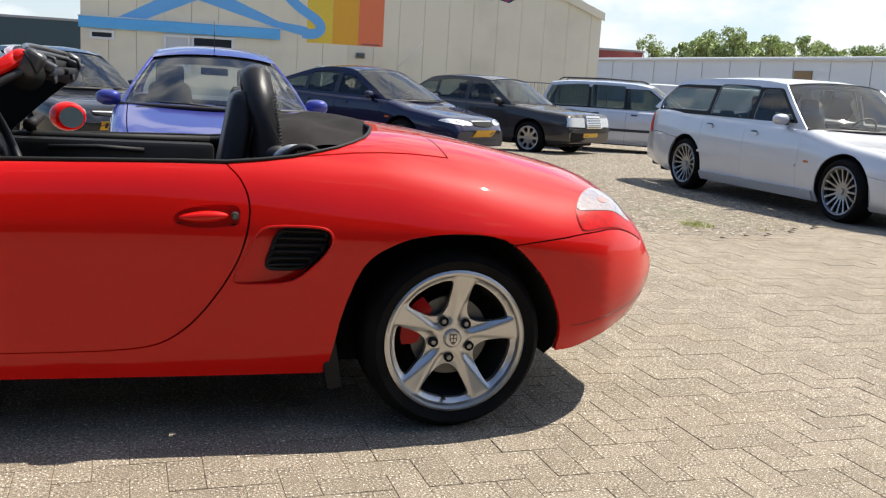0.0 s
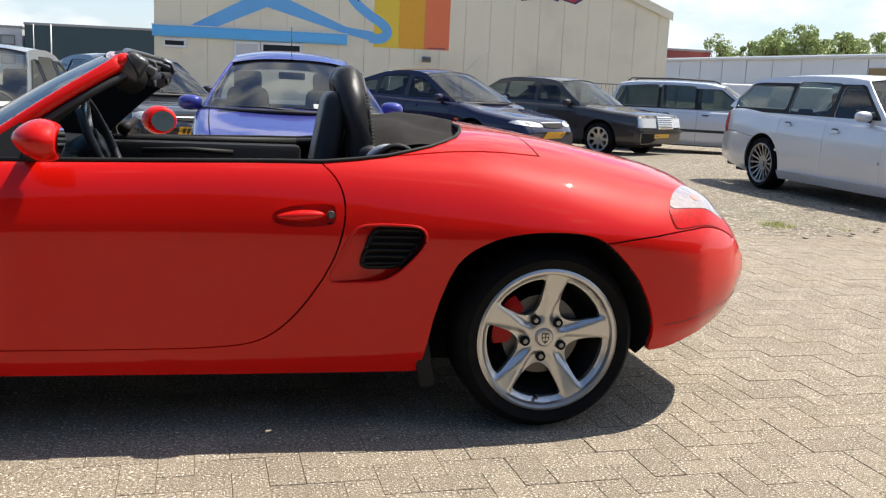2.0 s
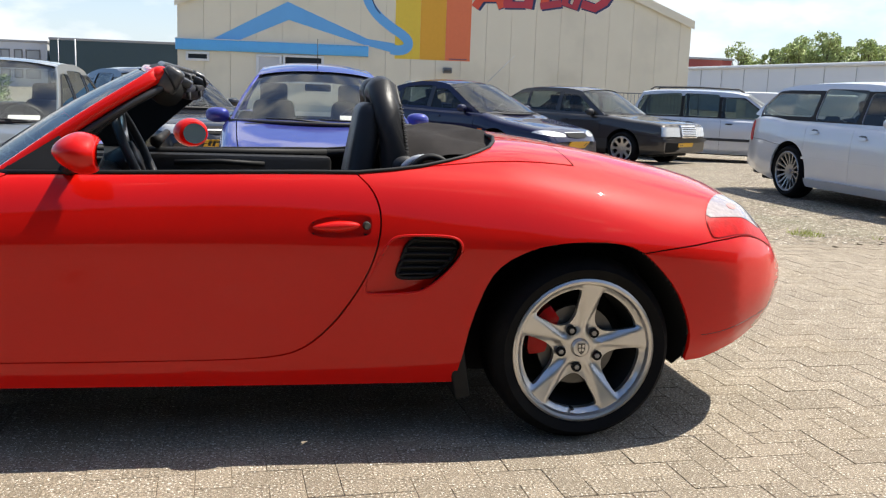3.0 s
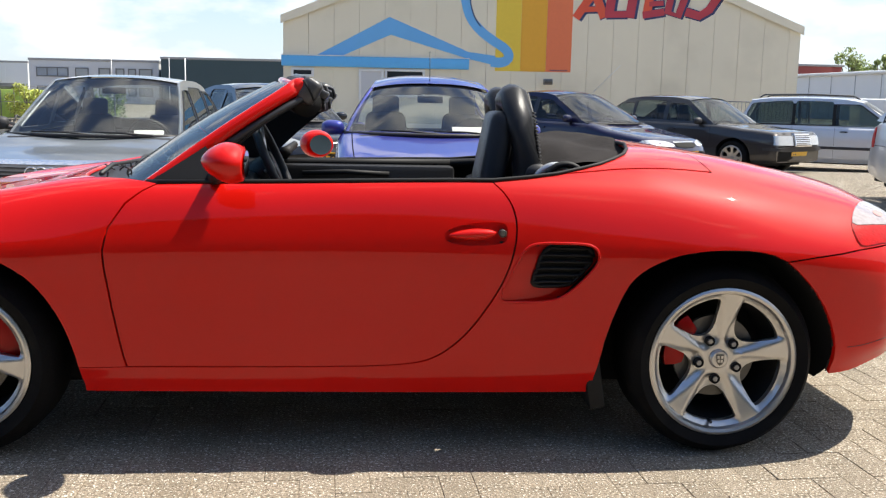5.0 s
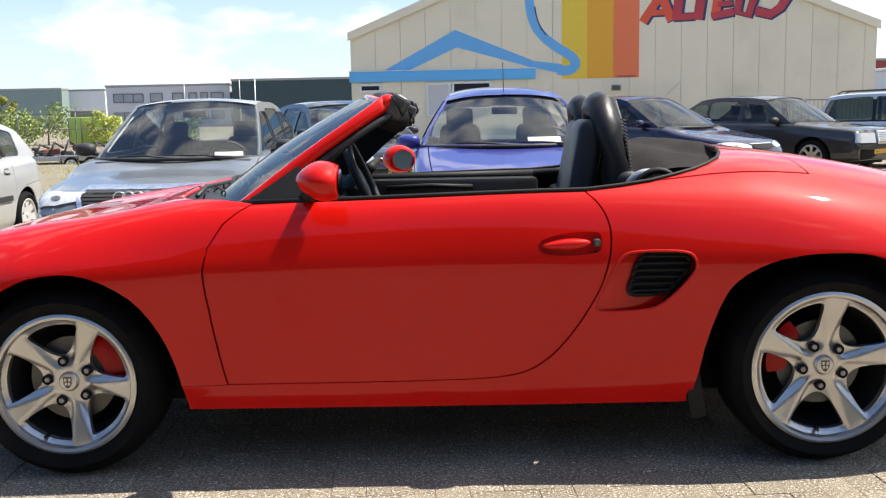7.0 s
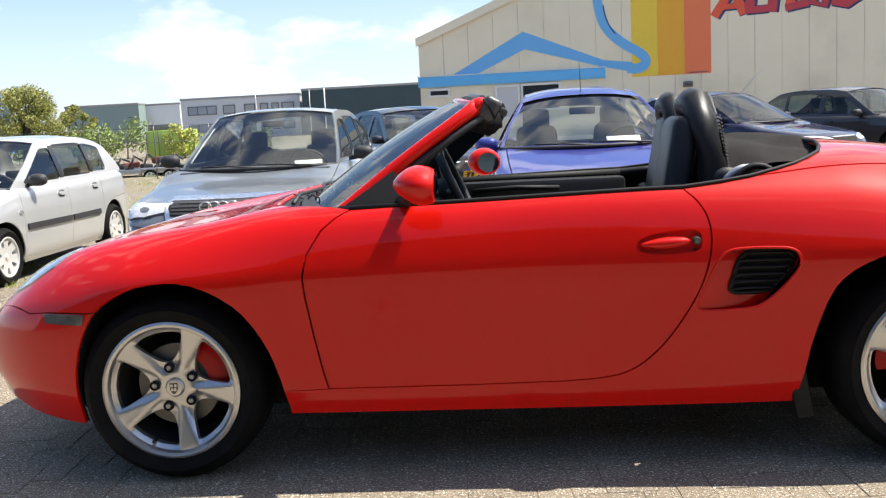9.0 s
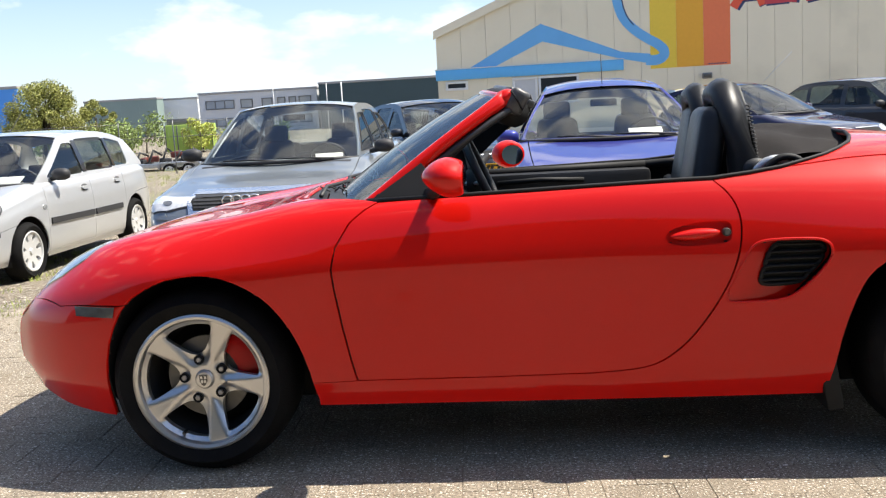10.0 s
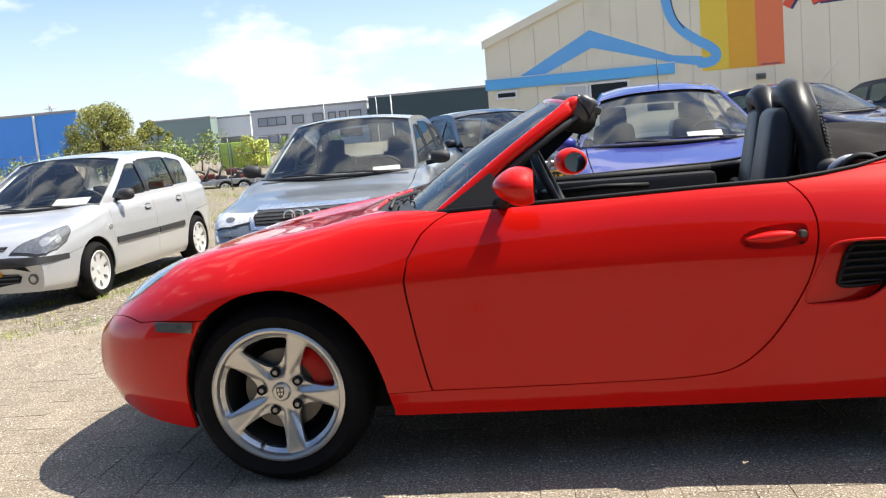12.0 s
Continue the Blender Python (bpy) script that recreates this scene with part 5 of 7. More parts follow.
            crown = .985 + .024 * math.sin(i / (n - 1) * 2.6) - .075 * abs(h) ** 3 + .022 * noise.noise(Vector((x * 7, y * 6, 0))) + .010 * math.sin(y * 9 + x * 16)
            V.append((x, y, crown))
    for i in range(n - 1):
        for j in range(n - 1):
            F.append((i * n + j, (i + 1) * n + j, (i + 1) * n + j + 1, i * n + j + 1))
    mesh_ob("folded_soft_top", V, F, CLOTH, car, "folded black cloth roof")
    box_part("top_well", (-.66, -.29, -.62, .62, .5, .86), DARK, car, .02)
    # windscreen: frame, glass, header
    def side_line(v):
        """From the cowl up the pillar to the header: x, half width, z."""
        x = -1.835 + .447 * v
        z = .858 + .318 * v + .016 * math.sin(math.pi * v) - .004 * v ** 8
        w = .735 - .125 * v - .03 * v ** 6
        return np.array([x, w, z])
    G = 22
    V, F = [], []
    for i in range(G):
        p = side_line(i / (G - 1))
        for j in range(G):
            h = -1 + 2 * j / (G - 1)
            bow = (.20 - .10 * i / (G - 1)) * (1 - h * h)
            V.append((p[0] - bow - .018, p[1] * h, p[2] + .024 * (1 - h * h) * (i / (G - 1))))
    for i in range(G - 1):
        for j in range(G - 1):
            F.append((i * G + j, (i + 1) * G + j, (i + 1) * G + j + 1, i * G + j + 1))
    ws = mesh_ob("windscreen", V, F, SCREEN, car, "raked bluish windscreen glass")
    ws.visible_shadow = False
    for sg in (-1, 1):
        V, F = [], []
        nn = 26
        for i in range(nn):
            v = i / (nn - 1)
            p = side_line(v)
            a = side_line(min(1, v + .02)) - side_line(max(0, v - .02))
            d = np.array([a[0], 0, a[2]]) / math.hypot(a[0], a[2])
            nrm = np.array([-d[2], 0, d[0]])
            p = p - nrm * (.009 - .009 * v ** 6)
            half = .021 + .009 * (1 - v) ** 3 + .005 * v ** 6
            for k in range(10):
                an = 2 * math.pi * k / 10
                c, s1 = math.cos(an), math.sin(an)
                o = nrm * half * math.copysign(abs(c) ** .7, c)
                V.append((p[0] + o[0], sg * (p[1] + .022 * math.copysign(abs(s1) ** .7, s1)), p[2] + o[2]))
        for i in range(nn - 1):
            for k in range(10):
                k2 = (k + 1) % 10
                F.append((i * 10 + k, i * 10 + k2, (i + 1) * 10 + k2, (i + 1) * 10 + k))
        F.append(tuple(range((nn - 1) * 10, nn * 10)))
        mesh_ob("windscreen_pillar", V, F, RED, car)
        pts = [side_line(v) for v in np.linspace(0.02, .98, 16)]
        tube("pillar_seal", [(p[0] + .036, sg * (p[1] - .004), p[2] - .028) for p in pts], .013, SEAL, car, sides=8)
        V, F = [], []
        for i, p in enumerate(pts):
            v = i / 15
            e = .015 if sg < 0 else -.014
            wide = (.030 if sg < 0 else .115 - .02 * v ** 4) + .07 * (1 - v) ** 1.5
            for yy in (.012, .045):
                V += [(p[0] + e, sg * (p[1] - yy), p[2] - e), (p[0] + .015 + wide * .62, sg * (p[1] - yy - .02), p[2] - .015 - wide * .55)]
            if i:
                b = 4 * i
                F += [(b - 4 + k, b - 4 + q, b + q, b + k) for k, q in ((0, 1), (1, 3), (3, 2), (2, 0))]
        F += [(0, 1, 3, 2), (60, 62, 63, 61)]
        mesh_ob("pillar_trim", V, F, TRIMBLACK, car, "", False)
    top = side_line(1.0)
    hv = np.linspace(-1, 1, 17)
    bar = [(top[0] - .085 * (1 - h * h) + .0, top[1] * h, top[2] + .026 * (1 - h * h)) for h in hv]
    for sg in (-1,):
        bm = bmesh.new()
        bmesh.ops.create_uvsphere(bm, u_segments=20, v_segments=12, radius=1)
        bmesh.ops.transform(bm, matrix=Matrix.Translation((top[0] - .008, sg * (top[1] - .004), top[2] - .004)) @ Matrix.Rotation(radians(-34), 4, "Y") @ Matrix.Diagonal((.044, .030, .027, 1)), verts=bm.verts)
        part("header_corner", bm, RED, car)
    tube("header_rail", [(x - .004, y, z - .004) for x, y, z in bar[:14]], .018, RED, car, sides=10)
    seal = tube("header_seal", [(x + .030, y, z - .010) for x, y, z in bar], .032, TRIMBLACK, car, "black header seal and latches", sides=12, flat=.9)
    tube("seal_lip", [(x + .046, y, z + .018) for x, y, z in bar[1:-1]], .010, SEALSHINE, seal, sides=8)
    tube("seal_lip", [(x + .064, y, z - .004) for x, y, z in bar[1:-1]], .009, SEALSHINE, seal, sides=8)
    tube("header_trim", [(x + .030, y * .98, z - .050) for x, y, z in bar], .050, TRIMBLACK, car, sides=12)
    for sg in (-1, 1):
        box_part("sun_visor", (top[0] - .10, top[0] + .085, min(sg * .08, sg * .50), max(sg * .08, sg * .50), top[2] - .055, top[2] - .030), TRIMBLACK, car, .01)
        e = (top[0] + .034, sg * (top[1] - .012), top[2] - .008)
        bm = bmesh.new()
        add_box(bm, -.026, .040, -.034, .034, -.046, .040, .018, pose(*e, 0, 30, 0), 3)
        part("seal_block", bm, SEALSHINE, seal, "worn grey-black rubber seal block")
        tube("seal_groove", [(e[0] - .014, e[1] + sg * .032, e[2] + .030), (e[0] + .006, e[1] + sg * .033, e[2]), (e[0] + .022, e[1] + sg * .032, e[2] - .036)], .004, DARK, seal, sides=6)
        m = pose(top[0] + .070, sg * .47, top[2] - .018, 0, 25, 0)
        box_part("header_latch", (-.030, .030, -.045, .045, -.014, .014), SEALSHINE, car, .008, "", m)
        tube("latch_hook", [(top[0] + .055, sg * .40, top[2] + .012), (top[0] + .085, sg * .40, top[2] + .004), (top[0] + .092, sg * .40, top[2] - .030)], .007, SEALSHINE, car, sides=8)
        oval = lathe("visor_plate", [(0, -.003), (.026, -.003), (.030, .001), (.030, .008)], BLACK, car, 24)
        oval.matrix_basis = pose(top[0] + .078, sg * .30, top[2] - .062, 0, 0, 90) @ Matrix.Diagonal((1.35, 1, .62, 1))
    box_part("rear_view_mirror", (-1.46, -1.435, -.10, .10, 1.10, 1.15), BLACK, car, .01)
    # scuttle with wipers
    V, F = [], []
    for i in range(9):
        for j in range(25):
            h = -1 + 2 * j / 24
            x0 = -2.10 - .05 * (1 - h * h) + .13 * h ** 4
            x1 = -1.93 - .14 * (1 - h * h)
            t = i / 8
            V.append((x0 + (x1 + .04 - x0) * t, .70 * h, .850 + .012 * (1 - h * h) + .012 * t))
    for i in range(8):
        for j in range(24):
            F.append((i * 25 + j, (i + 1) * 25 + j, (i + 1) * 25 + j + 1, i * 25 + j + 1))
    mesh_ob("scuttle", V, F, BLACK, car, "black plastic scuttle with old leaves")
    for y0, y1 in ((-.55, .05), (-.02, .55)):
        tube("wiper", [(-2.03, y0, .876), (-2.07, (y0 + y1) / 2, .884), (-2.02, y1, .886)], .008, BLACK, car, sides=6)
    for k in range(18):
        a = random.uniform(0, 6.28)
        x, y = random.uniform(-2.05, -1.95), random.uniform(-.62, .3)
        tube("twig", [(x, y, .872), (x + .04 * math.cos(a), y + .04 * math.sin(a), .890)], .003, BLACK, car, sides=5)
    # mirrors
    for sg in (-1, 1):
        mx = -1.565 if sg < 0 else -1.398
        face = pose(mx, sg * (.918 if sg < 0 else .955), .944 if sg < 0 else .914, 0, 0, 0 if sg < 0 else -66)
        bm = bmesh.new()
        bmesh.ops.create_uvsphere(bm, u_segments=32, v_segments=20, radius=1)
        for v in bm.verts:
            x, y, z = v.co
            if x > .55:
                x = .55 + (x - .55) * .12
            taper = 1.0 - .30 * max(0.0, -x) ** 1.5
            v.co = face @ Vector((.080 * x, (.098 if sg < 0 else .082) * y, ((.060 if sg < 0 else .068) * z - .006 * x) * taper))
        mirror = part("door_mirror", bm, RED, car, "rounded red door mirror")
        bm = bmesh.new()
        bmesh.ops.create_circle(bm, cap_ends=True, segments=32, radius=1)
        bmesh.ops.transform(bm, matrix=face @ Matrix.Translation((.0515 if sg < 0 else .054, 0, -.003)) @ Matrix.Rotation(radians(90 if sg < 0 else 81), 4, "Y") @ Matrix.Diagonal((.039 if sg < 0 else .048, .064 if sg < 0 else .056, 1, 1)), verts=bm.verts)
        part("mirror_pane", bm, MIRRORGLASS, mirror)
        fx = mx if sg < 0 else mx - .07
        tube("mirror_foot", [(fx - .07, sg * .74, .878), (fx - .055, sg * .80, .892), (fx - .03, sg * .87, .915)], [.028, .022, .016], TRIMBLACK, mirror, sides=10)
        mesh_ob("quarter_pane", [(-1.83, sg * .755, .868), (-1.58, sg * .77, .868), (-1.68, sg * .70, 1.0)], [(0, 1, 2)], TRIMBLACK, car)
    # inside
    box_part("floor_tub", (-2.0, -.62, -.70, .70, .20, .28), BLACK, car, .02)
    for sg in (-1, 1):
        y0, y1 = sorted((sg * .70, sg * .775))
        d = box_part("door_card", (-1.86, -.74, y0, y1, .30, .862 if sg < 0 else .832), LEATHER, car, .025)
        y0, y1 = sorted((sg * .62, sg * .72))
        box_part("arm_rest", (-1.55, -.85, y0, y1, .60, .70), LEATHER, d, .03)
        tube("pull_strap", [(-1.45, sg * .69, .79), (-1.25, sg * .675, .80), (-1.05, sg * .69, .79)], .012, TRIMBLACK, d, sides=8)
        dz = 0 if sg < 0 else .030
        tube("door_top_roll", [(-1.84, sg * .752, .858 - dz), (-1.3, sg * .765, .866 - dz), (-.76, sg * .765, .872 - dz)], .020, TRIMBLACK, d, sides=10)
        bm = bmesh.new()
        c = sg * .38
        sx = .05 if sg < 0 else .15
        add_box(bm, -1.35 + sx, -.85 + sx, c - .24, c + .24, .30, .46, .06, None, 3)
        tilt = Matrix.Translation((-.855 + sx, c, .42)) @ Matrix.Rotation(radians(10), 4, "Y")
        vs = add_box(bm, -.045, .045, -.185, .185, 0, .695, .04, tilt, 3)
        for v in vs:
            k = max(0.0, (v.co.z - .85) / .27)
            v.co.y = c + (v.co.y - c) * (1 - .42 * k)
        part("seat", bm, LEATHER, car, "black leather bucket seat", sharp=60)
        arch = [(-.575, c + .165 * h, .62 + .50 * (1 - abs(h) ** 5) + .03) for h in (-1, -.99, -.97, -.93, -.85, -.7, -.4, 0, .4, .7, .85, .93, .97, .99, 1)]
        arch = [(x - .055 * ((z - .62) / .53) ** 2 + (-.02 if sg < 0 else .035), y, z) for x, y, z in arch]
        hoop = tube("roll_hoop", arch, [.05] * 15, LEATHER, car, "padded black roll hoop", sides=14)
        tube("hoop_piping", [(x + .045, y, z + .02) for x, y, z in arch[2:-2]], .006, BLACK, hoop, sides=6)
        side_y = c - .165 - .012
        for k in range(26):
            zz = .80 + .30 * k / 25
            xx = -.575 - .055 * ((zz - .62) / .53) ** 2 + (-.02 if sg < 0 else .035)
            tube("net_rib", [(xx + .034, side_y - .034, zz), (xx + .047, side_y, zz + .002), (xx + .044, side_y + .05, zz + .003)], .0024, TRIMBLACK, hoop, sides=5)
        bm = bmesh.new()
        bmesh.ops.create_uvsphere(bm, u_segments=20, v_segments=12, radius=.036)
        bmesh.ops.transform(bm, matrix=Matrix.Translation((-.585, sg * .60, .90)) @ Matrix.Diagonal((1.2, .6, .95, 1)), verts=bm.verts)
        part("belt_guide", bm, BLACK, car)
        arc = [(-.535 - .075 * math.cos(a), sg * .645, .845 + .085 * math.sin(a)) for a in np.linspace(.5, 3.0, 12)]
        tube("top_hinge", arc, .009, GALV, car, sides=8, flat=1.6)
        tube("top_bow", [(x + .030, y + sg * .012, z + .008) for x, y, z in arc], .011, TRIMBLACK, car, sides=8)
    tube("far_lock_cover", [(-.84, .765, .838), (-.76, .768, .842), (-.66, .750, .848), (-.58, .72, .852)], .020, TRIMBLACK, car, sides=10)
    box_part("rear_bulkhead", (-.70, -.64, -.68, .68, .28, .80), LEATHER, car, .03)
    box_part("centre_console", (-1.8, -.75, -.11, .11, .28, .50), LEATHER, car, .04)
    bm = bmesh.new()
    add_box(bm, -1.93, -1.58, -.70, .70, .56, .862, .06, None, 3)
    add_box(bm, -1.70, -1.52, -.60, -.16, .68, .885, .05, None, 3)
    part("dashboard", bm, LEATHER, car, "black leather dashboard")
    sw = pose(-1.475, -.385, .895, 0, 66, 0)
    ring = [sw @ Vector((.182 * math.cos(a), .182 * math.sin(a), 0)) for a in np.linspace(0, 2 * math.pi, 41)[:-1]]
    wheel_ = tube("steering_wheel", ring, .0155, LEATHER, car, "black leather steering wheel", True, 10)
    for a in (20, 160, 270):
        tube("spoke", [sw @ Vector((.03 * math.cos(radians(a)), .03 * math.sin(radians(a)), -.03)), sw @ Vector((.175 * math.cos(radians(a)), .175 * math.sin(radians(a)), 0))], .016, ALLOY, wheel_, sides=8, flat=.5)
    tube("boss", [sw @ Vector((0, 0, -.10)), sw @ Vector((0, 0, 0))], [.05, .06], LEATHER, wheel_, sides=16)
    # wheels, wells and floor
    five = [(.2005, -14), (.201, 0), (.2005, 14), (.1995, 22), (.196, 25), (.190, 25.6), (.17, 25), (.14, 23), (.115, 20), (.095, 12), (.087, 0), (.095, -12), (.115, -20), (.14, -23), (.17, -25), (.190, -25.6), (.196, -25), (.1995, -22)]
    for x, yy, wd, cal in ((0.0, -.035, .22, 158), (-2.415, -.008, .19, 27)):
        k = 1.0 if x == 0 else .925
        op = [(r * k * 1.035, a) for r, a in five]
        for sg in (-1, 1):
            if sg < 0:
                wheel("wheel", x, -.81 + yy + .0, .316 if x == 0 else .309, .2415 * k, wd, car, -1, op, 83 if x == 0 else 66, 5, .034, bolts=5, caliper=cal, capr=.032, twist=.013, disc=.138)
            else:
                wheel("wheel", x, .81 - yy, .316, .232, wd, car, 1, five, 93, 5, .042, bolts=0)
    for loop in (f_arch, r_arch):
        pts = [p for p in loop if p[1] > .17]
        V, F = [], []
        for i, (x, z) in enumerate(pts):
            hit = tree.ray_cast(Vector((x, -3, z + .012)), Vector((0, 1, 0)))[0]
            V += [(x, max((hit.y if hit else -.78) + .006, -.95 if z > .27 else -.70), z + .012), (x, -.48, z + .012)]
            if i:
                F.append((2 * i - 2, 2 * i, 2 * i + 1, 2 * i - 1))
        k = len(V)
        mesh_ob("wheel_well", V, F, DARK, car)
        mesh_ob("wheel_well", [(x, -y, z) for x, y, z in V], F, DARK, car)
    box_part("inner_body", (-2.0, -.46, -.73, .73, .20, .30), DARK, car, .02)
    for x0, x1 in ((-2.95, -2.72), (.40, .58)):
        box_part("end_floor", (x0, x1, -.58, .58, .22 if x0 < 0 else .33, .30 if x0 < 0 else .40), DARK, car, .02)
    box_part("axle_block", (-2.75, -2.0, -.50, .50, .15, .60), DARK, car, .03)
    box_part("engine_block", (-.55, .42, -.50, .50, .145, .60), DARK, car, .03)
    bm = bmesh.new()
    add_box(bm, -.455, -.40, -.83, -.45, .150, .46, .012, Matrix.Translation((-.43, 0, .3)) @ Matrix.Rotation(radians(-10), 4, "Y") @ Matrix.Translation((.43, 0, -.3)))
    part("mud_flap", bm, TRIMBLACK, car)
    return car


build_roadster()


# ---- parked cars ----
def clip_poly(poly, p, d):
    """The part of a polygon on the side of the line through p to which d points."""
    out = []
    k = [(q[0] - p[0]) * d[0] + (q[1] - p[1]) * d[1] for q in poly]
    for i in range(len(poly)):
        j = (i + 1) % len(poly)
        if k[i] >= 0:
            out.append(poly[i])
        if k[i] * k[j] < 0:
            t = k[i] / (k[i] - k[j])
            out.append((poly[i][0] + t * (poly[j][0] - poly[i][0]), poly[i][1] + t * (poly[j][1] - poly[i][1])))
    return out


class Parked:
    """A closed car that looks to -x from the origin at its front. shoulder: height of the wing and waist line along the car; plan: width along it."""

    def __init__(self, name, m, label, category, body, W, shoulder, plan, bottom, wheels, R, doors, cowl, screen, roof, tail, windows, zr, tumble=0.16, crown=0.025, bow=(0.16, 0.12), glass=None, sill=0.55, boot=None, roofmat=None, group="parked cars", bump_s=2.3, arch=0.05, surround=None, inset=0.0):
        self.c = thing(name, m, label, category, group)
        self.W = W
        zs, pl, zb = Line(*shoulder), Line(*plan), Line(*bottom)
        self.zs, self.L = zs, shoulder[-1][0]
        L = self.L
        xs = sorted({p[0] for p in shoulder} | {p[0] for p in plan} | {p[0] for p in bottom})

        def line(fn):
            return Line(*[(x, float(fn(x))) for x in xs])

        def z_at(x, k):
            return zb(x) + (zs(x) - zb(x)) * k
        K = [(line(lambda x: W * pl(x) * .93), line(lambda x: z_at(x, 0))), (line(lambda x: W * pl(x) * .985), line(lambda x: z_at(x, .16))), (line(lambda x: W * pl(x)), line(lambda x: z_at(x, .5))),
             (line(lambda x: W * pl(x) * .985), line(lambda x: z_at(x, .80))), (line(lambda x: W * pl(x) * .90), line(lambda x: zs(x))), (line(lambda x: W * pl(x) * .5), line(lambda x: zs(x) + crown * .8)), (line(lambda x: 0 * x), line(lambda x: zs(x) + crown))]
        S = self.S = Shell(K, Line((0, -bow[0]), (.25, -bow[0] * .6), (.8, 0), (L - .7, 0), (L - .2, bow[1] * .6), (L, bow[1])), W)
        c = self.c
        rr = R + arch
        self.archs = []
        for xw in wheels:
            loop = [(xw + rr * math.cos(a), R + rr * math.sin(a)) for a in np.linspace(-.35, math.pi + .35, 26)]
            uv = S.find([p for p in loop if p[1] > float(zb(p[0])) + .005])
            self.archs.append([(uv[0][0], -.8)] + uv + [(uv[-1][0], -.8)])
        fx, rx = wheels

        def gap(cc, u, s):
            return s < 3.5 and any((cc[0] - xw) ** 2 + (cc[2] - R) ** 2 < (rr + .02) ** 2 for xw in wheels)

        def cab(cc, u, s):
            return s > 4.3 and screen[0][0] < u < tail[0][0]
        self.tree = shell_tree(S, 0, L, 130, 84, c, DARK, .012, "inner_shell", (gap, cab))
        A = self.archs
        d0, d1, d2 = doors
        g = dict(step=.07, lip=.015, gap=.003)
        top = 4.25
        skin("front_bumper", S, [(0, 0), (fx, 0), (fx, bump_s), (.02, bump_s), (0, bump_s)], body, c, minus=A, mirror=True, **g)
        skin("front_wing", S, [(0, bump_s), (fx, bump_s), (fx, 0), (d0, 0), (d0, top), (0, top)], body, c, minus=A, mirror=True, **g)
        skin("bonnet", S, [(0, top), (cowl, top), (cowl, 12 - top), (0, 12 - top)], body, c, **g)
        skin("sill", S, [(d0, 0), (d2, 0), (d2, sill), (d0, sill)], body, c, minus=A, mirror=True, **g)
        if d1:
            self.doors = skin("front_door", S, [(d0, sill), (d1, sill), (d1, top), (d0, top)], body, c, minus=A, mirror=True, **g)
            self.doors += skin("rear_door", S, [(d1, sill), (d2, sill), (d2, top), (d1, top)], body, c, minus=A, mirror=True, **g)
        else:
            self.doors = skin("door", S, [(d0, sill), (d2, sill), (d2, top), (d0, top)], body, c, minus=A, mirror=True, **g)
        skin("rear_quarter_panel", S, [(d2, 0), (rx, 0), (rx, bump_s), (L, bump_s), (L, top), (d2, top)], body, c, minus=A, mirror=True, **g)
        skin("rear_bumper", S, [(rx, 0), (L, 0), (L, bump_s), (rx, bump_s)], body, c, minus=A, mirror=True, **g)
        if boot and boot < L - .1:
            skin("boot_lid", S, [(boot, top), (L, top), (L, 12 - top), (boot, 12 - top)], body, c, **g)
        for u0 in (0, L):
            e = S(np.full(50, u0), np.linspace(0, 12, 50))
            mesh_ob("end_panel", e, [tuple(range(50))], body, c)
        # upper body
        wb = W * .905 - inset

        def side(x, z):
            f = np.clip((z - zs(x)) / (zr - zs(x) + 1e-6), -.2, 1.1)
            pinch = np.clip((x - L + 1.0) / 1.0, 0, 1) * .06 + np.clip((1.4 - x) / 1.4, 0, 1) * .05
            return np.stack([x, -(wb - tumble * (.75 * f + .25 * f * f) - pinch), z], 1)
        self.side = side
        (ax0, az0), (ax1, az1) = screen
        (cx0, cz0), (cx1, cz1) = tail
        rl = Line(*roof)
        rpts = [(x, float(rl(x)) - .02) for x in np.linspace(ax1, cx1, 14)]
        outline = [(ax0, az0)] + rpts + [(cx0, cz0)] + [(x, float(zs(x)) - .012) for x in np.linspace(cx0, ax0, 16)[1:-1]]

        def glass_loop(x0, x1, e):
            """The window opening between x0 and x1, grown by e."""
            lo = float(zs((x0 + x1) / 2)) + .035 - e
            p = [(x0 - e, lo), (x1 + e, lo), (x1 + e, zr + .3), (x0 - e, zr + .3)]
            da = (ax1 - ax0, az1 - az0)
            n = math.hypot(*da)
            k = .075 - e
            p = clip_poly(p, (ax0 + k * da[1] / n + .02 - e, az0 - k * da[0] / n), (da[1], -da[0]))
            dc = (cx1 - cx0, cz1 - cz0)
            n = math.hypot(*dc)
            k = .10 - e
            p = clip_poly(p, (cx0 + k * dc[1] / n * (1 if dc[1] < 0 else -1), cz0), (-dc[1], dc[0]) if dc[1] > 0 else (dc[1], -dc[0]))
            xs2 = [q[0] for q in p]
            hi = [(x, float(rl(min(max(x, ax1), cx1))) - .085 + e) for x in np.linspace(max(xs2), min(xs2), 8)]
            for m in range(7):
                a, b = hi[m], hi[m + 1]
                p = clip_poly(p, a, ((b[1] - a[1]) * -1, (b[0] - a[0])) if (b[0] - a[0]) < 0 else ((b[1] - a[1]), -(b[0] - a[0])))
            return soft(p, .028) if len(p) > 2 else None
        wins = [w for w in (glass_loop(x0, x1, 0.0) for x0, x1 in windows) if w is not None]
        if surround:
            skin("window_surround", side, glass_loop(windows[0][0], windows[-1][1], .02), surround, c, holes=wins, step=.09, ks=1, lip=.006, gap=0, out=.004, mirror=True)
        gm = glass or PANE
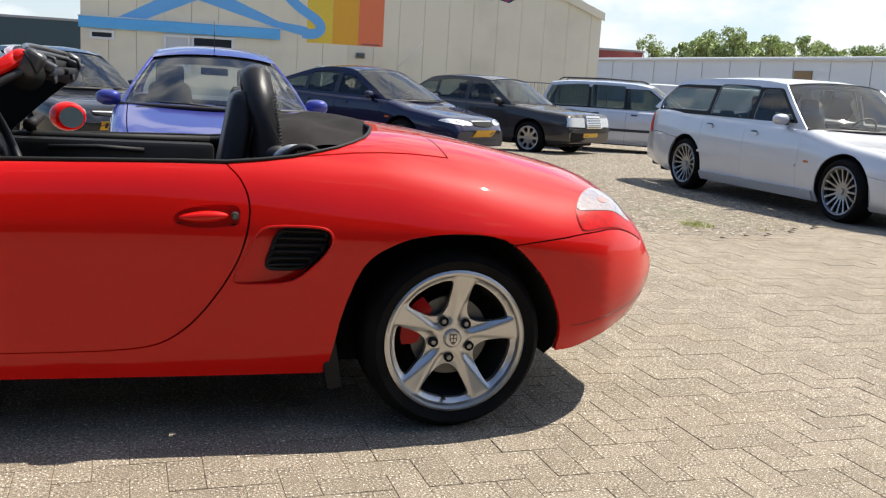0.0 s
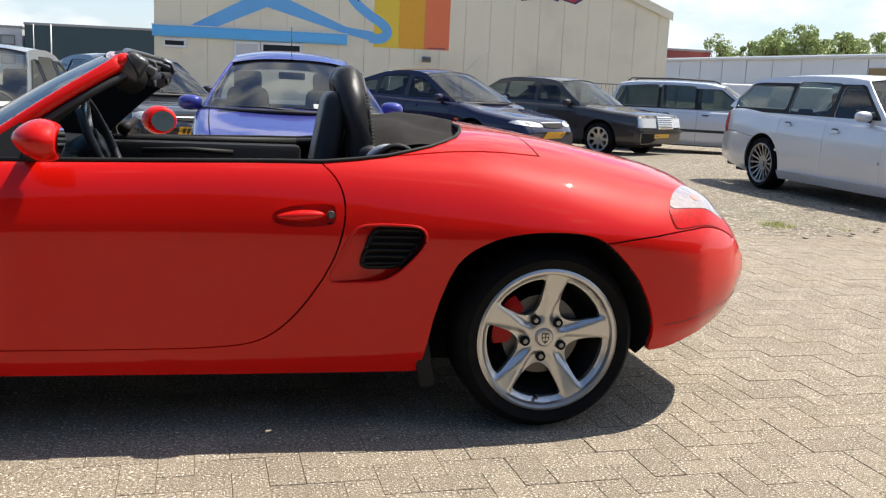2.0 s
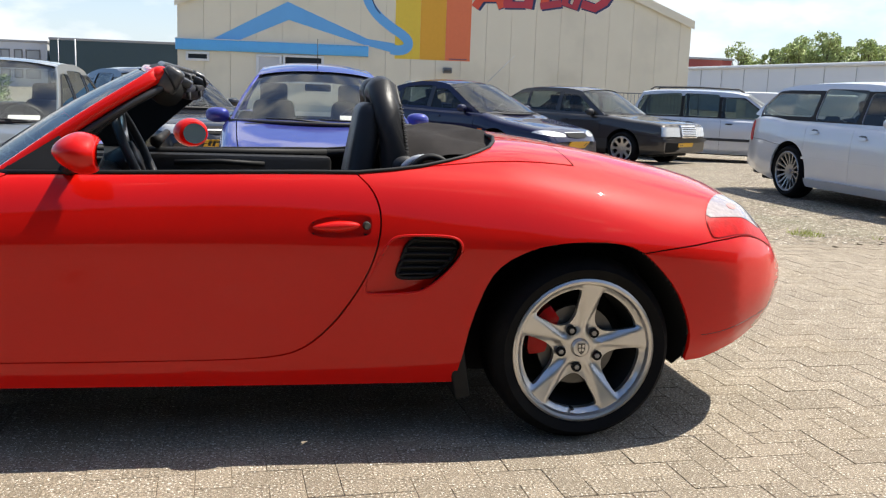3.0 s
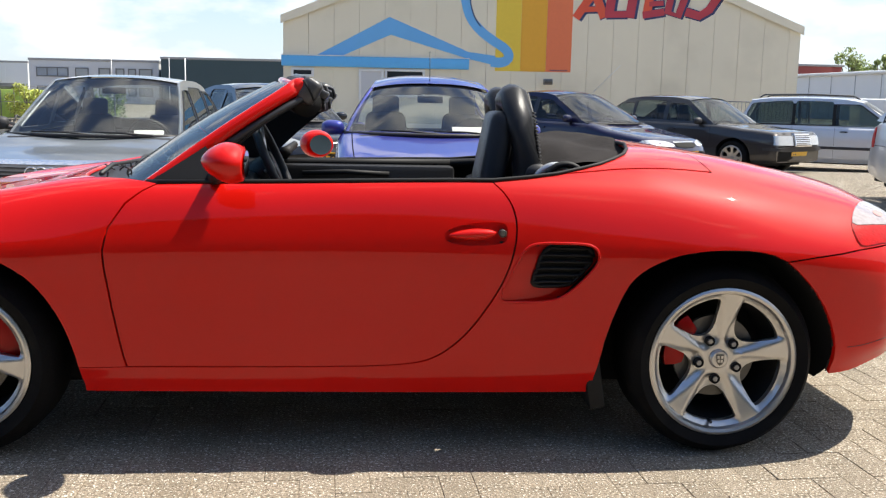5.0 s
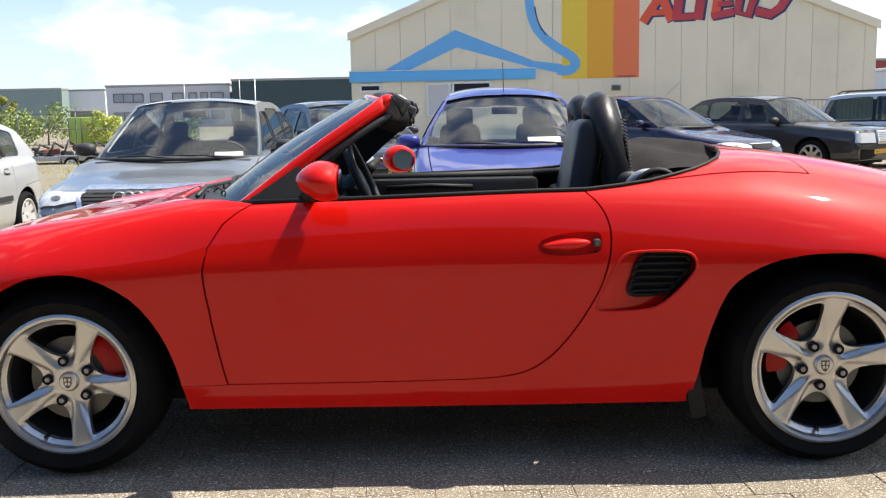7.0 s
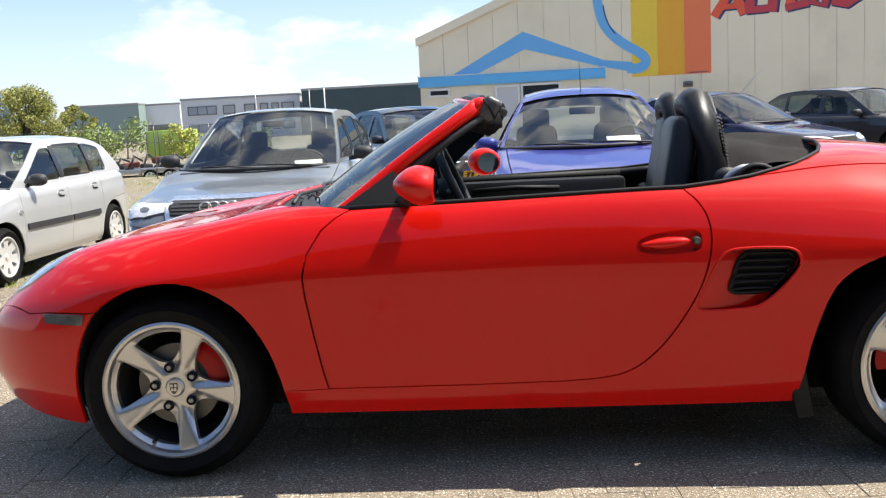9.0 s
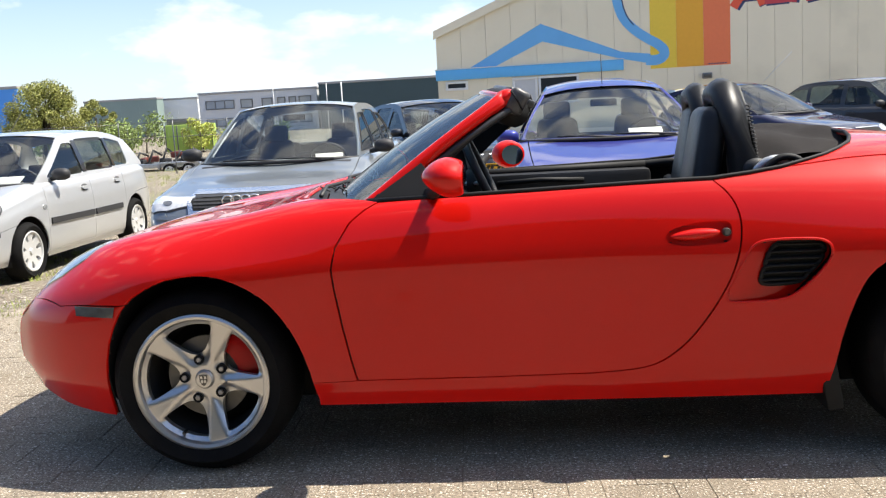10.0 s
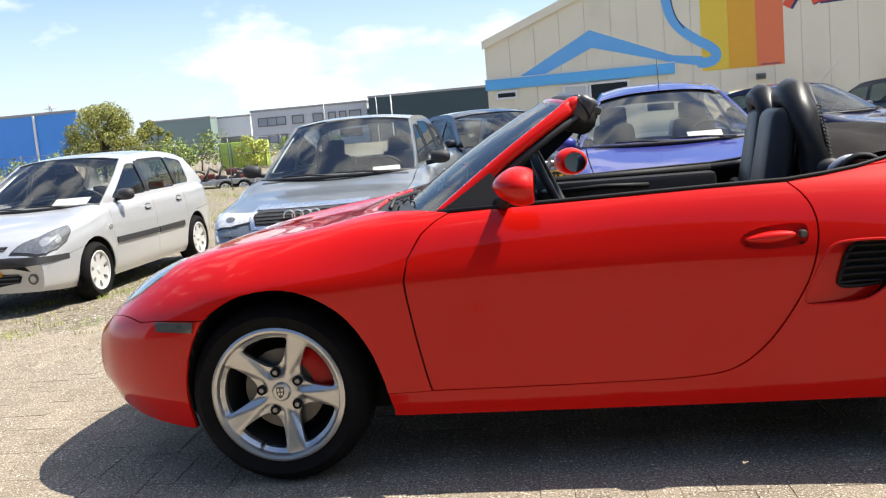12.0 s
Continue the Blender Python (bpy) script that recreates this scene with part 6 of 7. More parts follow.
        for wa, wb2 in zip(wins, wins[1:]):
            xa, xb = np.max(wa[:, 0]) - .012, np.min(wb2[:, 0]) + .012
            if 0 < xb - xa < .16 and not surround:
                lo2 = float(zs((xa + xb) / 2)) + .03
                skin("pillar_cover", side, [(xa, lo2 + .008), (xb, lo2 + .008), (xb, float(rl(xb)) - .098), (xa, float(rl(xa)) - .098)], GLOSSBLACK, c, step=.1, ks=1, lip=.01, gap=0, out=.004, mirror=True)
        skin("side_frame", side, outline, body, c, holes=wins, step=.09, ks=1, lip=.02, gap=0, mirror=True)
        for w in wins:
            for o in skin("side_window", side, w, SIDEPANE, c, step=.15, ks=1, lip=0, gap=-.004, out=-.008, mirror=True):
                o.visible_shadow = False

        def camber(h):
            return .020 - .048 * abs(h) ** 2.6

        def across(p, bulge, n=15, t=0.0):
            q = side(np.array([p[0]]), np.array([p[1]]))[0]
            return [(p[0] - bulge * (1 - h * h), -q[1] * h, p[1] + t * camber(h)) for h in np.linspace(-1, 1, n)]

        def sheet(nm, p0, p1, b0, b1, mat, rows=9, lift=0.0, inset=1.0, off=0.0):
            V, F = [], []
            for i in range(rows):
                t = i / (rows - 1)
                p = (p0[0] + (p1[0] - p0[0]) * t, p0[1] + (p1[1] - p0[1]) * t + lift * math.sin(math.pi * t))
                V += [(x, y * inset, z + off) for x, y, z in across(p, b0 + (b1 - b0) * t, 15, t)]
            for i in range(rows - 1):
                F += [(i * 15 + j, (i + 1) * 15 + j, (i + 1) * 15 + j + 1, i * 15 + j + 1) for j in range(14)]
            return mesh_ob(nm, V, F, mat, c)
        ws = sheet("windscreen", (ax0, az0), (ax1, az1), .20, .10, gm, lift=.015)
        ws.visible_shadow = False
        rw = sheet("rear_window", (cx0, cz0), (cx1, cz1), -.10, -.05, gm, lift=.012)
        rw.visible_shadow = False
        V, F = [], []
        n = 18
        for i in range(n):
            x = ax1 + (cx1 - ax1) * i / (n - 1)
            z = float(rl(x))
            bl = .10 * (1 - i / (n - 1)) - .05 * (i / (n - 1))
            q = side(np.array([x]), np.array([z - .02]))[0]
            for h in np.linspace(-1, 1, 15):
                V.append((x - bl * (1 - h * h), -q[1] * h * 1.004, z + camber(h)))
        for i in range(n - 1):
            F += [(i * 15 + j, (i + 1) * 15 + j, (i + 1) * 15 + j + 1, i * 15 + j + 1) for j in range(14)]
        mesh_ob("roof", V, F, roofmat or body, c)
        mesh_ob("headliner", [(x, y * .97, z - .03) for x, y, z in V], F, LINER, c)
        base = across((ax0, az0 - .004), .20)
        tube("screen_base", [(x - .015, y, z + .004) for x, y, z in base], .018, BLACK, c, sides=6)
        for k, (y0, y1) in enumerate(((-.50, .02), (-.02, .46))):
            tube("wiper", [(ax0 - .215 + .06 * abs(y0) , y0 * W / .85, az0 + .012), (ax0 - .16, (y0 + y1) / 2, az0 + .028), (ax0 - .135, y1 * W / .85, az0 + .03)], .008, BLACK, c, sides=5)
        # inside
        zf = .30
        mid = (ax0 + cx0) / 2
        box_part("cabin_floor", (ax0 - .1, cx0, -W * .8, W * .8, zf - .08, zf), DARK, c, .02)
        bm = bmesh.new()
        add_box(bm, ax0 - .20, ax0 + .32, -W * .80, W * .80, float(zs(ax0)) - .28, float(zs(ax0)) - .005, .05)
        part("dashboard", bm, BLACK, c)
        sx = screen[0][0] + 1.05
        for yy in (-.36, .36):
            seat(c, sx, yy, zf + .12, .48, .60)
        rs = min(sx + .85, cx0 - .35)
        bm = bmesh.new()
        add_box(bm, rs - .3, rs + .2, -W * .72, W * .72, zf, zf + .3, .05)
        add_box(bm, rs + .1, rs + .28, -W * .72, W * .72, zf + .2, zf + .60, .05)
        for yy in (-.36, .36):
            add_box(bm, rs + .16, rs + .22, yy - .10, yy + .10, zf + .62, zf + .72, .025)
        part("rear_bench", bm, SEATCLOTH, c)
        sw = pose(ax0 + .50, -.36, float(zs(ax0)) - .03, 0, 62, 0)
        tube("steering_wheel", [sw @ Vector((.185 * math.cos(a), .185 * math.sin(a), 0)) for a in np.linspace(0, 2 * math.pi, 25)[:-1]], .014, BLACK, c, "", True, 6)
        box_part("rear_view_mirror", (ax1 - .12, ax1 - .09, -.11, .11, az1 - .13, az1 - .07), BLACK, c, .01)
        for xw in wheels:
            box_part("axle_block", (xw - .40, xw + .40, -W * .62, W * .62, .20, .62), DARK, c, .03)
        for xw in wheels:
            for sg in (-1, 1):
                V, F = [], []
                for k, an in enumerate(np.linspace(-.3, math.pi + .3, 20)):
                    x, z = xw + (rr + .012) * math.cos(an), R + (rr + .012) * math.sin(an)
                    V += [(x, sg * W * .955, z), (x, sg * W * .60, z)]
                    if k:
                        F.append((2 * k - 2, 2 * k, 2 * k + 1, 2 * k - 1))
                mesh_ob("wheel_well", V, F, DARK, c)
        box_part("floor_pan", (.30, L - .35, -W * .82, W * .82, .17, .26), DARK, c, .02)

    def shod(self, xs, track, R, rim, width, openings, n, a0=90, dish=.03, face=None, bolts=0):
        for x in xs:
            for sg in (-1, 1):
                wheel("wheel", x, sg * track, R, rim, width, self.c, sg, openings, a0, n, dish, face, bolts=bolts, disc=.13)

    def mirrors(self, x, z, mat, out=.12, size=(.055, .095, .062)):
        for sg in (-1, 1):
            bm = bmesh.new()
            bmesh.ops.create_uvsphere(bm, u_segments=20, v_segments=12, radius=1)
            y0 = self.W * .90
            for v in bm.verts:
                a, b, d = v.co
                if a > .4:
                    a = .4 + (a - .4) * .15
                v.co = Vector((x + size[0] * a * 1.2, sg * (y0 + out + size[1] * math.copysign(abs(b) ** .8, b)), z + size[2] * math.copysign(abs(d) ** .8, d)))
            mi = part("door_mirror", bm, mat, self.c)
            tube("mirror_arm", [(x + .01, sg * (y0 - .03), z - .05), (x + .01, sg * (y0 + out * .8), z - .03)], .022, BLACK, mi, sides=8)
            bm = bmesh.new()
            bmesh.ops.create_circle(bm, cap_ends=True, segments=20, radius=1)
            bmesh.ops.transform(bm, matrix=Matrix.Translation((x + size[0] * .60, sg * (y0 + out), z)) @ Matrix.Rotation(radians(90), 4, "Y") @ Matrix.Diagonal((size[2] * .85, size[1] * .88, 1, 1)), verts=bm.verts)
            part("mirror_pane", bm, MIRRORGLASS, mi)

    def put(self, name, axis, loop, mat, thick=.006, label="", rnd=1, parent=None, step=.05, bulge=0.0):
        return applied(name, self.tree, axis, loop, mat, parent or self.c, thick, step, label, rnd, bulge)

    def both(self, name, loop, mat, thick=.006, label="", rnd=1, step=.05, bulge=0.0):
        """On the front, on either side of the middle: the loop is (y, z) for the left half."""
        a = self.put(name, "x-", loop, mat, thick, label, rnd, step=step, bulge=bulge)
        b = self.put(name, "x-", [(-y, z) for y, z in loop], mat, thick, label, rnd, step=step, bulge=bulge)
        return a, b

    def sides(self, name, loop, mat, thick=.006, label="", rnd=1, step=.06):
        a = self.put(name, "y-", loop, mat, thick, label, rnd, step=step)
        b = self.put(name, "y+", loop, mat, thick, label, rnd, step=step)
        return a, b

    def lamps(self, loop, label, bowls=(), lens=None):
        """A pair of headlights set into the front corners: outline in the shell's (u, s)."""
        for far in (False, True):
            fl = (lambda l: [(u, 12 - s) for u, s in l]) if far else (lambda l: l)
            mid = np.mean(loop, 0)
            skin("lamp_gasket", self.S, fl([tuple(mid + (np.array(p) - mid) * 1.07) for p in loop]), SEAL, self.c, step=.04, out=.002, gap=0)
            h = skin("headlight", self.S, fl(loop), lens or HEADLENS, self.c, step=.03, out=.004, gap=.001, label=label)[0]
            for u, s, r in bowls:
                ring = [(u + r * .8 * math.cos(t), s + r * 5.5 * math.sin(t)) for t in np.linspace(0, 6.28, 17)[:-1]]
                b = skin("lamp_bowl", self.S, fl(ring), LENS if lens is None else HEADLENS, h, step=.02, out=.007, gap=0, lip=.004)[0]

    def handles(self, spots, mat, w=.17):
        for x, z in spots:
            self.sides("door_handle", [(x - w / 2, z - .018), (x + w / 2, z - .018), (x + w / 2, z + .018), (x - w / 2, z + .018)], mat, .022, rnd=1, step=.04)

    def plate(self, z, mat=None, w=.26, h=.055):
        p = self.put("number_plate", "x-", [(-w, z - h), (w, z - h), (w, z + h), (-w, z + h)], mat or PLATE, .022, "yellow number plate with unreadable bars", 0, step=.3)
        for k, y in enumerate((-.19, -.13, -.03, .03, .13, .19)):
            self.put("plate_bar", "x-", [(y - .018, z - .035), (y + .018, z - .035), (y + .018, z + .035), (y - .018, z + .035)], INK, .025, "", 0, p, .2)


HEADLENS = pmat("headlamp_lens", (0.22, 0.225, 0.23), 0.10, 0.5, 1.0, 0.6, 28, 0.25, 40)
CLEARLAMP = pmat("clear_lamp", (0.72, 0.73, 0.74), 0.10, 0.25, 1.0, 0.35, 34, 0.25, 40)
SILVER = paint("silver_paint", (0.60, 0.61, 0.62), .5, .38)
WHITESILVER = paint("pale_silver_paint", (0.62, 0.635, 0.66), .4, .38)
GREYBLUE = paint("grey_blue_paint", (0.22, 0.245, 0.265), .4, .35)
VIOLET = paint("violet_blue_paint", (0.050, 0.060, 0.28), .3, .35)
NAVY = paint("navy_paint", (0.010, 0.011, 0.042), .0, .35)
CHARCOAL = paint("charcoal_paint", (0.055, 0.05, 0.047), .45, .4)
NIGHT = paint("night_paint", (0.012, 0.014, 0.02), .3, .35)
WHITE = paint("white_paint", (0.72, 0.72, 0.70), 0, .35)
TRIM = pmat("dark_trim", (0.03, 0.03, 0.032), 0.6, vary=0.2)
GREYTRIM = pmat("grey_trim", (0.09, 0.09, 0.09), 0.55, vary=0.2)
CAPWHITE = pmat("wheel_cover_silver", (0.66, 0.66, 0.65), 0.4, 0.3, 0.2, 0.05)


def price_card(car, x, y, z, s=1.0, rz=0.0):
    """A white sheet lying on the dashboard under the screen."""
    bm = bmesh.new()
    add_box(bm, -.085 * s, .085 * s, -.16 * s, .16 * s, 0, .006, .002, pose(x, y, z, 0, -28, rz))
    return part("price_card", bm, PAPER, car.c, "white price card on the dashboard")


def make_grey_saloon():
    """Grey-blue saloon beside the roadster's nose."""
    a = Parked("saloon_car", pose(-3.50, 4.35, yard(-3.6, 6.0), 0, 0, 90.5), "grey-blue metallic saloon with a chrome-framed grille", "car", GREYBLUE, .905,
               [(0, .50), (.05, .60), (.12, .675), (.30, .715), (.9, .80), (1.30, .90), (2.4, .93), (3.6, .955), (4.2, .97), (4.6, .94), (4.8, .60)],
               [(0, .80), (.15, .90), (.5, .97), (1.2, 1.0), (3.6, 1.0), (4.3, .95), (4.8, .78)], [(0, .24), (.3, .20), (1.2, .19), (3.6, .19), (4.5, .24), (4.8, .30)],
               (.93, 3.69), .315, (1.42, 2.42, 3.35), 1.32, ((1.30, .905), (2.14, 1.395)), [(2.06, 1.395), (2.5, 1.43), (3.0, 1.43), (3.4, 1.395), (3.6, 1.35)], ((4.25, .965), (3.5, 1.36)), ((1.4, 2.42), (2.47, 3.25), (3.30, 3.9)), 1.43, .17, boot=4.2, surround=TRIMBLACK, inset=.085)
    a.shod((.93, 3.69), .90, .315, .215, .2, [(.19, -16), (.195, 0), (.19, 16), (.14, 18), (.09, 10), (.085, 0), (.09, -10), (.14, -18)], 7)
    g = a.put("grille_frame", "x-", [(-.42, .588), (.42, .588), (.475, .752), (-.475, .752)], CHROME, .014, "chrome grille frame", 0)
    a.put("grille", "x-", [(-.385, .618), (.385, .618), (.435, .726), (-.435, .726)], DARK, .018, "", 0, g)
    for k in range(4):
        z = .634 + .0255 * k
        ww = .38 + .3 * (z - .622)
        a.put("grille_bar", "x-", [(-ww, z), (ww, z), (ww, z + .011), (-ww, z + .011)], TRIM, .024, "", 0, g, .2)
    for k in range(4):
        y = -.105 + .07 * k
        hit = a.tree.ray_cast(Vector((-5, y, .675)), Vector((1, 0, 0)))[0]
        tube("badge_ring", [(hit.x - .034, y + .045 * math.cos(t), .675 + .045 * math.sin(t)) for t in np.linspace(0, 2 * math.pi, 25)[:-1]], .0065, CHROME, a.c, "chrome ring badge", True, 8)
    a.lamps([(.075, 4.9), (.055, 4.3), (.07, 3.6), (.13, 3.1), (.27, 3.2), (.30, 3.85), (.24, 4.25), (.19, 4.55), (.17, 5.0)], "clear rectangular headlight", ((.10, 4.35, .024), (.16, 3.65, .024)), CLEARLAMP)
    a.put("bumper_strip", "x-", [(-.75, .545), (.75, .545), (.75, .585), (-.75, .585)], GREYBLUE, .02, "", 1)
    a.put("lower_intake", "x-", [(-.55, .30), (.55, .30), (.5, .42), (-.5, .42)], TRIM, .006)
    a.sides("rub_strip", [(1.45, .50), (3.3, .50), (3.3, .55), (1.45, .55)], GREYBLUE, .014, rnd=0)
    a.handles(((2.20, .83), (3.12, .84)), GREYBLUE)
    a.mirrors(1.62, .99, TRIM, .11)
    price_card(a, 1.50, -.42, .91, .8, 10)
    return a


def make_hatchback():
    """Small silver five-door hatchback."""
    a = Parked("hatchback_car", pose(-6.82, 5.08, yard(-6.8, 7.0), 0, 0, 89), "silver five-door hatchback with black mirrors and bumper strip", "car", SILVER, .82,
               [(0, .50), (.05, .60), (.12, .68), (.25, .745), (.6, .83), (1.0, .905), (2.0, .915), (3.0, .94), (3.5, .95), (3.72, .90), (3.80, .60)],
               [(0, .80), (.12, .90), (.4, .97), (1.0, 1.0), (3.0, 1.0), (3.5, .95), (3.8, .85)], [(0, .22), (.3, .19), (1.2, .18), (3.0, .18), (3.6, .24), (3.8, .30)],
               (.66, 3.13), .285, (1.02, 2.02, 2.85), 1.0, ((.98, .905), (1.77, 1.358)), [(1.71, 1.358), (2.1, 1.40), (2.6, 1.405), (3.1, 1.36), (3.42, 1.28)], ((3.74, .95), (3.40, 1.29)), ((1.1, 2.02), (2.09, 2.78), (2.82, 3.25)), 1.405, .17, bow=(.2, .1))
    cover = [(.168, -9), (.172, 0), (.168, 9), (.13, 10), (.10, 6), (.098, 0), (.10, -6), (.13, -10)]
    a.shod((.66, 3.13), .81, .285, .19, .17, cover, 7, face=CAPWHITE, dish=.012)
    a.lamps([(.035, 4.8), (.025, 4.0), (.05, 3.3), (.12, 2.95), (.23, 3.05), (.31, 3.5), (.34, 3.95), (.24, 4.12), (.14, 4.3), (.08, 4.65)], "clear pointed headlight", ((.10, 3.95, .045), (.16, 3.45, .04)))
    g = a.put("grille", "x-", [(-.33, .60), (.33, .60), (.36, .66), (-.36, .66)], DARK, .006)
    for z in (.615, .64):
        a.put("grille_bar", "x-", [(-.33, z), (.33, z), (.33, z + .01), (-.33, z + .01)], GREYTRIM, .012, "", 0, g, .2)
    a.put("bumper_strip", "x-", [(-.77, .45), (.77, .45), (.77, .55), (-.77, .55)], TRIM, .02, "black rubbing strip on the bumper")
    low = a.put("lower_intake", "x-", [(-.42, .28), (.42, .28), (.46, .40), (-.46, .40)], DARK, .006)
    for z in (.305, .345, .375):
        a.put("intake_bar", "x-", [(-.42, z), (.42, z), (.42, z + .012), (-.42, z + .012)], GREYTRIM, .014, "", 0, low, .2)
    a.both("fog_lamp", [(-.56 + .05 * math.cos(t), .335 + .05 * math.sin(t)) for t in np.linspace(0, 6.28, 17)[:-1]], SMOKE, .01, "round fog lamp", 0, .03)
    a.both("fog_lamp_glass", [(-.56 + .03 * math.cos(t), .335 + .03 * math.sin(t)) for t in np.linspace(0, 6.28, 17)[:-1]], LENS, .014, "", 0, .03)
    a.plate(.43)
    a.sides("rub_strip", [(1.06, .50), (2.0, .49), (2.0, .55), (1.06, .56)], TRIM, .016, "black door strip", 0)
    a.sides("rub_strip", [(2.04, .49), (2.72, .49), (2.72, .55), (2.04, .55)], TRIM, .016, "", 0)
    a.sides("side_repeater", [(.93, .66), (1.0, .66), (1.0, .70), (.93, .70)], LENS, .008, "", 1, .03)
    a.handles(((1.86, .80), (2.68, .82)), SILVER, .15)
    a.sides("handle_recess", [(1.80, .765), (1.93, .765), (1.93, .835), (1.80, .835)], GREYTRIM, .006, "", 2, .03)
    a.sides("handle_recess", [(2.62, .785), (2.75, .785), (2.75, .855), (2.62, .855)], GREYTRIM, .006, "", 2, .03)
    a.mirrors(1.30, .975, TRIM, .11)
    price_card(a, 1.16, -.30, .925, 1.2)
    tube("roof_aerial", [(1.95, 0, 1.43), (2.2, 0, 1.62)], .004, BLACK, a.c, sides=5)
    return a


def make_city_car():
    """Rounded violet-blue city car behind the roadster."""
    a = Parked("city_car", pose(-.60, 3.62, yard(-.6, 5.2), 0, 0, 90), "violet-blue rounded three-door city car facing the roadster", "car", VIOLET, .80,
               [(0, .48), (.05, .56), (.15, .66), (.4, .76), (.8, .86), (1.12, .915), (2.0, .92), (2.8, .935), (3.3, .93), (3.55, .85), (3.62, .55)],
               [(0, .74), (.15, .88), (.45, .97), (1.1, 1.0), (2.7, 1.0), (3.2, .93), (3.62, .72)], [(0, .24), (.3, .2), (1.2, .19), (3.0, .2), (3.4, .25), (3.62, .3)],
               (.62, 3.07), .28, (1.08, None, 2.42), 1.08, ((1.06, .912), (1.76, 1.288)), [(1.70, 1.288), (1.95, 1.350), (2.4, 1.385), (2.8, 1.34), (3.15, 1.24)], ((3.52, .93), (3.12, 1.25)), ((1.15, 2.36), (2.45, 3.1)), 1.38, .29, bow=(.24, .12))
    a.shod((.62, 3.07), .79, .28, .185, .16, [(.165, -9), (.168, 0), (.165, 9), (.12, 8), (.10, 0), (.12, -8)], 8, face=CAPWHITE, dish=.012)
    a.both("headlight", [(-.68, .60), (-.50, .585), (-.42, .64), (-.50, .70), (-.66, .70)], LENS, .008)
    a.put("bumper_strip", "x-", [(-.74, .36), (.74, .36), (.74, .50), (-.74, .50)], TRIM, .012)
    a.mirrors(1.38, .945, VIOLET, .10)
    price_card(a, 1.30, -.30, .93, .85)
    tube("roof_aerial", [(1.74, 0, 1.325), (1.80, 0, 1.60)], .0035, BLACK, a.c, sides=5)
    lathe_b = box_part("aerial_foot", (1.70, 1.77, -.02, .02, 1.31, 1.335), BLACK, a.c, .008)
    return a


def make_navy_saloon():
    a = Parked("saloon_car", pose(*NAVY_AT), "dark navy-blue saloon with a yellow number plate", "car", NAVY, .855,
               [(0, .46), (.05, .56), (.15, .64), (.35, .69), (.9, .79), (1.25, .87), (2.2, .89), (3.4, .93), (3.9, .96), (4.35, .95), (4.44, .55)],
               [(0, .74), (.15, .86), (.5, .96), (1.1, 1.0), (3.4, 1.0), (4.0, .95), (4.44, .8)], [(0, .22), (.3, .19), (1.2, .18), (3.4, .18), (4.2, .24), (4.44, .3)],
               (.87, 3.42), .30, (1.30, 2.30, 3.15), 1.25, ((1.22, .865), (2.02, 1.32)), [(1.95, 1.31), (2.3, 1.365), (2.6, 1.37), (2.95, 1.33), (3.3, 1.24)], ((4.15, .96), (3.25, 1.255)), ((1.35, 2.30), (2.37, 3.0), (3.05, 3.7)), 1.37, .20, boot=4.1, bow=(.22, .12))
    a.shod((.87, 3.42), .845, .30, .2, .18, [(.175, -16), (.18, 0), (.175, 16), (.13, 18), (.09, 8), (.085, 0), (.09, -8), (.13, -18)], 6, face=GREYTRIM)
    a.both("headlight", [(-.76, .60), (-.52, .565), (-.30, .555), (-.30, .61), (-.48, .645), (-.70, .655)], CLEARLAMP, .006, "clear swept headlight")
    a.put("grille", "x-", [(-.25, .545), (.25, .545), (.27, .62), (-.27, .62)], DARK, .008)
    a.put("grille_frame", "x-", [(-.27, .62), (.27, .62), (.27, .632), (-.27, .632)], CHROME, .014, "", 0)
    a.put("lower_intake", "x-", [(-.5, .26), (.5, .26), (.46, .34), (-.46, .34)], TRIM, .006)
    a.plate(.43)
    a.handles(((2.10, .79), (2.95, .80)), NAVY)
    a.sides("side_repeater", [(1.10, .60), (1.19, .60), (1.19, .63), (1.10, .63)], AMBER, .008, "", 1, .03)
    a.mirrors(1.52, .935, NAVY, .10)
    tube("roof_aerial", [(2.15, -.55, 1.37), (1.62, -.60, 1.83)], .0045, PAPER, a.c, "pale whip aerial", sides=5)
    return a


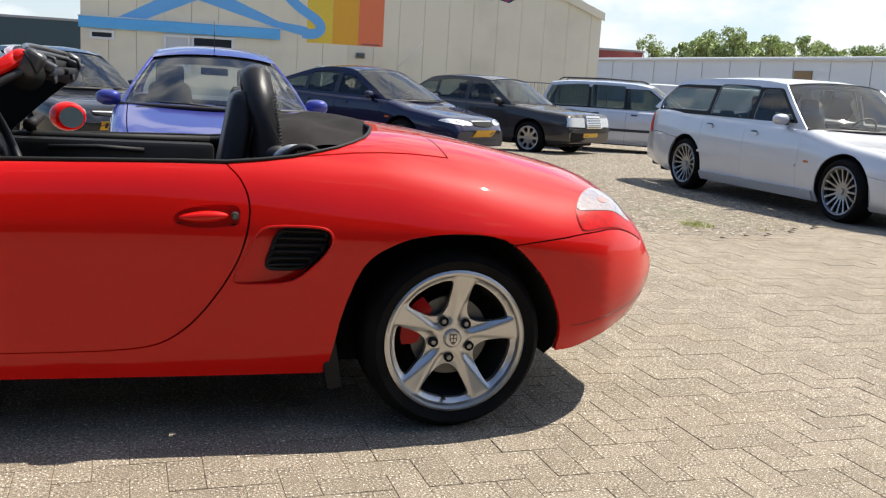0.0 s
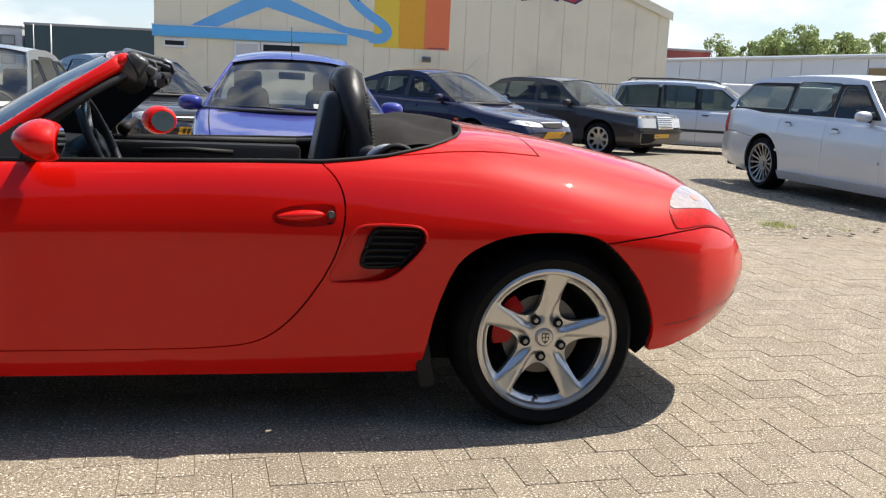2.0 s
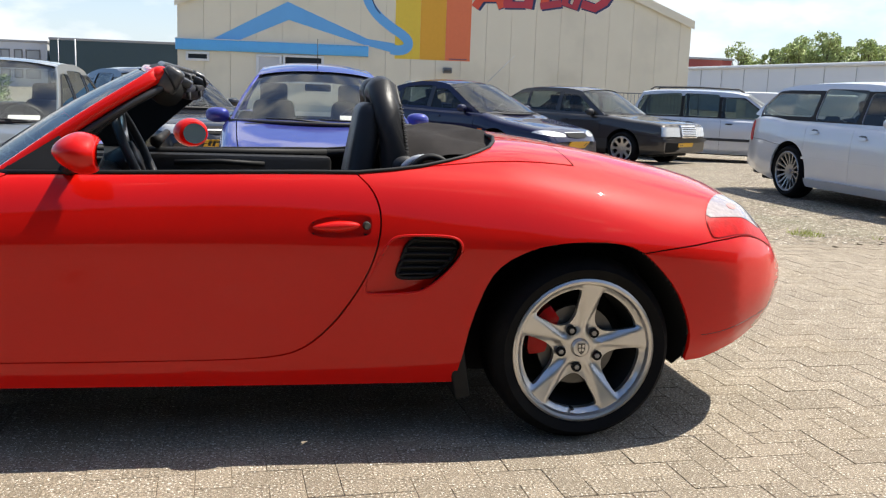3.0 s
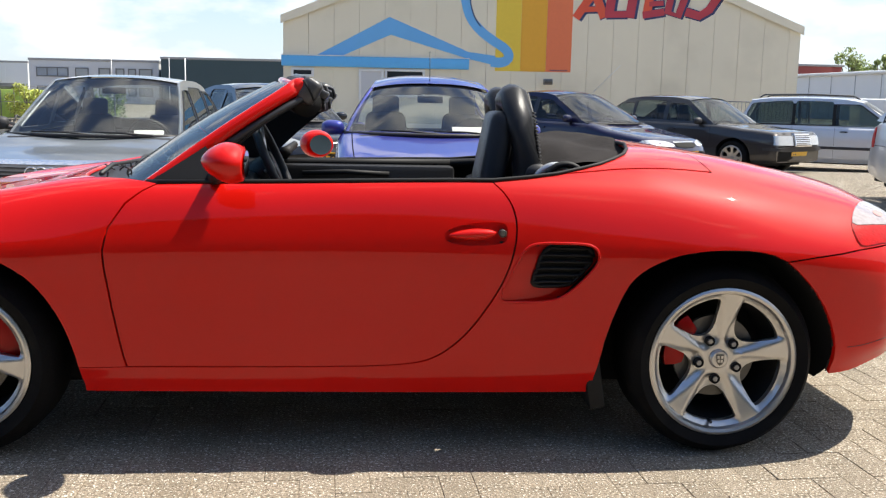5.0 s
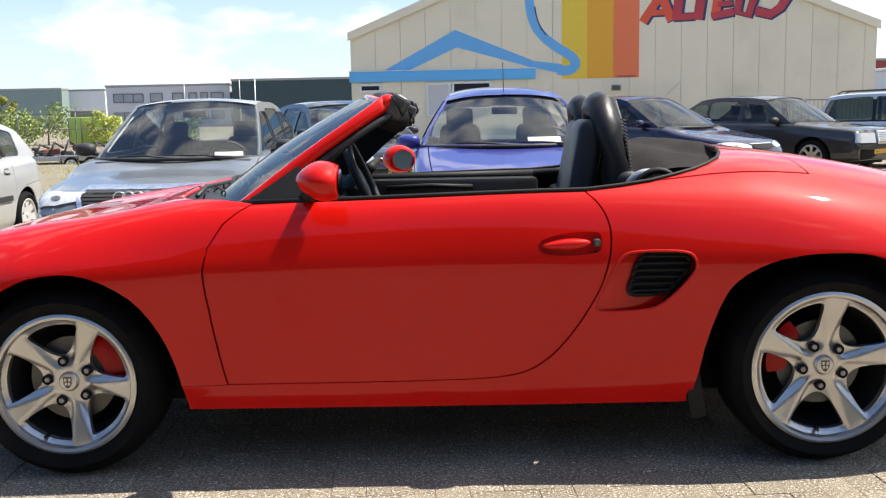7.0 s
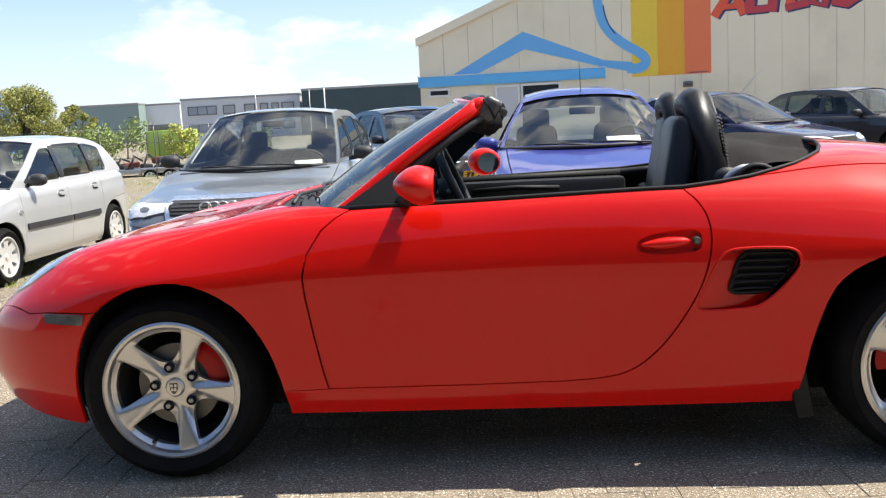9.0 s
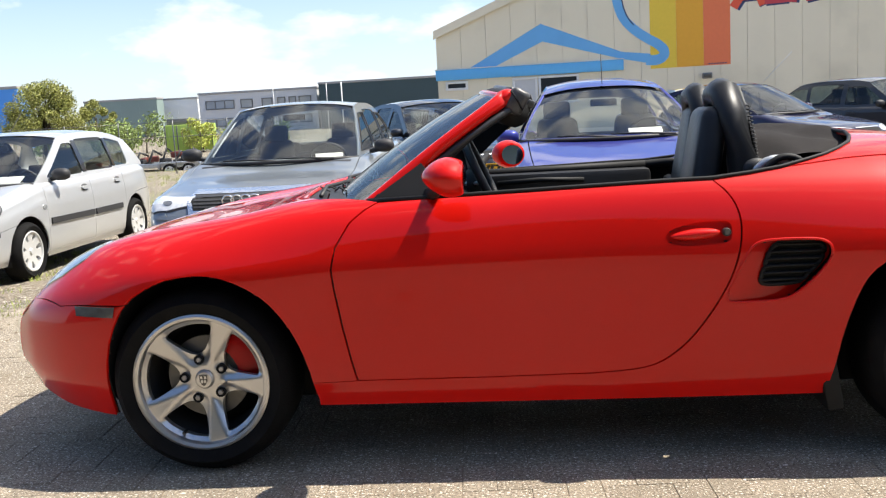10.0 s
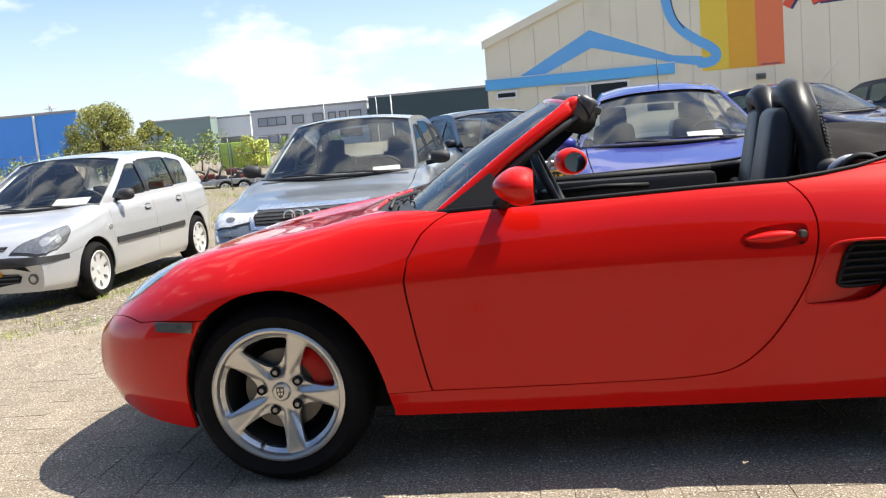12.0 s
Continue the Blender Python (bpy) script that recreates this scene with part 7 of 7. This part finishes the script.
def make_charcoal_saloon():
    a = Parked("saloon_car", pose(*CHAR_AT), "charcoal boxy older saloon with chrome grille and alloy wheels", "car", CHARCOAL, .84,
               [(0, .52), (.03, .66), (.06, .745), (.12, .765), (.7, .82), (1.25, .875), (2.2, .89), (3.4, .92), (4.0, .94), (4.36, .92), (4.42, .55)],
               [(0, .88), (.1, .93), (.5, .98), (1.1, 1.0), (3.6, 1.0), (4.1, .97), (4.42, .88)], [(0, .26), (.3, .22), (1.2, .2), (3.6, .2), (4.2, .26), (4.42, .3)],
               (.79, 3.45), .305, (1.28, 2.25, 3.1), 1.25, ((1.22, .875), (1.85, 1.31)), [(1.78, 1.31), (2.2, 1.37), (2.7, 1.375), (3.1, 1.35), (3.3, 1.31)], ((3.85, .94), (3.25, 1.32)), ((1.3, 2.25), (2.32, 3.0), (3.04, 3.5)), 1.375, .17, boot=3.8, bow=(.08, .06))
    a.shod((.79, 3.45), .835, .305, .215, .19, [(.19, -13), (.195, 0), (.19, 13), (.14, 15), (.10, 8), (.095, 0), (.10, -8), (.14, -15)], 8, dish=.02)
    g = a.put("grille_frame", "x-", [(-.27, .53), (.27, .53), (.25, .755), (-.25, .755)], CHROME, .05, "chrome radiator grille", 0)
    for k in range(6):
        a.put("grille_bar", "x-", [(-.23, .555 + .032 * k), (.23, .555 + .032 * k), (.23, .568 + .032 * k), (-.23, .568 + .032 * k)], TRIM, .056, "", 0, g, .2)
    a.both("headlight", [(-.76, .56), (-.30, .55), (-.29, .72), (-.74, .72)], LENS, .02, "large square headlight", 0)
    a.put("bumper_strip", "x-", [(-.80, .44), (.80, .44), (.80, .525), (-.80, .525)], TRIM, .04, "", 1)
    a.sides("side_cladding", [(1.1, .28), (3.1, .28), (3.1, .46), (1.1, .46)], TRIM, .01, "", 0)
    a.plate(.42)
    a.handles(((2.08, .78), (2.92, .79)), TRIM)
    a.mirrors(1.50, .93, TRIM, .09)
    return a


def make_van(at, label, body, rails=True):
    a = Parked("people_carrier", pose(*at), label, "van", body, .90,
               [(0, .50), (.05, .62), (.15, .74), (.4, .86), (.9, .98), (1.1, 1.02), (2.0, 1.03), (3.5, 1.05), (4.3, 1.05), (4.58, 1.0), (4.62, .6)],
               [(0, .76), (.15, .88), (.5, .97), (1.1, 1.0), (3.8, 1.0), (4.3, .97), (4.62, .9)], [(0, .26), (.3, .22), (1.2, .2), (3.6, .2), (4.4, .26), (4.62, .3)],
               (.90, 3.74), .32, (1.30, 2.35, 3.30), .95, ((.95, 1.0), (1.80, 1.62)), [(1.72, 1.62), (2.2, 1.70), (3.0, 1.72), (3.9, 1.70), (4.3, 1.64)], ((4.58, 1.05), (4.28, 1.65)), ((1.25, 2.35), (2.42, 3.25), (3.32, 4.35)), 1.72, .18, bow=(.2, .1), surround=TRIMBLACK)
    a.shod((.90, 3.74), .885, .32, .21, .19, [(.185, -14), (.19, 0), (.185, 14), (.13, 16), (.09, 8), (.085, 0), (.09, -8), (.13, -16)], 7)
    a.sides("rub_strip", [(1.2, .52), (3.35, .52), (3.35, .585), (1.2, .585)], TRIM, .014, "", 0)
    a.both("headlight", [(-.72, .60), (-.40, .58), (-.40, .68), (-.68, .74)], LENS, .008)
    a.handles(((2.15, .93), (3.10, .94)), TRIM)
    a.mirrors(1.35, 1.10, TRIM, .10)
    for sg in (-1, 1) if rails else ():
        tube("roof_rail", [(1.9, sg * .60, 1.70), (2.0, sg * .60, 1.765), (3.0, sg * .60, 1.79), (4.0, sg * .60, 1.765), (4.1, sg * .60, 1.70)], .016, TRIM, a.c, sides=8)
    return a


def make_estate():
    """Silver estate on large multi-spoke wheels."""
    a = Parked("estate_car", pose(*ESTATE_AT), "silver estate car on large dark multi-spoke alloy wheels", "car", WHITESILVER, .90,
               [(0, .48), (.05, .58), (.15, .66), (.4, .72), (1.0, .80), (1.55, .905), (2.5, .925), (3.8, .96), (4.4, .99), (4.72, .95), (4.80, .58)],
               [(0, .76), (.15, .87), (.5, .96), (1.2, 1.0), (3.9, 1.0), (4.4, .96), (4.8, .82)], [(0, .22), (.3, .17), (1.2, .165), (3.8, .17), (4.4, .24), (4.8, .30)],
               (.83, 3.66), .325, (1.50, 2.48, 3.36), 1.46, ((1.50, .90), (2.10, 1.382)), [(2.04, 1.382), (2.45, 1.42), (3.1, 1.432), (3.8, 1.415), (4.28, 1.365)], ((4.70, 1.0), (4.25, 1.37)), ((1.55, 2.45), (2.51, 3.3), (3.36, 4.5)), 1.43, .18, bow=(.18, .1), glass=PANE, sill=.7, surround=TRIMBLACK)
    multi = [(.222, -8), (.224, 0), (.222, 8), (.20, 8.2), (.16, 8), (.11, 6), (.075, 0), (.11, -6), (.16, -8), (.20, -8.2)]
    a.shod((.83, 3.66), .885, .325, .245, .22, multi, 16, face=GREYTRIM_ALLOY, dish=.035)
    a.sides("rub_strip", [(1.52, .50), (3.36, .50), (3.36, .53), (1.52, .53)], WHITESILVER, .014, "", 0)
    a.sides("side_skirt", [(1.22, .175), (3.28, .175), (3.28, .275), (1.22, .275)], WHITESILVER, .03, "", 0)
    a.sides("side_repeater", [(1.32, .56), (1.39, .56), (1.39, .582), (1.32, .582)], AMBER, .008, "amber side marker", 0, .03)
    a.handles(((2.30, .80), (3.18, .83)), WHITESILVER)
    a.sides("handle_recess", [(2.24, .80), (2.36, .80), (2.36, .835), (2.24, .835)], GREYTRIM, .006, "", 1, .03)
    a.sides("handle_recess", [(3.12, .83), (3.24, .83), (3.24, .865), (3.12, .865)], GREYTRIM, .006, "", 1, .03)
    a.mirrors(1.82, .985, WHITESILVER, .10, (.05, .10, .06))
    a.sides("tail_lamp", [(4.60, .66), (4.74, .66), (4.72, .90), (4.62, .93)], REDLENS, .006)
    a.both("headlight", [(-.76, .58), (-.40, .56), (-.40, .68), (-.72, .70)], LENS, .008)
    return a


def make_dark_car(at, label, body, name="saloon_car"):
    a = Parked(name, pose(*at), label, "car", body, .86,
               [(0, .46), (.05, .58), (.15, .66), (.35, .72), (.9, .80), (1.25, .88), (2.2, .90), (3.4, .93), (3.9, .95), (4.35, .92), (4.44, .55)],
               [(0, .78), (.15, .88), (.5, .96), (1.1, 1.0), (3.4, 1.0), (4.0, .95), (4.44, .8)], [(0, .22), (.3, .19), (1.2, .18), (3.4, .18), (4.2, .24), (4.44, .3)],
               (.87, 3.42), .30, (1.30, 2.30, 3.15), 1.25, ((1.22, .875), (2.02, 1.33)), [(1.95, 1.33), (2.4, 1.40), (2.9, 1.40), (3.3, 1.36), (3.6, 1.30)], ((4.15, .95), (3.5, 1.33)), ((1.35, 2.30), (2.37, 3.05), (3.10, 3.8)), 1.40, .20, boot=4.1)
    a.shod((.87, 3.42), .845, .30, .2, .18, [(.175, -16), (.18, 0), (.175, 16), (.13, 18), (.09, 8), (.085, 0), (.09, -8), (.13, -18)], 6)
    a.both("headlight", [(-.76, .58), (-.42, .57), (-.42, .68), (-.74, .69)], LENS, .008)
    g = a.put("grille", "x-", [(-.34, .58), (.34, .58), (.36, .67), (-.36, .67)], DARK, .008)
    a.put("grille_bar", "x-", [(-.34, .62), (.34, .62), (.34, .635), (-.34, .635)], CHROME, .014, "", 0, g)
    a.plate(.45)
    a.mirrors(1.52, .95, body, .10)
    return a


GREYTRIM_ALLOY = pmat("gunmetal_alloy", (0.30, 0.30, 0.31), 0.3, 0.8, 0.3, 0.1)
# where the cars stand: x, y, z and turn; the turn 90 looks towards the roadster
NAVY_AT = (3.70, 11.5, -.05, 0, 0, 128)
CHAR_AT = (6.44, 13.25, -.07, 0, 0, 127)
VAN_AT = (12.3, 18.2, yard(11, 19), 0, 0, 150)
ESTATE_AT = (6.45, 4.30, -.01, 0, 0, 93)
make_grey_saloon()
make_hatchback()
make_city_car()
make_navy_saloon()
make_charcoal_saloon()
make_van(VAN_AT, "pale silver seven-seat people carrier with roof rails", WHITESILVER)
make_van((3.35, 20.0, yard(3, 22), 0, 0, 88), "white people carrier parked close to the hall", WHITE, False)
make_estate()
make_dark_car((-1.62, 9.9, yard(-2.2, 11), 0, 0, 116), "dark night-blue saloon with a yellow plate, half hidden", NIGHT)
make_dark_car((-3.9, 11.5, yard(-4, 13), 0, 0, 75), "black coupe parked further back", NIGHT)
